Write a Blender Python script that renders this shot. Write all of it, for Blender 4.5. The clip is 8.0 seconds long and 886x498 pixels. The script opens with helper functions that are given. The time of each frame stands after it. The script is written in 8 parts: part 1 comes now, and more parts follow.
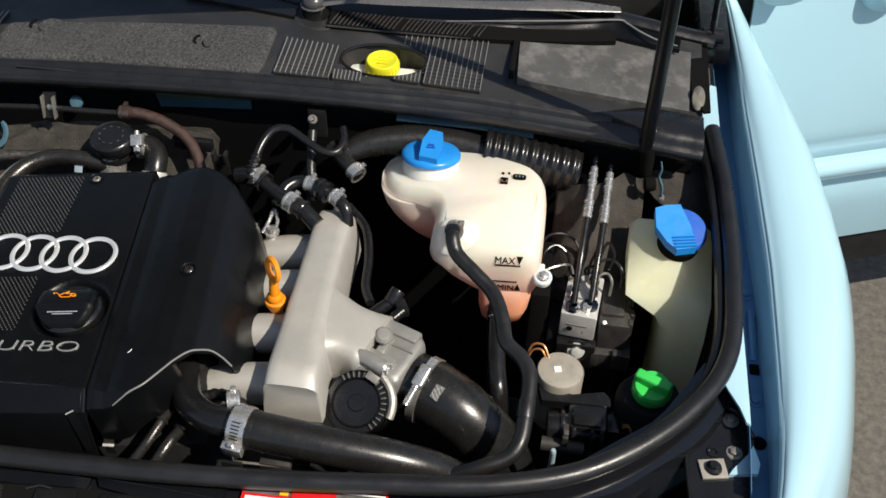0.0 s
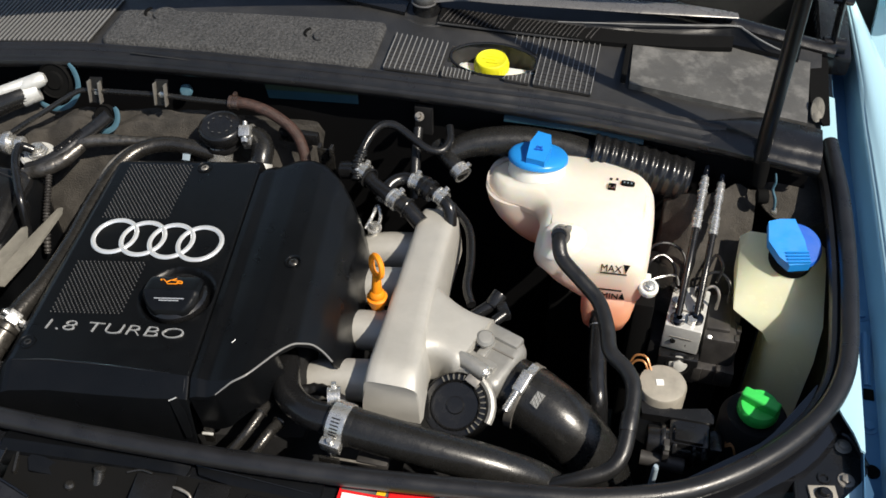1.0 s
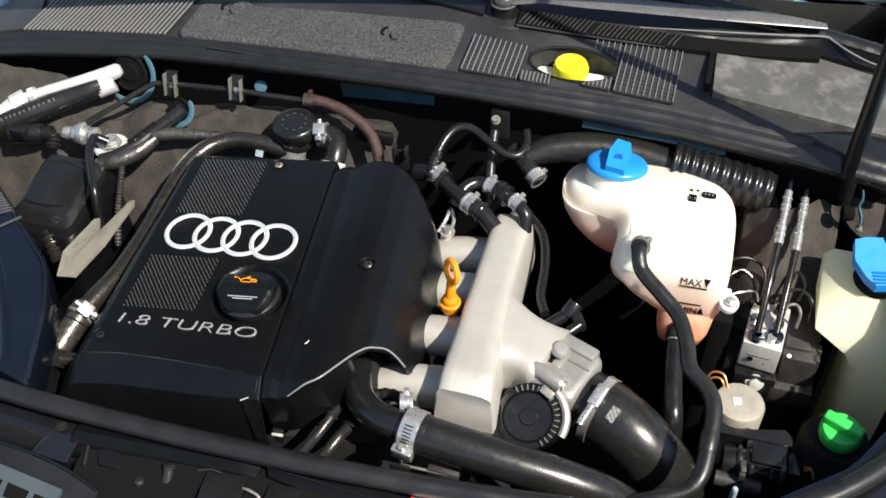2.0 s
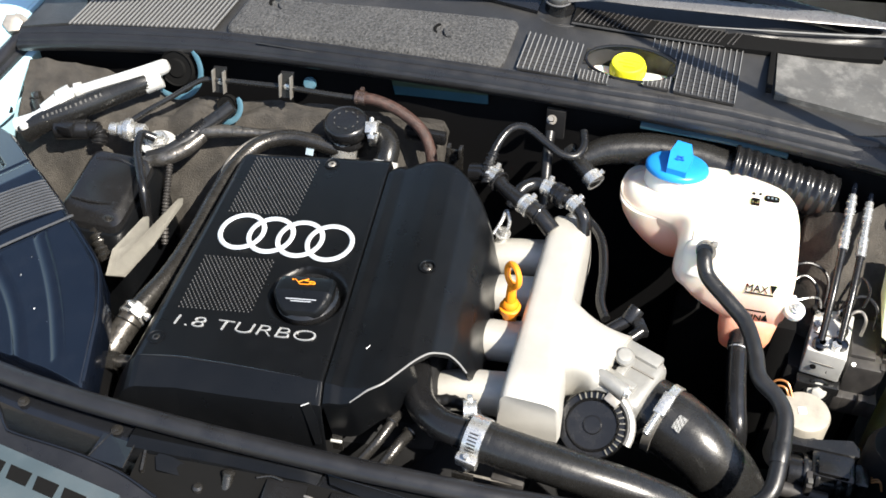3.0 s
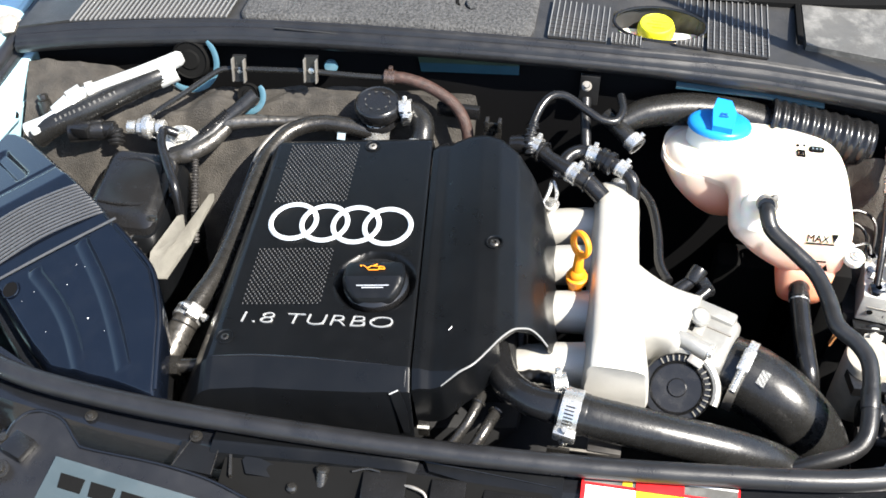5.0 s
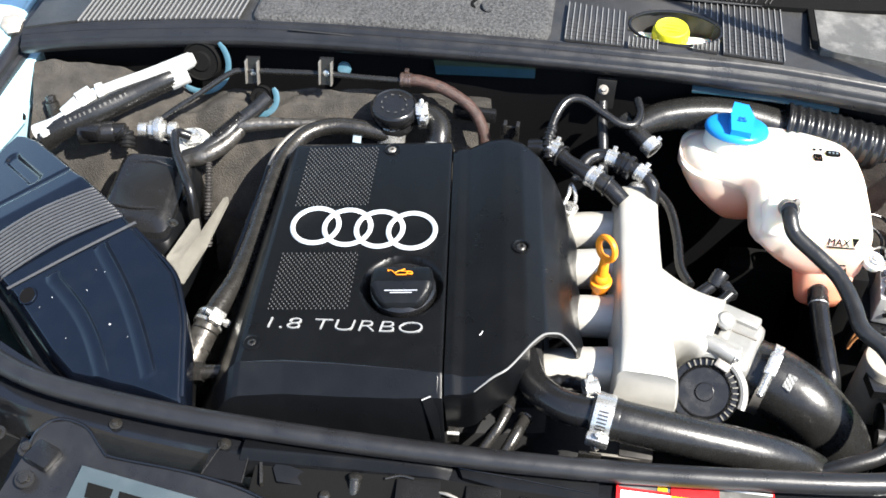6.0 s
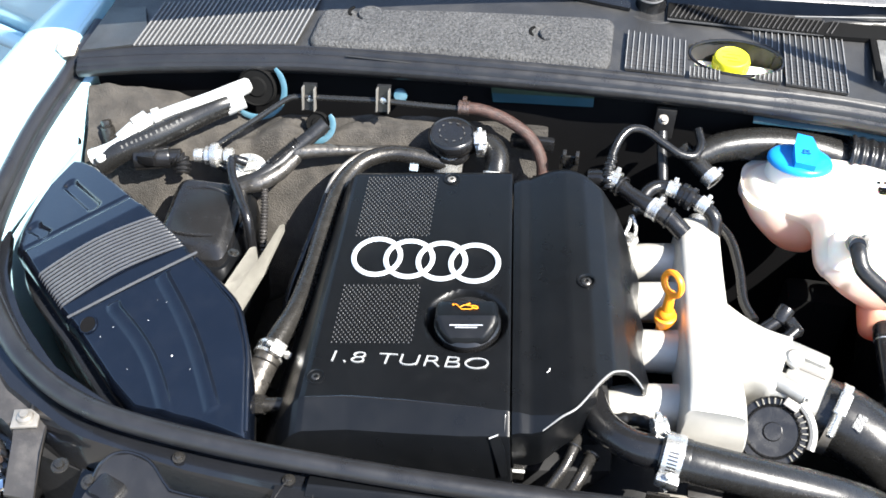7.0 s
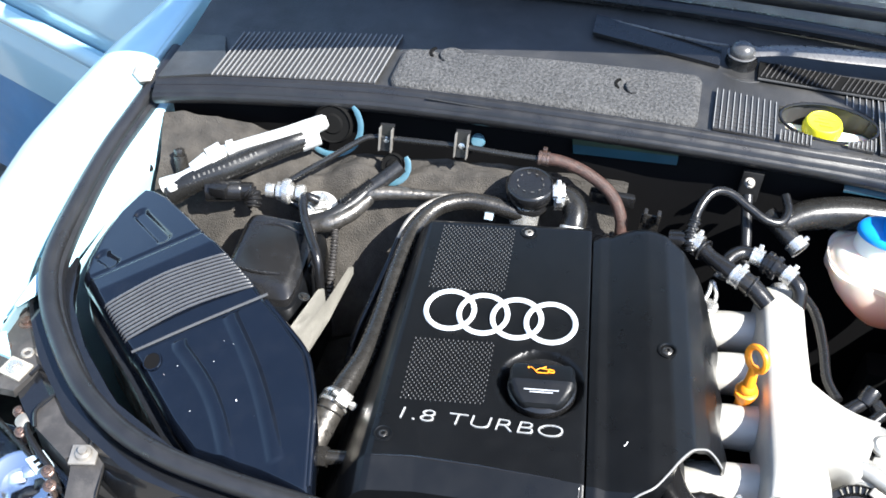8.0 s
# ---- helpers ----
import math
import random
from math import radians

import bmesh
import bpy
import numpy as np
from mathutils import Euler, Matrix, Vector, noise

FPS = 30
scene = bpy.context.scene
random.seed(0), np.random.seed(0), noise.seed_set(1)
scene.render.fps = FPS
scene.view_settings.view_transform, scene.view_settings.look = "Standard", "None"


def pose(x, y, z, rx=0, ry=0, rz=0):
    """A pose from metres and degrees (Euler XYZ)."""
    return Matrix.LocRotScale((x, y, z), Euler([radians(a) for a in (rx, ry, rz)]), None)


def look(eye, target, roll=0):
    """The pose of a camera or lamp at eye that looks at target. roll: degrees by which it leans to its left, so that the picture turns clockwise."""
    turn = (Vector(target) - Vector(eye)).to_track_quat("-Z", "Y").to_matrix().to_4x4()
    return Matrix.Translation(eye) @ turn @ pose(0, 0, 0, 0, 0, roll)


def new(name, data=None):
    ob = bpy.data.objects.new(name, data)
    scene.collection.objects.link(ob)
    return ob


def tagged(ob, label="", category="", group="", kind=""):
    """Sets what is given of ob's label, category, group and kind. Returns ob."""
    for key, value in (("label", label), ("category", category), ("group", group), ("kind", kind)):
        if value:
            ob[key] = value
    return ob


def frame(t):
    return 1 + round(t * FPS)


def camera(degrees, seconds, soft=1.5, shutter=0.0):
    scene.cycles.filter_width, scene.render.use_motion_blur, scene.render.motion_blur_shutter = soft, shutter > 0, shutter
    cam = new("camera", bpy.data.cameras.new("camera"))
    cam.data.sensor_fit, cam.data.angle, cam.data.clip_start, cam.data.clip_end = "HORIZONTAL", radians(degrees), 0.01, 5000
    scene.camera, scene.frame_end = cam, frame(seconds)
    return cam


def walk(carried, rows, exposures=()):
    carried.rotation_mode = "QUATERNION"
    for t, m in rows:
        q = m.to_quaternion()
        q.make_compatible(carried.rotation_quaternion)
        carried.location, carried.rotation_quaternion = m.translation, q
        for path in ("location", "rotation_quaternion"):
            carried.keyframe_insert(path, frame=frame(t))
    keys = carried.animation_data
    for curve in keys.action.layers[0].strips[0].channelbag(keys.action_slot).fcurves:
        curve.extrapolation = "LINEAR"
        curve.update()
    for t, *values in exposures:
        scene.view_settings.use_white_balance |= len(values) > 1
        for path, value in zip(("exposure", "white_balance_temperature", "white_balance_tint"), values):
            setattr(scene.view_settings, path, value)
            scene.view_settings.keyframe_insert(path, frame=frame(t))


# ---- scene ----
cam = camera(46, 8.0, soft=1.6)
PATH = [
    (0.0, (0.3662, -0.0599, 1.7104), (0.2831, 0.6411, 1.0021), 1.50),
    (0.5, (0.3504, -0.0535, 1.7048), (0.2286, 0.6402, 0.9949), 0.69),
    (1.0, (0.3340, -0.0518, 1.7010), (0.1797, 0.6357, 0.9914), 0.01),
    (1.5, (0.3164, -0.0482, 1.6957), (0.1366, 0.6340, 0.9871), -0.29),
    (3.0, (0.2407, -0.0360, 1.6809), (0.0401, 0.6358, 0.9678), -0.23),
    (3.5, (0.2044, -0.0358, 1.6750), (0.0132, 0.6344, 0.9579), -0.13),
    (4.0, (0.1725, -0.0407, 1.6691), (-0.0050, 0.6300, 0.9489), -0.16),
    (4.5, (0.1402, -0.0510, 1.6634), (-0.0153, 0.6228, 0.9410), -0.94),
    (6.0, (0.0486, -0.0605, 1.6563), (-0.0480, 0.6242, 0.9340), 1.43),
    (6.5, (0.0277, -0.0576, 1.6598), (-0.0742, 0.6286, 0.9396), 1.45),
    (7.0, (-0.0003, -0.0445, 1.6632), (-0.1130, 0.6441, 0.9468), 1.14),
    (7.5, (-0.0266, -0.0254, 1.6597), (-0.1560, 0.6686, 0.9515), 1.81),
    (8.0, (-0.0459, -0.0104, 1.6620), (-0.1969, 0.6856, 0.9600), 2.64),
]
walk(cam, [(t, look(e, g, r)) for t, e, g, r in PATH],
     exposures=[(0.0, 0.05, 6750, 10), (1.5, 0.42, 6700, 10), (3.0, 1.25, 6600, 10), (4.5, 1.62, 6470, 10), (6.0, 1.58, 6330, 10), (7.0, 1.92, 6250, 10), (8.0, 1.83, 6050, 10)])

# ---- light ----
SUN_WAY = Vector((0.72, -0.35, 1.0)).normalized()      # towards the sun
world = bpy.data.worlds.new("sky")
scene.world = world
world.use_nodes = True
wn = world.node_tree.nodes
sky = wn.new("ShaderNodeTexSky")
sky.sky_type = "NISHITA"
sky.sun_disc = False
sky.sun_elevation = math.asin(SUN_WAY.z)
sky.sun_rotation = math.atan2(SUN_WAY.x, SUN_WAY.y)
world.node_tree.links.new(sky.outputs["Color"], wn["Background"].inputs["Color"])
wn["Background"].inputs["Strength"].default_value = 0.105
sun = bpy.data.lights.new("sun", "SUN")
sun.energy, sun.angle, sun.color = 5.0, radians(0.55), (1.0, 0.94, 0.84)
sun_ob = new("sun", sun)
sun_ob.matrix_world = look(SUN_WAY * 8, (0, 0, 0))


# ---- materials ----
def mat(name, col, rough=0.5, metal=0.0, var=0.15, scale=25, bump=0.0, bscale=350, rvar=0.1, coat=0.0,
        dust=0.0, dust_col=(0.32, 0.29, 0.25), dscale=18, sss=0.0, spec=0.5, emit=0.0):
    """Surface with broad colour variation, fine relief and patches of dust."""
    m = bpy.data.materials.new(name)
    m.use_nodes = True
    nt = m.node_tree
    b = nt.nodes["Principled BSDF"]
    link = nt.links.new
    co = nt.nodes.new("ShaderNodeTexCoord")

    def tex(sc, det, rgh=0.6):
        n = nt.nodes.new("ShaderNodeTexNoise")
        n.inputs["Scale"].default_value, n.inputs["Detail"].default_value, n.inputs["Roughness"].default_value = sc, det, rgh
        link(co.outputs["Object"], n.inputs["Vector"])
        return n.outputs["Fac"]

    def span(src, a, b2, lo, hi):
        r = nt.nodes.new("ShaderNodeMapRange")
        for k, v in (("From Min", a), ("From Max", b2), ("To Min", lo), ("To Max", hi)):
            r.inputs[k].default_value = v
        link(src, r.inputs["Value"])
        return r.outputs["Result"]

    def mix(fac, a, c):
        x = nt.nodes.new("ShaderNodeMix")
        x.data_type = "RGBA"
        link(fac, x.inputs["Factor"])
        for k, v in ((6, a), (7, c)):
            if isinstance(v, tuple):
                x.inputs[k].default_value = (*v, 1)
            else:
                link(v, x.inputs[k])
        return x.outputs[2]

    broad, fine = tex(scale, 5), tex(bscale, 3)
    lo = tuple(max(0, c * (1 - var)) for c in col)
    hi = tuple(min(1, c * (1 + var)) for c in col)
    colour = mix(span(broad, 0.3, 0.7, 0, 1), lo, hi)
    if dust:
        patch = span(tex(dscale, 8, 0.7), 0.48, 0.75, 0, dust)
        colour = mix(patch, colour, dust_col)
    link(colour, b.inputs["Base Color"])
    link(span(tex(scale * 3, 4), 0.3, 0.7, max(0.02, rough - rvar), min(1, rough + rvar)), b.inputs["Roughness"])
    b.inputs["Metallic"].default_value = metal
    b.inputs["Coat Weight"].default_value = coat
    b.inputs["Coat Roughness"].default_value = 0.04
    b.inputs["Specular IOR Level"].default_value = spec
    if sss:
        b.inputs["Subsurface Weight"].default_value = sss
        b.inputs["Subsurface Radius"].default_value = (0.03, 0.02, 0.012)
        b.inputs["Subsurface Scale"].default_value = 1.0
    if bump:
        bp = nt.nodes.new("ShaderNodeBump")
        bp.inputs["Strength"].default_value = bump
        bp.inputs["Distance"].default_value = 0.001
        link(fine, bp.inputs["Height"])
        link(bp.outputs["Normal"], b.inputs["Normal"])
    if emit:
        link(colour, b.inputs["Emission Color"])
        b.inputs["Emission Strength"].default_value = emit
    return m


M_PAINT = mat("blue_paint", (0.39, 0.62, 0.72), 0.32, 0.0, 0.04, 3, coat=1.0, rvar=0.04, dust=0.06, dust_col=(0.6, 0.6, 0.58))
# the car's own blue again, with shade put into the colour
M_PAINT_SHADED = mat("shaded_blue_paint", (0.08, 0.21, 0.375), 0.4, 0.0, 0.08, 8, coat=0.3, dust=0.15, dust_col=(0.2, 0.22, 0.22))
M_COVER = mat("cover_plastic", (0.0036, 0.0040, 0.0047), 0.31, 0, 0.15, 12, spec=0.27, bump=0.12, bscale=1500, rvar=0.05, dust=0.012, dust_col=(0.12, 0.11, 0.10), dscale=60)
M_BLACK = mat("black_plastic", (0.009, 0.009, 0.0095), 0.23, 0, 0.25, 20, bump=0.1, bscale=700, dust=0.025, dust_col=(0.08, 0.075, 0.07))
M_GLOSS = mat("airbox_plastic", (0.007, 0.0075, 0.009), 0.14, 0, 0.15, 15, bump=0.04, bscale=500, rvar=0.05, coat=0.5, dust=0.02, dust_col=(0.12, 0.12, 0.12), dscale=40)
M_AIR = mat("filter_box_plastic", (0.003, 0.0045, 0.0085), 0.13, 0, 0.15, 15, bump=0.04, bscale=500, rvar=0.05, coat=0.3, spec=0.42, dust=0.02, dust_col=(0.12, 0.12, 0.12), dscale=40)
# near-black that stands in for deep shade
M_SHADE_BLACK = mat("shade_black", (0.007, 0.007, 0.0074), 0.9, 0, 0.05, spec=0.0)
# black parts, and recesses whose shade is put into the colour
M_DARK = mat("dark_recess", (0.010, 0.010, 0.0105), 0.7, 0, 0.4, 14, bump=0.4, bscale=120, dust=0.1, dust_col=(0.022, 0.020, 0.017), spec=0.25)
M_RUBBER = mat("rubber", (0.011, 0.011, 0.0115), 0.36, 0, 0.25, 30, bump=0.25, bscale=500, dust=0.08, dust_col=(0.10, 0.095, 0.09))
M_SEAL = mat("seal_rubber", (0.012, 0.012, 0.013), 0.34, 0, 0.25, 14, bump=0.15, bscale=700, dust=0.08, dust_col=(0.08, 0.08, 0.08), dscale=30)
M_HOSE = mat("hose_rubber", (0.012, 0.0118, 0.0113), 0.27, 0, 0.2, 45, bump=0.10, bscale=900, rvar=0.05, dust=0.06, dust_col=(0.085, 0.080, 0.073))
M_COWL = mat("cowl_plastic", (0.020, 0.020, 0.020), 0.45, 0, 0.2, 10, bump=0.4, bscale=900, dust=0.28, dust_col=(0.10, 0.095, 0.09), dscale=12)
M_FOAM = mat("foam_pad", (0.046, 0.046, 0.046), 0.85, 0, 0.8, 300, bump=2.8, bscale=330, dust=0.22, dust_col=(0.14, 0.136, 0.13))
M_LID = mat("worn_grey_lid", (0.072, 0.071, 0.067), 0.6, 0, 0.25, 14, bump=0.3, bscale=400, dust=0.5, dust_col=(0.29, 0.283, 0.265), dscale=34)
M_FELT = mat("felt", (0.036, 0.032, 0.027), 0.85, 0, 0.4, 45, bump=1.6, bscale=520, dust=0.5, dust_col=(0.070, 0.062, 0.052), dscale=22)
M_CAST = mat("cast_aluminium", (0.47, 0.455, 0.415), 0.5, 0.35, 0.07, 30, bump=0.35, bscale=900, rvar=0.08, dust=0.12, dust_col=(0.40, 0.38, 0.34))
M_ALU = mat("machined_aluminium", (0.66, 0.66, 0.63), 0.42, 0.4, 0.1, 60, bump=0.15, bscale=900, dust=0.1)
M_STEEL = mat("zinc_steel", (0.64, 0.635, 0.61), 0.28, 0.8, 0.15, 90, bump=0.2, bscale=700, dust=0.12, dust_col=(0.25, 0.22, 0.18))
M_PIPE = mat("dark_steel_pipe", (0.060, 0.057, 0.053), 0.27, 0.75, 0.25, 40, bump=0.3, bscale=400, dust=0.2, dust_col=(0.12, 0.11, 0.095))
M_SHIELD = mat("heat_shield", (0.125, 0.119, 0.102), 0.5, 0.35, 0.12, 60, bump=0.5, bscale=1200)
M_FOIL = mat("foil_wrap", (0.12, 0.113, 0.103), 0.34, 0.75, 0.5, 110, bump=1.8, bscale=45, dust=0.6, dust_col=(0.10, 0.085, 0.07), dscale=60)
M_BRIGHT = mat("bright_badge", (0.85, 0.86, 0.86), 0.18, 0.55, 0.03, 20, rvar=0.04)
M_TEXT = mat("silver_lettering", (0.62, 0.63, 0.63), 0.28, 0.6, 0.05, 20)
M_TANK = mat("tank_plastic", (0.87, 0.82, 0.71), 0.40, 0, 0.05, 9, sss=0.55, bump=0.1, bscale=300, rvar=0.06)


def let_light_through(m, share, tint):
    """Thin translucent walls: light passes them and fills the hollow."""
    nt = m.node_tree
    b = nt.nodes["Principled BSDF"]
    t = nt.nodes.new("ShaderNodeBsdfTranslucent")
    if b.inputs["Base Color"].links:
        nt.links.new(b.inputs["Base Color"].links[0].from_socket, t.inputs["Color"])
    else:
        t.inputs["Color"].default_value = tint
    mix = nt.nodes.new("ShaderNodeMixShader")
    mix.inputs[0].default_value = share
    outlet = b.outputs[0].links[0].to_socket
    nt.links.new(b.outputs[0], mix.inputs[1])
    nt.links.new(t.outputs[0], mix.inputs[2])
    nt.links.new(mix.outputs[0], outlet)
    return m


def filled_tank():
    """Milky plastic, tinted pink below the level of the coolant."""
    m = mat("filled_tank_plastic", (0.87, 0.82, 0.71), 0.40, 0, 0.05, 9, sss=0.55, bump=0.1, bscale=300, rvar=0.06)
    nt = m.node_tree
    b = nt.nodes["Principled BSDF"]
    milk = b.inputs["Base Color"].links[0].from_socket
    co = nt.nodes.new("ShaderNodeTexCoord")
    sep = nt.nodes.new("ShaderNodeSeparateXYZ")
    nt.links.new(co.outputs["Object"], sep.inputs[0])
    level = nt.nodes.new("ShaderNodeMapRange")
    level.interpolation_type = "SMOOTHSTEP"
    for k, v in (("From Min", 0.030), ("From Max", 0.116), ("To Min", 1.0), ("To Max", 0.0)):
        level.inputs[k].default_value = v
    nt.links.new(sep.outputs["Z"], level.inputs["Value"])
    x = nt.nodes.new("ShaderNodeMix")
    x.data_type = "RGBA"
    nt.links.new(level.outputs["Result"], x.inputs["Factor"])
    nt.links.new(milk, x.inputs[6])
    x.inputs[7].default_value = (0.98, 0.38, 0.22, 1)
    nt.links.new(x.outputs[2], b.inputs["Base Color"])
    return m


M_FILLED = let_light_through(filled_tank(), 0.20, (0.9, 0.7, 0.6, 1))
M_WASHER = let_light_through(mat("washer_plastic", (0.95, 0.93, 0.66), 0.24, 0, 0.05, 10, sss=0.4, rvar=0.06, spec=0.7), 0.38, (0.95, 0.92, 0.66, 1))
M_BLUE = mat("blue_cap", (0.012, 0.24, 0.66), 0.38, 0, 0.08, 30, bump=0.1)
M_BLUE_D = mat("dark_blue_cap", (0.010, 0.10, 0.48), 0.4, 0, 0.08, 30)
M_YELLOW = mat("yellow_cap", (0.72, 0.68, 0.02), 0.45, 0, 0.06, 40, bump=0.1)
M_GREEN = mat("green_cap", (0.04, 0.60, 0.10), 0.4, 0, 0.06, 40)
M_ORANGE = mat("orange_plastic", (0.85, 0.27, 0.01), 0.4, 0, 0.06, 40)
# green label with the shade under the cowl put into its colour
M_TAG = mat("shaded_green_label", (0.020, 0.036, 0.022), 0.5, 0, 0.2, 30)
# lighter than the cover: the dots' glints are painted into it
M_DOTS = mat("dot_glint_plastic", (0.085, 0.085, 0.085), 0.25, 0, 0.1, spec=0.8)
# paler than the cowl: glints on slats and edges painted in
M_SLAT = mat("pale_glint_plastic", (0.19, 0.19, 0.186), 0.35, 0, 0.15, 40)
# black plastic lightened, so sun glints sit in the colour
M_RIB = mat("glint_rib_plastic", (0.060, 0.061, 0.064), 0.26, 0, 0.1, 30)
M_ZINC = mat("dull_zinc", (0.30, 0.28, 0.25), 0.45, 0.6, 0.2, 50, bump=0.2, dust=0.2)
M_THROTTLE = mat("throttle_casting", (0.31, 0.305, 0.285), 0.40, 0.45, 0.12, 60, bump=0.3, bscale=900, dust=0.15, dust_col=(0.22, 0.20, 0.17))
M_TRIM = mat("dull_blue_grey_trim", (0.045, 0.062, 0.070), 0.40, 0, 0.12, 20, dust=0.2, dust_col=(0.12, 0.12, 0.115))
# body blue made darker: shade at the firewall is in the colour
M_RING = mat("shaded_ring_paint", (0.050, 0.125, 0.17), 0.45, 0, 0.1, 20, dust=0.2)
M_WORN = mat("dusty_black_plastic", (0.030, 0.028, 0.027), 0.5, 0, 0.25, 30, bump=0.2, bscale=600, dust=0.35, dust_col=(0.12, 0.11, 0.10), dscale=30)
M_RUST = mat("rusty_steel", (0.16, 0.11, 0.09), 0.3, 0.8, 0.35, 120, bump=0.3, bscale=500, dust=0.3, dust_col=(0.35, 0.30, 0.27))
M_PALE = mat("pale_blue_plastic", (0.30, 0.38, 0.44), 0.4, 0, 0.1, 40)
# blue paint below the cowl, its shade painted as dark teal
M_TEAL = mat("shaded_teal_paint", (0.013, 0.048, 0.070), 0.45, 0, 0.15, 20)
M_CAN = mat("weathered_can", (0.42, 0.39, 0.33), 0.5, 0.35, 0.2, 60, bump=0.2, dust=0.25, dust_col=(0.25, 0.21, 0.16), dscale=60)
M_COPPER = mat("copper_wire", (0.42, 0.19, 0.07), 0.4, 0.3, 0.1)
M_DOME = mat("satin_wiper_paint", (0.07, 0.07, 0.07), 0.28, 0.25, 0.12, 40, bump=0.08, bscale=900, dust=0.3, dust_col=(0.22, 0.21, 0.2))
# satin black lightened to grey: the sky's reflection is in the base colour
M_ARM = mat("sky_glare_wiper_arm", (0.13, 0.127, 0.125), 0.3, 0.3, 0.12, 40, bump=0.1, bscale=900, dust=0.2, dust_col=(0.2, 0.19, 0.18))
# print ink, and flat black painted where holes and gaps lie in shade
M_INK_SHADE = mat("ink_and_shade_black", (0.007, 0.007, 0.007), 0.8, 0, 0.05, spec=0.03)
M_BROWN = mat("brown_hose", (0.040, 0.019, 0.014), 0.5, 0, 0.6, 160, bump=1.2, bscale=700, dust=0.25, dust_col=(0.11, 0.06, 0.045), dscale=150)
M_WHITE = mat("white_print", (0.80, 0.80, 0.78), 0.5, 0, 0.03)
M_RED = mat("red_print", (0.62, 0.012, 0.015), 0.4, 0, 0.05)
M_AMBER = mat("yellow_print", (0.80, 0.45, 0.02), 0.4, 0, 0.05)
M_GREY = mat("grey_blue_trim", (0.16, 0.21, 0.24), 0.5, 0, 0.1, 20, dust=0.2)
M_ASPHALT = mat("asphalt", (0.11, 0.10, 0.085), 0.9, 0, 0.35, 60, bump=1.5, bscale=180, dust=0.3, dust_col=(0.17, 0.15, 0.125), dscale=1.5)
M_TYRE = mat("tyre", (0.02, 0.02, 0.02), 0.8)
M_CHROME = mat("chrome_reflector", (0.75, 0.77, 0.8), 0.08, 1.0, 0.03)


def glass(name, col=(1, 1, 1), rough=0.0):
    m = bpy.data.materials.new(name)
    m.use_nodes = True
    b = m.node_tree.nodes["Principled BSDF"]
    b.inputs["Base Color"].default_value = (*col, 1)
    b.inputs["Transmission Weight"].default_value = 1.0
    b.inputs["Roughness"].default_value = rough
    b.inputs["IOR"].default_value = 1.45
    return m


def chequer():
    """Dark rubber with a fine pale chequered print."""
    m = mat("chequered_print", (0.02, 0.02, 0.02), 0.5, 0, 0.1)
    nt = m.node_tree
    co, ch = nt.nodes.new("ShaderNodeTexCoord"), nt.nodes.new("ShaderNodeTexChecker")
    ch.inputs["Scale"].default_value = 700
    ch.inputs["Color1"].default_value, ch.inputs["Color2"].default_value = (0.42, 0.42, 0.40, 1), (0.02, 0.02, 0.02, 1)
    nt.links.new(co.outputs["Object"], ch.inputs["Vector"])
    nt.links.new(ch.outputs["Color"], nt.nodes["Principled BSDF"].inputs["Base Color"])
    return m


M_CHECK = chequer()
M_GLASS = glass("windscreen_glass", (0.75, 0.85, 0.85))
M_LENS = glass("headlamp_lens")


# ---- mesh helpers ----
ENGINE = Matrix.Translation((-0.03, 0.65, 0.93)) @ Matrix.Rotation(radians(7), 4, "Z") @ Matrix.Rotation(radians(-4), 4, "Y") @ Matrix.Translation((0.30, -0.65, -0.93))
PLACES = {}


def thing(name, loc, label, category, group="", kind=""):
    ob = new(name)
    ob.empty_display_size = 0.02
    ob.location = loc
    PLACES[ob.name] = Matrix.Translation(loc)
    return tagged(ob, label, category, group, kind)


def mesh_of(name, bm, material, angle=38):
    bmesh.ops.recalc_face_normals(bm, faces=bm.faces)
    me = bpy.data.meshes.new(name)
    bm.to_mesh(me)
    bm.free()
    me.materials.append(material)
    me.polygons.foreach_set("use_smooth", [True] * len(me.polygons))
    me.set_sharp_from_angle(angle=radians(angle))
    return me


def part(name, bm, material, parent, label="", angle=38):
    """A bmesh in world places, linked as one mesh under a thing or a part."""
    place = PLACES[parent.name]
    bm.transform(place.inverted())
    ob = new(name, mesh_of(name, bm, material, angle))
    ob.parent = parent
    PLACES[ob.name] = place
    return tagged(ob, label)


def single(name, bm, material, loc, label, category, group="", kind="", angle=38):
    """A thing of one mesh."""
    bm.transform(Matrix.Translation(loc).inverted())
    ob = new(name, mesh_of(name, bm, material, angle))
    ob.location = loc
    PLACES[ob.name] = Matrix.Translation(loc)
    return tagged(ob, label, category, group, kind)


def piece(name, me, parent, m):
    """A repeat of a shared mesh, under a thing, at the world pose m."""
    ob = new(name, me)
    ob.parent = parent
    ob.matrix_local = PLACES[parent.name].inverted() @ m
    return ob


def joined(*bms):
    out = bms[0]
    for b in bms[1:]:
        me = bpy.data.meshes.new("tmp")
        b.to_mesh(me)
        b.free()
        out.from_mesh(me)
        bpy.data.meshes.remove(me)
    return out


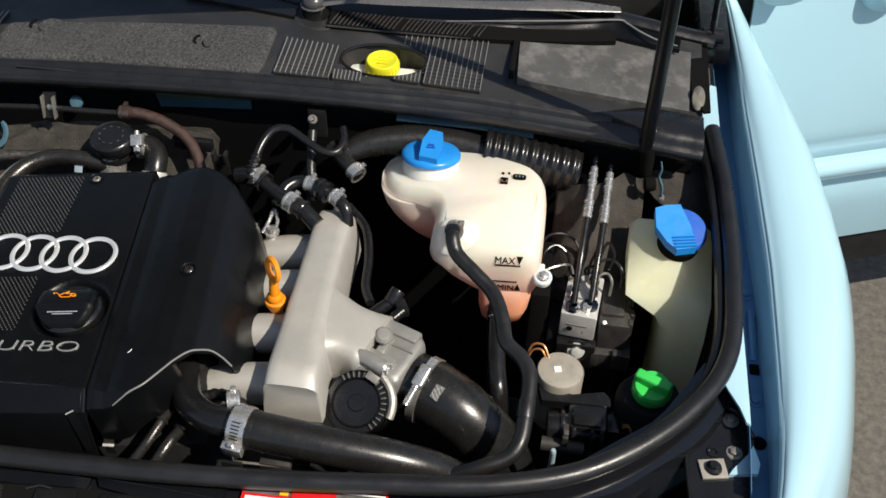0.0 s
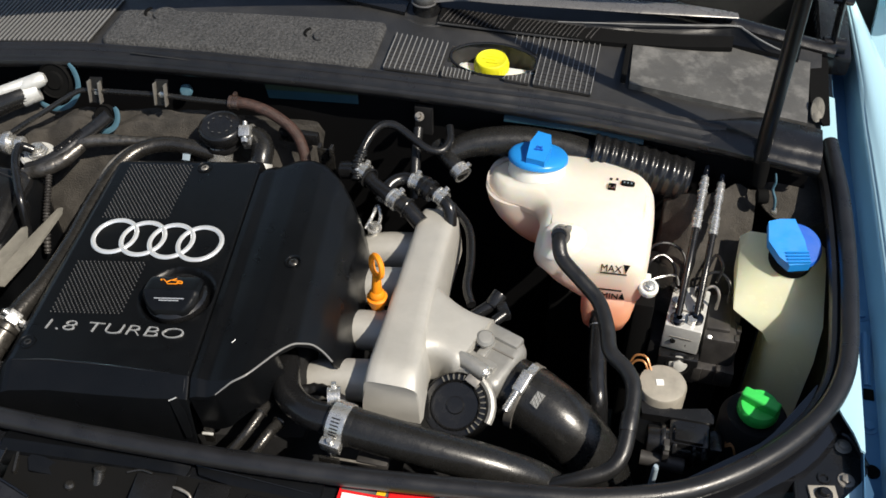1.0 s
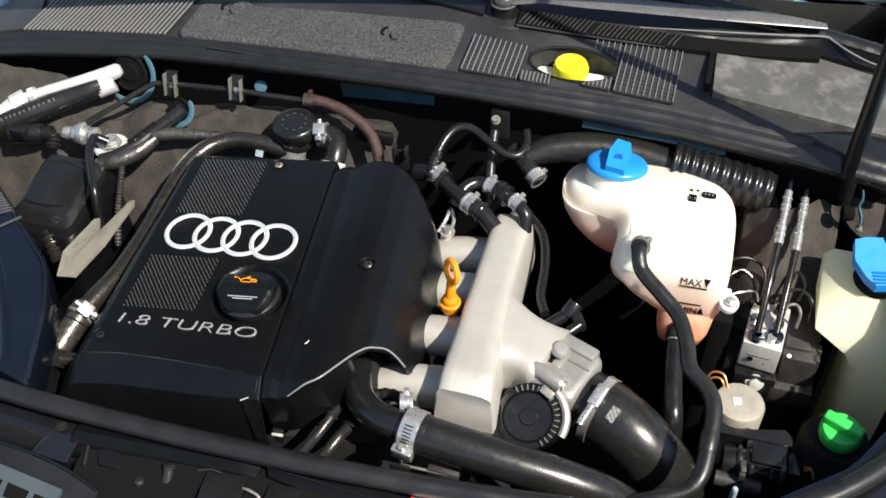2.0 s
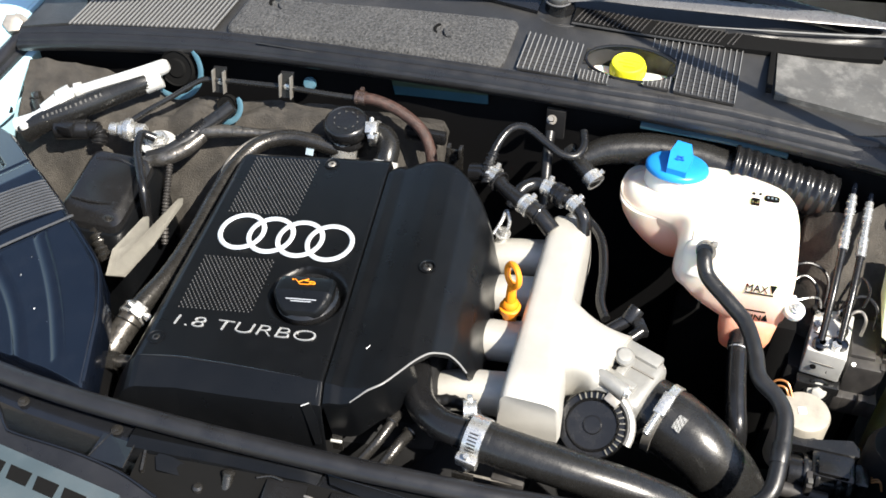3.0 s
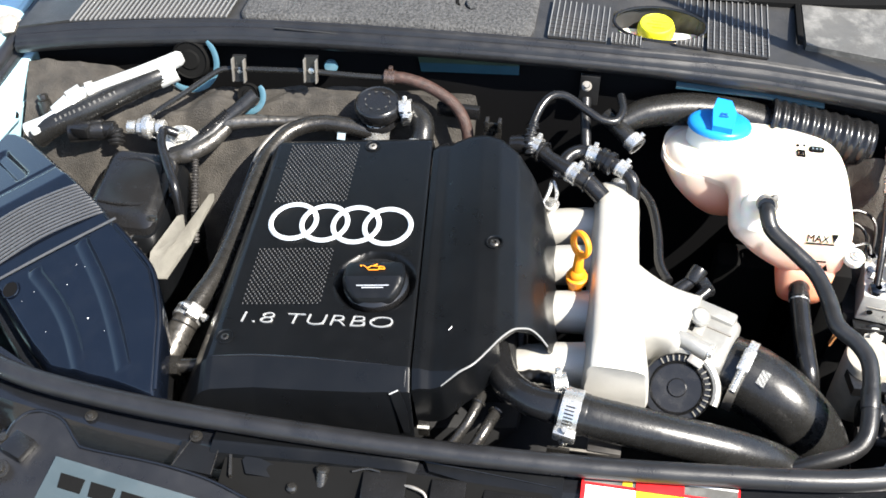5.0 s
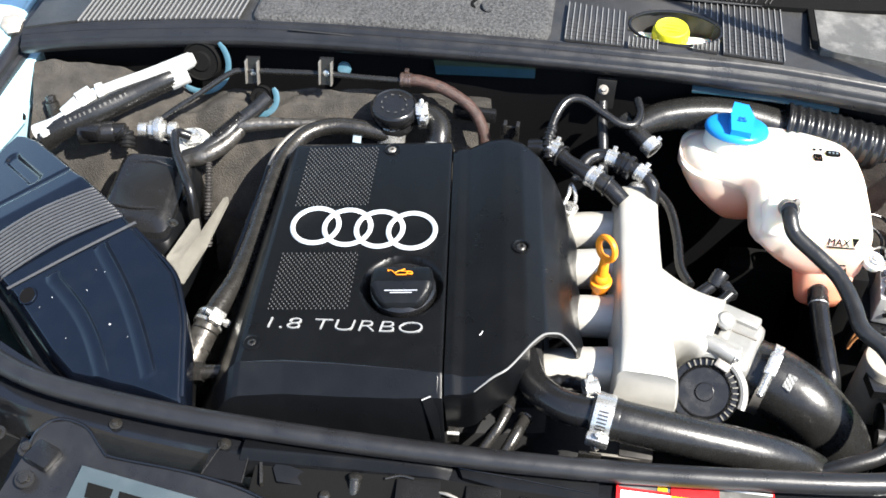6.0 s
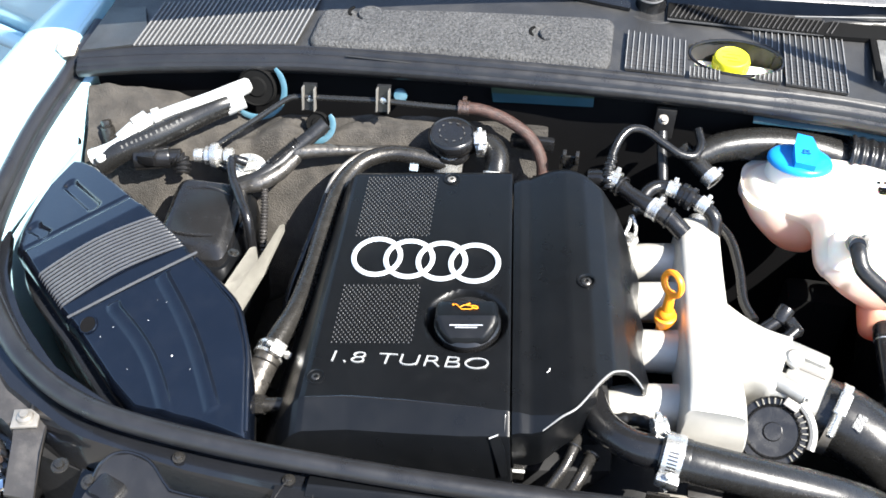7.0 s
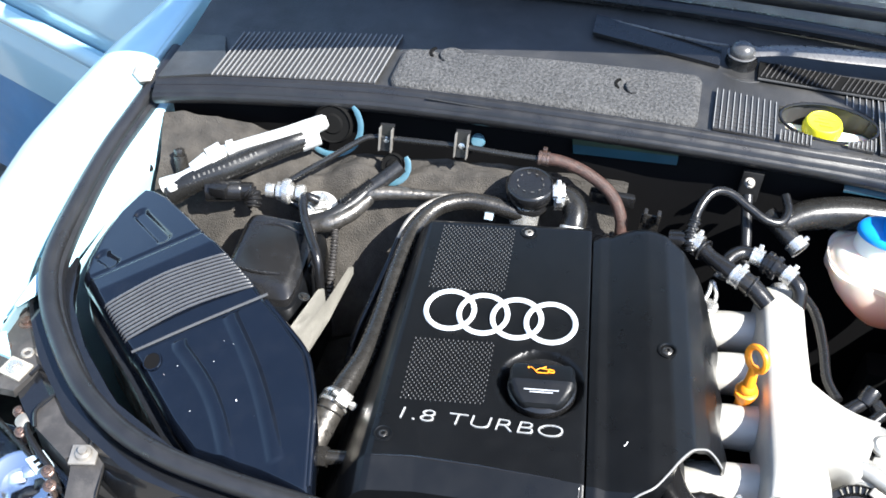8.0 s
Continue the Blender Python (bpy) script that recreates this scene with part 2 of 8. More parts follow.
def smooth_path(pts, n=8):
    """Points of a smooth curve through the given ones."""
    p = [Vector(q) for q in pts]
    p = [p[0] * 2 - p[1]] + p + [p[-1] * 2 - p[-2]]
    out = []
    for i in range(1, len(p) - 2):
        for k in range(n):
            t = k / n
            a, b, c, d = p[i - 1], p[i], p[i + 1], p[i + 2]
            out.append(0.5 * ((2 * b) + (c - a) * t + (2 * a - 5 * b + 4 * c - d) * t * t + (3 * b - a - 3 * c + d) * t ** 3))
    out.append(p[-2])
    return out


def tube(pts, r, seg=14, n=8, rings=0, ring_amp=0.0, flat=1.0, up=None):
    """A round tube through points; r is one radius or one at each point; rings and ring_amp corrugate it."""
    path = smooth_path(pts, n) if n > 1 else [Vector(q) for q in pts]
    cnt = len(path)
    rr = r if isinstance(r, (list, tuple)) else [r] * len(pts)
    bm = bmesh.new()
    tang = [(path[min(i + 1, cnt - 1)] - path[max(i - 1, 0)]).normalized() for i in range(cnt)]
    nor = tang[0].orthogonal().normalized() if up is None else (Vector(up) - tang[0] * tang[0].dot(Vector(up))).normalized()
    loops = []
    for i in range(cnt):
        nor = (nor - tang[i] * nor.dot(tang[i])).normalized()
        if up is not None:
            nor = (Vector(up) - tang[i] * tang[i].dot(Vector(up))).normalized()
        bi = tang[i].cross(nor)
        f = i / (cnt - 1) * (len(rr) - 1)
        k = min(int(f), len(rr) - 2) if len(rr) > 1 else 0
        rad = rr[k] + (rr[min(k + 1, len(rr) - 1)] - rr[k]) * (f - k)
        if rings:
            rad += ring_amp * math.sin(i / (cnt - 1) * rings * 2 * math.pi)
        loops.append([bm.verts.new(path[i] + (nor * math.cos(a) * flat + bi * math.sin(a)) * rad)
                      for a in (2 * math.pi * j / seg for j in range(seg))])
    for a, b in zip(loops, loops[1:]):
        for j in range(seg):
            bm.faces.new((a[j], a[(j + 1) % seg], b[(j + 1) % seg], b[j]))
    bm.faces.new(loops[0][::-1])
    bm.faces.new(loops[-1])
    return bm


def bevelled(bm, width, seg=2, angle=30):
    if width:
        edges = [e for e in bm.edges if e.is_manifold and e.calc_face_angle(0) > radians(angle)]
        bmesh.ops.bevel(bm, geom=edges, offset=width, segments=seg, profile=0.6, affect="EDGES", clamp_overlap=True)
    return bm


def box(c, size, bevel=0.002, m=None, seg=2):
    bm = bmesh.new()
    bmesh.ops.create_cube(bm, size=1)
    bm.transform(Matrix.Diagonal((*size, 1)))
    bevelled(bm, bevel, seg)
    bm.transform(Matrix.Translation(c) @ (m or Matrix()))
    return bm


def turn_to(axis):
    return Vector((0, 0, 1)).rotation_difference(Vector(axis).normalized()).to_matrix().to_4x4()


def rod(p0, p1, r0, r1=None, seg=24, bevel=0.0):
    p0, p1 = Vector(p0), Vector(p1)
    bm = bmesh.new()
    bmesh.ops.create_cone(bm, cap_ends=True, segments=seg, radius1=r0, radius2=r0 if r1 is None else r1, depth=(p1 - p0).length)
    bevelled(bm, bevel, 2, 50)
    bm.transform(Matrix.Translation((p0 + p1) / 2) @ turn_to(p1 - p0))
    return bm


def lathe(profile, c, axis=(0, 0, 1), seg=32):
    """A profile of (radius, height) turned about an axis through c."""
    bm = bmesh.new()
    rows = []
    for r, z in profile:
        if r < 1e-6:
            rows.append([bm.verts.new((0, 0, z))])
        else:
            rows.append([bm.verts.new((r * math.cos(2 * math.pi * j / seg), r * math.sin(2 * math.pi * j / seg), z)) for j in range(seg)])
    for a, b in zip(rows, rows[1:]):
        for j in range(seg):
            k = (j + 1) % seg
            if len(a) == 1 and len(b) > 1:
                bm.faces.new((a[0], b[j], b[k]))
            elif len(b) == 1 and len(a) > 1:
                bm.faces.new((a[j], a[k], b[0]))
            elif len(a) > 1:
                bm.faces.new((a[j], a[k], b[k], b[j]))
    for row in (rows[0], rows[-1]):
        if len(row) > 1:
            bm.faces.new(row)
    bm.transform(Matrix.Translation(c) @ turn_to(axis))
    return bm


def prism(outline, depth, bevel=0.002, seg=2):
    """A plate under an outline of places; depth is the way down, a number or a vector."""
    d = Vector((0, 0, -depth)) if isinstance(depth, (int, float)) else Vector(depth)
    bm = bmesh.new()
    a = [bm.verts.new(p) for p in outline]
    b = [bm.verts.new(Vector(p) + d) for p in outline]
    bm.faces.new(a)
    bm.faces.new(b[::-1])
    n = len(a)
    for i in range(n):
        bm.faces.new((a[i], b[i], b[(i + 1) % n], a[(i + 1) % n]))
    return bevelled(bm, bevel, seg)


def sheet(f, nu, nv, drop=0.004):
    """A solid under the surface f(u, v), u and v from 0 to 1; drop is its depth, a number or a vector."""
    d = Vector((0, 0, -drop)) if isinstance(drop, (int, float)) else Vector(drop)
    bm = bmesh.new()
    top = [[bm.verts.new(f(i / nu, j / nv)) for j in range(nv + 1)] for i in range(nu + 1)]
    bot = [[bm.verts.new(v.co + d) for v in row] for row in top]
    for i in range(nu):
        for j in range(nv):
            bm.faces.new((top[i][j], top[i + 1][j], top[i + 1][j + 1], top[i][j + 1]))
            bm.faces.new((bot[i][j], bot[i][j + 1], bot[i + 1][j + 1], bot[i + 1][j]))
    rim = [(i, 0) for i in range(nu)] + [(nu, j) for j in range(nv)] + [(i, nv) for i in range(nu, 0, -1)] + [(0, j) for j in range(nv, 0, -1)]
    for (i, j), (k, l) in zip(rim, rim[1:] + rim[:1]):
        bm.faces.new((top[i][j], bot[i][j], bot[k][l], top[k][l]))
    return bm


def torus(c, R, r, axis=(0, 0, 1), seg=40, ring=10, flat=1.0):
    pts = [(R + r * math.cos(2 * math.pi * k / ring), r * flat * math.sin(2 * math.pi * k / ring)) for k in range(ring)]
    bm = bmesh.new()
    rows = [[bm.verts.new((a * math.cos(t), a * math.sin(t), z)) for a, z in pts] for t in (2 * math.pi * j / seg for j in range(seg))]
    for j in range(seg):
        for k in range(ring):
            p, q = rows[j], rows[(j + 1) % seg]
            bm.faces.new((p[k], q[k], q[(k + 1) % ring], p[(k + 1) % ring]))
    bm.transform(Matrix.Translation(c) @ turn_to(axis))
    return bm


def lerp_table(rows, x):
    """Straight lines between rows of (x, y)."""
    for (a, p), (b, q) in zip(rows, rows[1:]):
        if x <= b:
            return p + (q - p) * max(0, (x - a)) / (b - a)
    return rows[-1][1]


def lettering(text, size, m, depth=0.0006, shear=0.0, squash=1.0, thin=0.0):
    cu = bpy.data.curves.new("text", "FONT")
    cu.body, cu.size, cu.extrude, cu.shear, cu.offset = text, size, depth, shear, thin
    ob = new("text", cu)
    bpy.context.view_layer.update()
    me = bpy.data.meshes.new_from_object(ob.evaluated_get(bpy.context.evaluated_depsgraph_get()))
    bm = bmesh.new()
    bm.from_mesh(me)
    bpy.data.objects.remove(ob)
    bpy.data.meshes.remove(me)
    xs = [v.co.x for v in bm.verts]
    bm.transform(Matrix.Diagonal((squash / (max(xs) - min(xs)), 1, 1, 1)) @ Matrix.Translation((-min(xs), 0, 0)))
    bm.transform(m)
    return bm


def hose_clamp(c, axis, r, group="", width=0.010, screw=(0, 0, 1), metal=M_STEEL):
    """A worm-drive clamp: band, housing and screw."""
    ax = Vector(axis).normalized()
    t = thing("hose_clamp", c, "worm-drive steel hose clamp tightened on a hose", "clamp", group)
    w = width / 2
    part("band", lathe([(r, -w), (r + 0.0012, -w), (r + 0.0016, -w * 0.6), (r + 0.0012, 0), (r + 0.0016, w * 0.6), (r + 0.0012, w), (r, w)], c, ax, 40), metal, t)
    up = (Vector(screw) - ax * ax.dot(Vector(screw))).normalized()
    side = ax.cross(up)
    for k in range(-8, 9):
        if abs(k) > 2:
            a = k * 0.16
            d = up * math.cos(a) + side * math.sin(a)
            part("worm_slot", box(Vector(c) + d * (r + 0.0014), (0.0012, width * 0.5, 0.0006), 0, Matrix((ax.cross(d), ax, d)).transposed().to_4x4()), M_PIPE, t)
    p = Vector(c) + up * (r + 0.005)
    rot = Matrix((side, ax, up)).transposed().to_4x4()
    part("housing", box(p, (0.014, width * 1.15, 0.008), 0.0015, rot), metal, t)
    part("screw", joined(rod(p - side * 0.012, p + side * 0.010, 0.0028, seg=10), rod(p + side * 0.009, p + side * 0.014, 0.0042, seg=6)), metal, t)
    return t


def spring_clip(c, axis, r, group="", metal=M_STEEL):
    """A pressed ear clamp round a small hose."""
    ax = Vector(axis).normalized()
    t = thing("ear_clamp", c, "pressed steel ear clamp on a small hose", "clamp", group)
    part("band", lathe([(r, -0.0055), (r + 0.0012, -0.006), (r + 0.0012, -0.0035), (r + 0.0006, -0.003), (r + 0.0006, 0.003), (r + 0.0012, 0.0035), (r + 0.0012, 0.006), (r, 0.0055)], c, ax, 24), metal, t)
    up = ax.orthogonal().normalized()
    if up.z < 0:
        up = -up
    part("ear", box(Vector(c) + up * (r + 0.002), (0.006, 0.006, 0.005), 0.001, turn_to(ax)), metal, t)
    return t


def bolt(name, c, axis, r, parent, material=None, label="", flange=True):
    ax = Vector(axis).normalized()
    b = rod(Vector(c), Vector(c) + ax * r * 0.9, r, seg=6, bevel=r * 0.12)
    if flange:
        b = joined(b, lathe([(0, 0), (r * 1.7, 0), (r * 1.6, r * 0.25), (r, r * 0.3), (0, r * 0.3)], c, ax, 20))
    return part(name, b, material or M_STEEL, parent, label)


# ---- the ground and the car's body ----
ground = single("ground", sheet(lambda u, v: ((u - 0.5) * 400, (v - 0.5) * 400, 0), 8, 8, 0.1), M_ASPHALT, (0, 0, 0),
                "sunlit grey-brown asphalt ground round the car", "ground", kind="structure")

car = thing("car", (0, 1.6, 0), "light blue car with its bonnet up, parked on asphalt", "car")


def nose(x):
    """The front of the cowl's rubber edge."""
    return lerp_table([(-0.60, 0.874), (-0.52, 0.884), (-0.33, 0.898), (-0.12, 0.900), (0.02, 0.904), (0.14, 0.908), (0.22, 0.914), (0.28, 0.917), (0.60, 0.914)], x)


def cowl_top(x):
    return 0.975 - 0.11 * x * x


def wing(s):
    """Front wing with its rain gutter, inner flange and the square slot; s is the side."""
    def out(x, y):
        """Distance from the middle of the car; the passenger side draws in towards the windscreen."""
        return s * x - (lerp_table([(0.5, 0.003), (0.75, 0.004), (0.90, 0.009), (1.0, 0.013), (1.3, 0.016)], y) if s > 0 else 0.0)

    prof = [(0.6245, 0.850), (0.6245, 0.905), (0.628, 0.914), (0.640, 0.919), (0.662, 0.917), (0.686, 0.904), (0.707, 0.876),
            (0.727, 0.815), (0.745, 0.725), (0.765, 0.620), (0.780, 0.50), (0.78, 0.36), (0.765, 0.26)]

    SIDE = [(0.25, -0.13), (0.40, -0.065), (0.507, -0.030), (0.56, -0.015), (0.63, -0.002), (0.706, 0.009), (0.79, 0.016), (0.88, 0.012), (0.983, 0.004), (1.094, -0.020), (1.30, -0.070), (1.45, -0.110)]
    curve = smooth_path([(x, z, 0) for x, z in prof], 4)

    def skin(u, v):
        y = 0.25 + v * 1.20
        k = u * (len(curve) - 1)
        i = min(int(k), len(curve) - 2)
        x, z, _ = curve[i].lerp(curve[i + 1], k - i)
        ahead = max(0, (0.62 - y)) ** 2
        x += lerp_table(SIDE, y) * min(1, u / 0.45) ** 1.5 - 0.25 * ahead
        z += 0.035 * (y - 0.65) - 0.18 * ahead
        return (out(x, y), y, z)
    part("wing", sheet(skin, 48, 48, (-s * 0.003, 0, -0.003)), M_PAINT, car, "light blue painted front wing", 50)

    floor_z = 0.858
    edge = [(0.49, 0.592), (0.560, 0.592), (0.576, 0.587), (0.603, 0.573), (0.64, 0.578), (0.66, 0.581), (0.96, 0.581), (1.0, 0.572), (1.4, 0.572)]

    def gutter(u, v):
        """Flange under the seal, then a step down to the gutter's floor."""
        y = 0.49 + v * 0.92
        x, z = [(0.5950, 0.893), (0.5965, 0.890), (0.599, 0.866), (0.603, floor_z + 0.001), (0.6225, floor_z), (0.6235, floor_z + 0.003), (0.6238, 0.902)][round(u * 6)]
        ahead = max(0, (0.60 - y)) ** 2
        return (out(x - 0.25 * ahead, y), y, z + 0.02 * (y - 0.65) - 0.1 * ahead)
    # the right gutter takes the paint darkened for shade, the left the plain one
    paint = M_PAINT_SHADED if s > 0 else M_PAINT
    g = part("rain_gutter", sheet(gutter, 6, 40, (0, 0, -0.003)), paint, car, "blue rain gutter, darkened for shade on the right side", 30)

    def flange(u, v):
        y = 0.56 + v * (0.53 if s > 0 else 0.85)
        x0 = lerp_table(edge, y)
        dip = 0.0
        if s < 0:
            x0 = lerp_table([(0.56, 0.592), (0.60, 0.577), (0.70, 0.573), (0.76, 0.566), (0.80, 0.563), (0.84, 0.575), (0.88, 0.586), (1.4, 0.588)], y)
            dip = lerp_table([(0.56, 0.0), (0.64, 0.012), (0.80, 0.020), (0.88, 0.004), (1.4, 0)], y) * (1 - u) ** 1.5
        return (out(x0 + (0.5965 - x0) * u - 0.25 * max(0, (0.60 - y)) ** 2, y), y, 0.897 - 0.003 * u * u + 0.02 * (y - 0.65) - dip)
    part("seal_flange", sheet(flange, 8, 60, 0.003), M_PAINT, car, "light blue flange beside the bonnet seal", 30)
    for ya, yb in ((0.668, 0.735), (0.80, 0.92)):
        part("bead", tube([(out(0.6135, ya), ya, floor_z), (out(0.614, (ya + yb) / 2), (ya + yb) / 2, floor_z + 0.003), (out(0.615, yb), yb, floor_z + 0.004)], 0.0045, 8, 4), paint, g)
    # the holes are black plates that stand for the shade inside them
    part("square_hole", box((out(0.614, 0.657), 0.657, floor_z + 0.0008), (0.010, 0.013, 0.003), 0.0004), M_INK_SHADE, g, "square punched hole")
    part("round_hole", lathe([(0, 0), (0.0075, 0), (0.0075, 0.002), (0, 0.002)], (out(0.612, 0.566), 0.566, floor_z - 0.0018), (0, 0, 1), 20), M_INK_SHADE, g, "round drain hole")
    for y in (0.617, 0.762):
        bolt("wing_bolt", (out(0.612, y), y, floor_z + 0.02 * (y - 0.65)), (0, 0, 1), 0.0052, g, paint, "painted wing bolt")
    part("front_lip", prism([(out(0.606, 0.528), 0.528, 0.8765), (out(0.603, 0.517), 0.517, 0.8765), (out(0.576, 0.512), 0.512, 0.8765), (out(0.581, 0.520), 0.520, 0.8765), (out(0.594, 0.536), 0.536, 0.8765), (out(0.601, 0.548), 0.548, 0.8765)], 0.005, 0.001), M_PAINT, g, "pale blue pressed lip")
    if s < 0:
        hb = part("hinge_bolt", rod((-0.626, 0.920, 0.912), (-0.619, 0.909, 0.929), 0.0135, seg=6, bevel=0.002), M_ZINC, g, "large zinc bolt behind the seal")
        part("washer", lathe([(0, 0), (0.018, 0), (0.018, 0.003), (0, 0.003)], (-0.627, 0.921, 0.914), (0.3, -0.45, 0.9), 28), M_ZINC, hb)
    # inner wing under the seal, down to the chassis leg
    # the right panel's shade is painted dark; the left keeps the body paint
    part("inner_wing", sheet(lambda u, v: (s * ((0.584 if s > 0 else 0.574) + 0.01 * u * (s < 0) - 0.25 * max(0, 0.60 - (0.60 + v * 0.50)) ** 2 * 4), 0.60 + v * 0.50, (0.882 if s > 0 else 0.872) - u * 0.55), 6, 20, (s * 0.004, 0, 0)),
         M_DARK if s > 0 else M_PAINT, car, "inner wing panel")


wing(1)
wing(-1)

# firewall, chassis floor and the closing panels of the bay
# the firewall's shade is painted: near-black instead of its blue
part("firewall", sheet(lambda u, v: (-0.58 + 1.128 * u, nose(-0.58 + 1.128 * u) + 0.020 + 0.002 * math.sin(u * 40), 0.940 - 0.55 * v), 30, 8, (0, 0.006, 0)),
     M_SHADE_BLACK, car, "firewall with the cowl's shade put into its near-black colour")
part("cowl_flange", sheet(lambda u, v: (0.19 + 0.165 * u, nose(0.19 + 0.165 * u) + 0.006 + v * 0.005, cowl_top(0.19 + 0.165 * u) - 0.037 + 0.004 * v), 16, 2, 0.003),
     M_TEAL, car, "blue flange under the cowl seal, darkened for shade")
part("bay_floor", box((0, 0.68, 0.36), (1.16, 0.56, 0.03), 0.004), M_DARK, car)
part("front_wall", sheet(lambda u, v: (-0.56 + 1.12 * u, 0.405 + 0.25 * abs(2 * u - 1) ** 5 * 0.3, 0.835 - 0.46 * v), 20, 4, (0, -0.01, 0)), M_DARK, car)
part("cabin_floor", box((0, 2.1, 0.26), (1.5, 2.3, 0.08), 0.02), M_DARK, car)
part("cabin_side", box((0.70, 2.6, 0.62), (0.16, 1.0, 0.62), 0.03), M_PAINT, car)
part("cabin_side", box((-0.70, 2.6, 0.62), (0.16, 1.0, 0.62), 0.03), M_PAINT, car)
part("tail", box((0, 3.25, 0.62), (1.5, 0.5, 0.62), 0.06), M_PAINT, car)
part("dashboard", box((0, 1.55, 0.86), (1.36, 0.45, 0.16), 0.04), M_DARK, car)
part("roof", sheet(lambda u, v: (-0.6 + 1.2 * u, 1.95 + 1.2 * v, 1.40 - 0.05 * (2 * u - 1) ** 2 - 0.05 * (2 * v - 1) ** 2), 8, 8, 0.02), M_PAINT, car)
for s in (1, -1):
    part("screen_pillar", tube([(s * 0.68, 1.28, 0.93), (s * 0.64, 1.65, 1.19), (s * 0.60, 1.98, 1.36)], 0.03, 10, 6), M_PAINT, car)
part("windscreen", sheet(lambda u, v: ((-0.66 + 1.32 * u) * (1 - 0.08 * v), 1.145 + 0.80 * v - 0.05 * (2 * u - 1) ** 2 * -1.6, 0.985 + 0.40 * v), 12, 6, 0.005), M_GLASS, car, "raked windscreen glass").visible_shadow = False
part("rear_screen", sheet(lambda u, v: ((-0.58 + 1.16 * u) * (1 + 0.12 * v), 3.12 + 0.28 * v, 1.345 - 0.41 * v), 8, 4, 0.005), M_GLASS, car, "raked rear window glass").visible_shadow = False
for s in (1, -1):
    part("rear_pillar", tube([(s * 0.60, 3.10, 1.34), (s * 0.66, 3.28, 1.12), (s * 0.70, 3.42, 0.93)], 0.04, 10, 6), M_PAINT, car)
    part("roof_rail", tube([(s * 0.60, 1.96, 1.36), (s * 0.61, 2.5, 1.375), (s * 0.60, 3.12, 1.34)], 0.025, 10, 6), M_PAINT, car)
    part("door_post", tube([(s * 0.60, 2.55, 1.36), (s * 0.68, 2.50, 0.93)], 0.028, 10, 3), M_PAINT, car)
for x, y in ((0.68, 0.52), (-0.68, 0.52), (0.68, 3.1), (-0.68, 3.1)):
    w = part("wheel", lathe([(0, -0.10), (0.20, -0.10), (0.30, -0.09), (0.315, -0.06), (0.315, 0.06), (0.30, 0.09), (0.20, 0.10), (0, 0.10)], (x, y, 0.315), (1, 0, 0), 32), M_TYRE, car)
    part("rim", lathe([(0, -0.104), (0.19, -0.104), (0.2, -0.09), (0.2, 0.09), (0.19, 0.104), (0, 0.104)], (x, y, 0.315), (1, 0, 0), 32), M_ALU, w)


# bonnet standing up, hinged behind the cowl
def bonnet_skin(u, v):
    """Bonnet leaning back; it sags towards the side that has no strut."""
    a = radians(80)
    l = 1.02 * v + (1 - v) * 0.16 * (max(0, abs(2 * u - 1) - 0.62) / 0.38) ** 2
    x = (-0.66 + 1.32 * u) * (1 - 0.13 * v * v)
    crown = 0.03 * (1 - (2 * u - 1) ** 2)
    return (x, 0.945 + 0.12 * x - l * math.cos(a) + crown * math.sin(a), 1.135 + 0.15 * x + l * math.sin(a) + crown * math.cos(a))


bonnet = thing("bonnet", (0, 1.0, 1.13), "light blue bonnet standing open on its hinges", "bonnet")
part("skin", sheet(bonnet_skin, 16, 16, (0, 0.015, 0.004)), M_PAINT, bonnet)
part("inner_panel", sheet(lambda u, v: Vector(bonnet_skin(0.05 + 0.9 * u, 0.05 + 0.9 * v)) + Vector((0, -0.012 - 0.010 * max(0, math.sin(u * math.pi * 5)) * max(0, math.sin(v * math.pi * 3)), 0.0)), 40, 30, (0, 0.006, 0)), M_DARK, bonnet, "dark insulation mat with pressed ribs")
for s in (1, -1):
    top = Vector(bonnet_skin(0.5 + s * 0.44, 0.06))
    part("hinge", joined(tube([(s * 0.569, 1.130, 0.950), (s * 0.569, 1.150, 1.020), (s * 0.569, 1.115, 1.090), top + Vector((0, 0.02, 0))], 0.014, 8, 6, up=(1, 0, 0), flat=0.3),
                         rod((s * 0.556, 1.128, 0.955), (s * 0.583, 1.128, 0.955), 0.010, seg=12), rod((s * 0.558, 1.148, 1.010), (s * 0.581, 1.148, 1.010), 0.008, seg=6)), M_BLACK if s > 0 else M_PAINT_SHADED, bonnet, "painted bonnet hinge")

# gas strut that holds the bonnet
strut = thing("gas_strut", (0.505, 0.905, 0.87), "black gas strut that props the bonnet open", "strut")
part("cylinder", rod((0.487, 0.915, 0.93), (0.479, 0.881, 1.36), 0.0086, seg=20), M_COVER, strut)
part("rod", rod((0.482, 0.881, 1.36), (0.479, 0.868, 1.515), 0.005, seg=14), M_STEEL, strut)
part("bonnet_bracket", tube([(0.479, 0.868, 1.515), (0.480, 0.900, 1.517), (0.482, 0.958, 1.520)], 0.007, 8, 4), M_BLACK, strut, "black bracket to the bonnet")
# the fitting is coloured black for the darkness round it
part("end_fitting", joined(rod((0.493, 0.912, 0.895), (0.490, 0.915, 0.932), 0.0075, 0.0095, 16), lathe([(0, -0.008), (0.008, -0.006), (0.0095, 0), (0.008, 0.006), (0, 0.008)], (0.498, 0.898, 0.890), (1, 0.2, 0), 16)), M_INK_SHADE, strut)
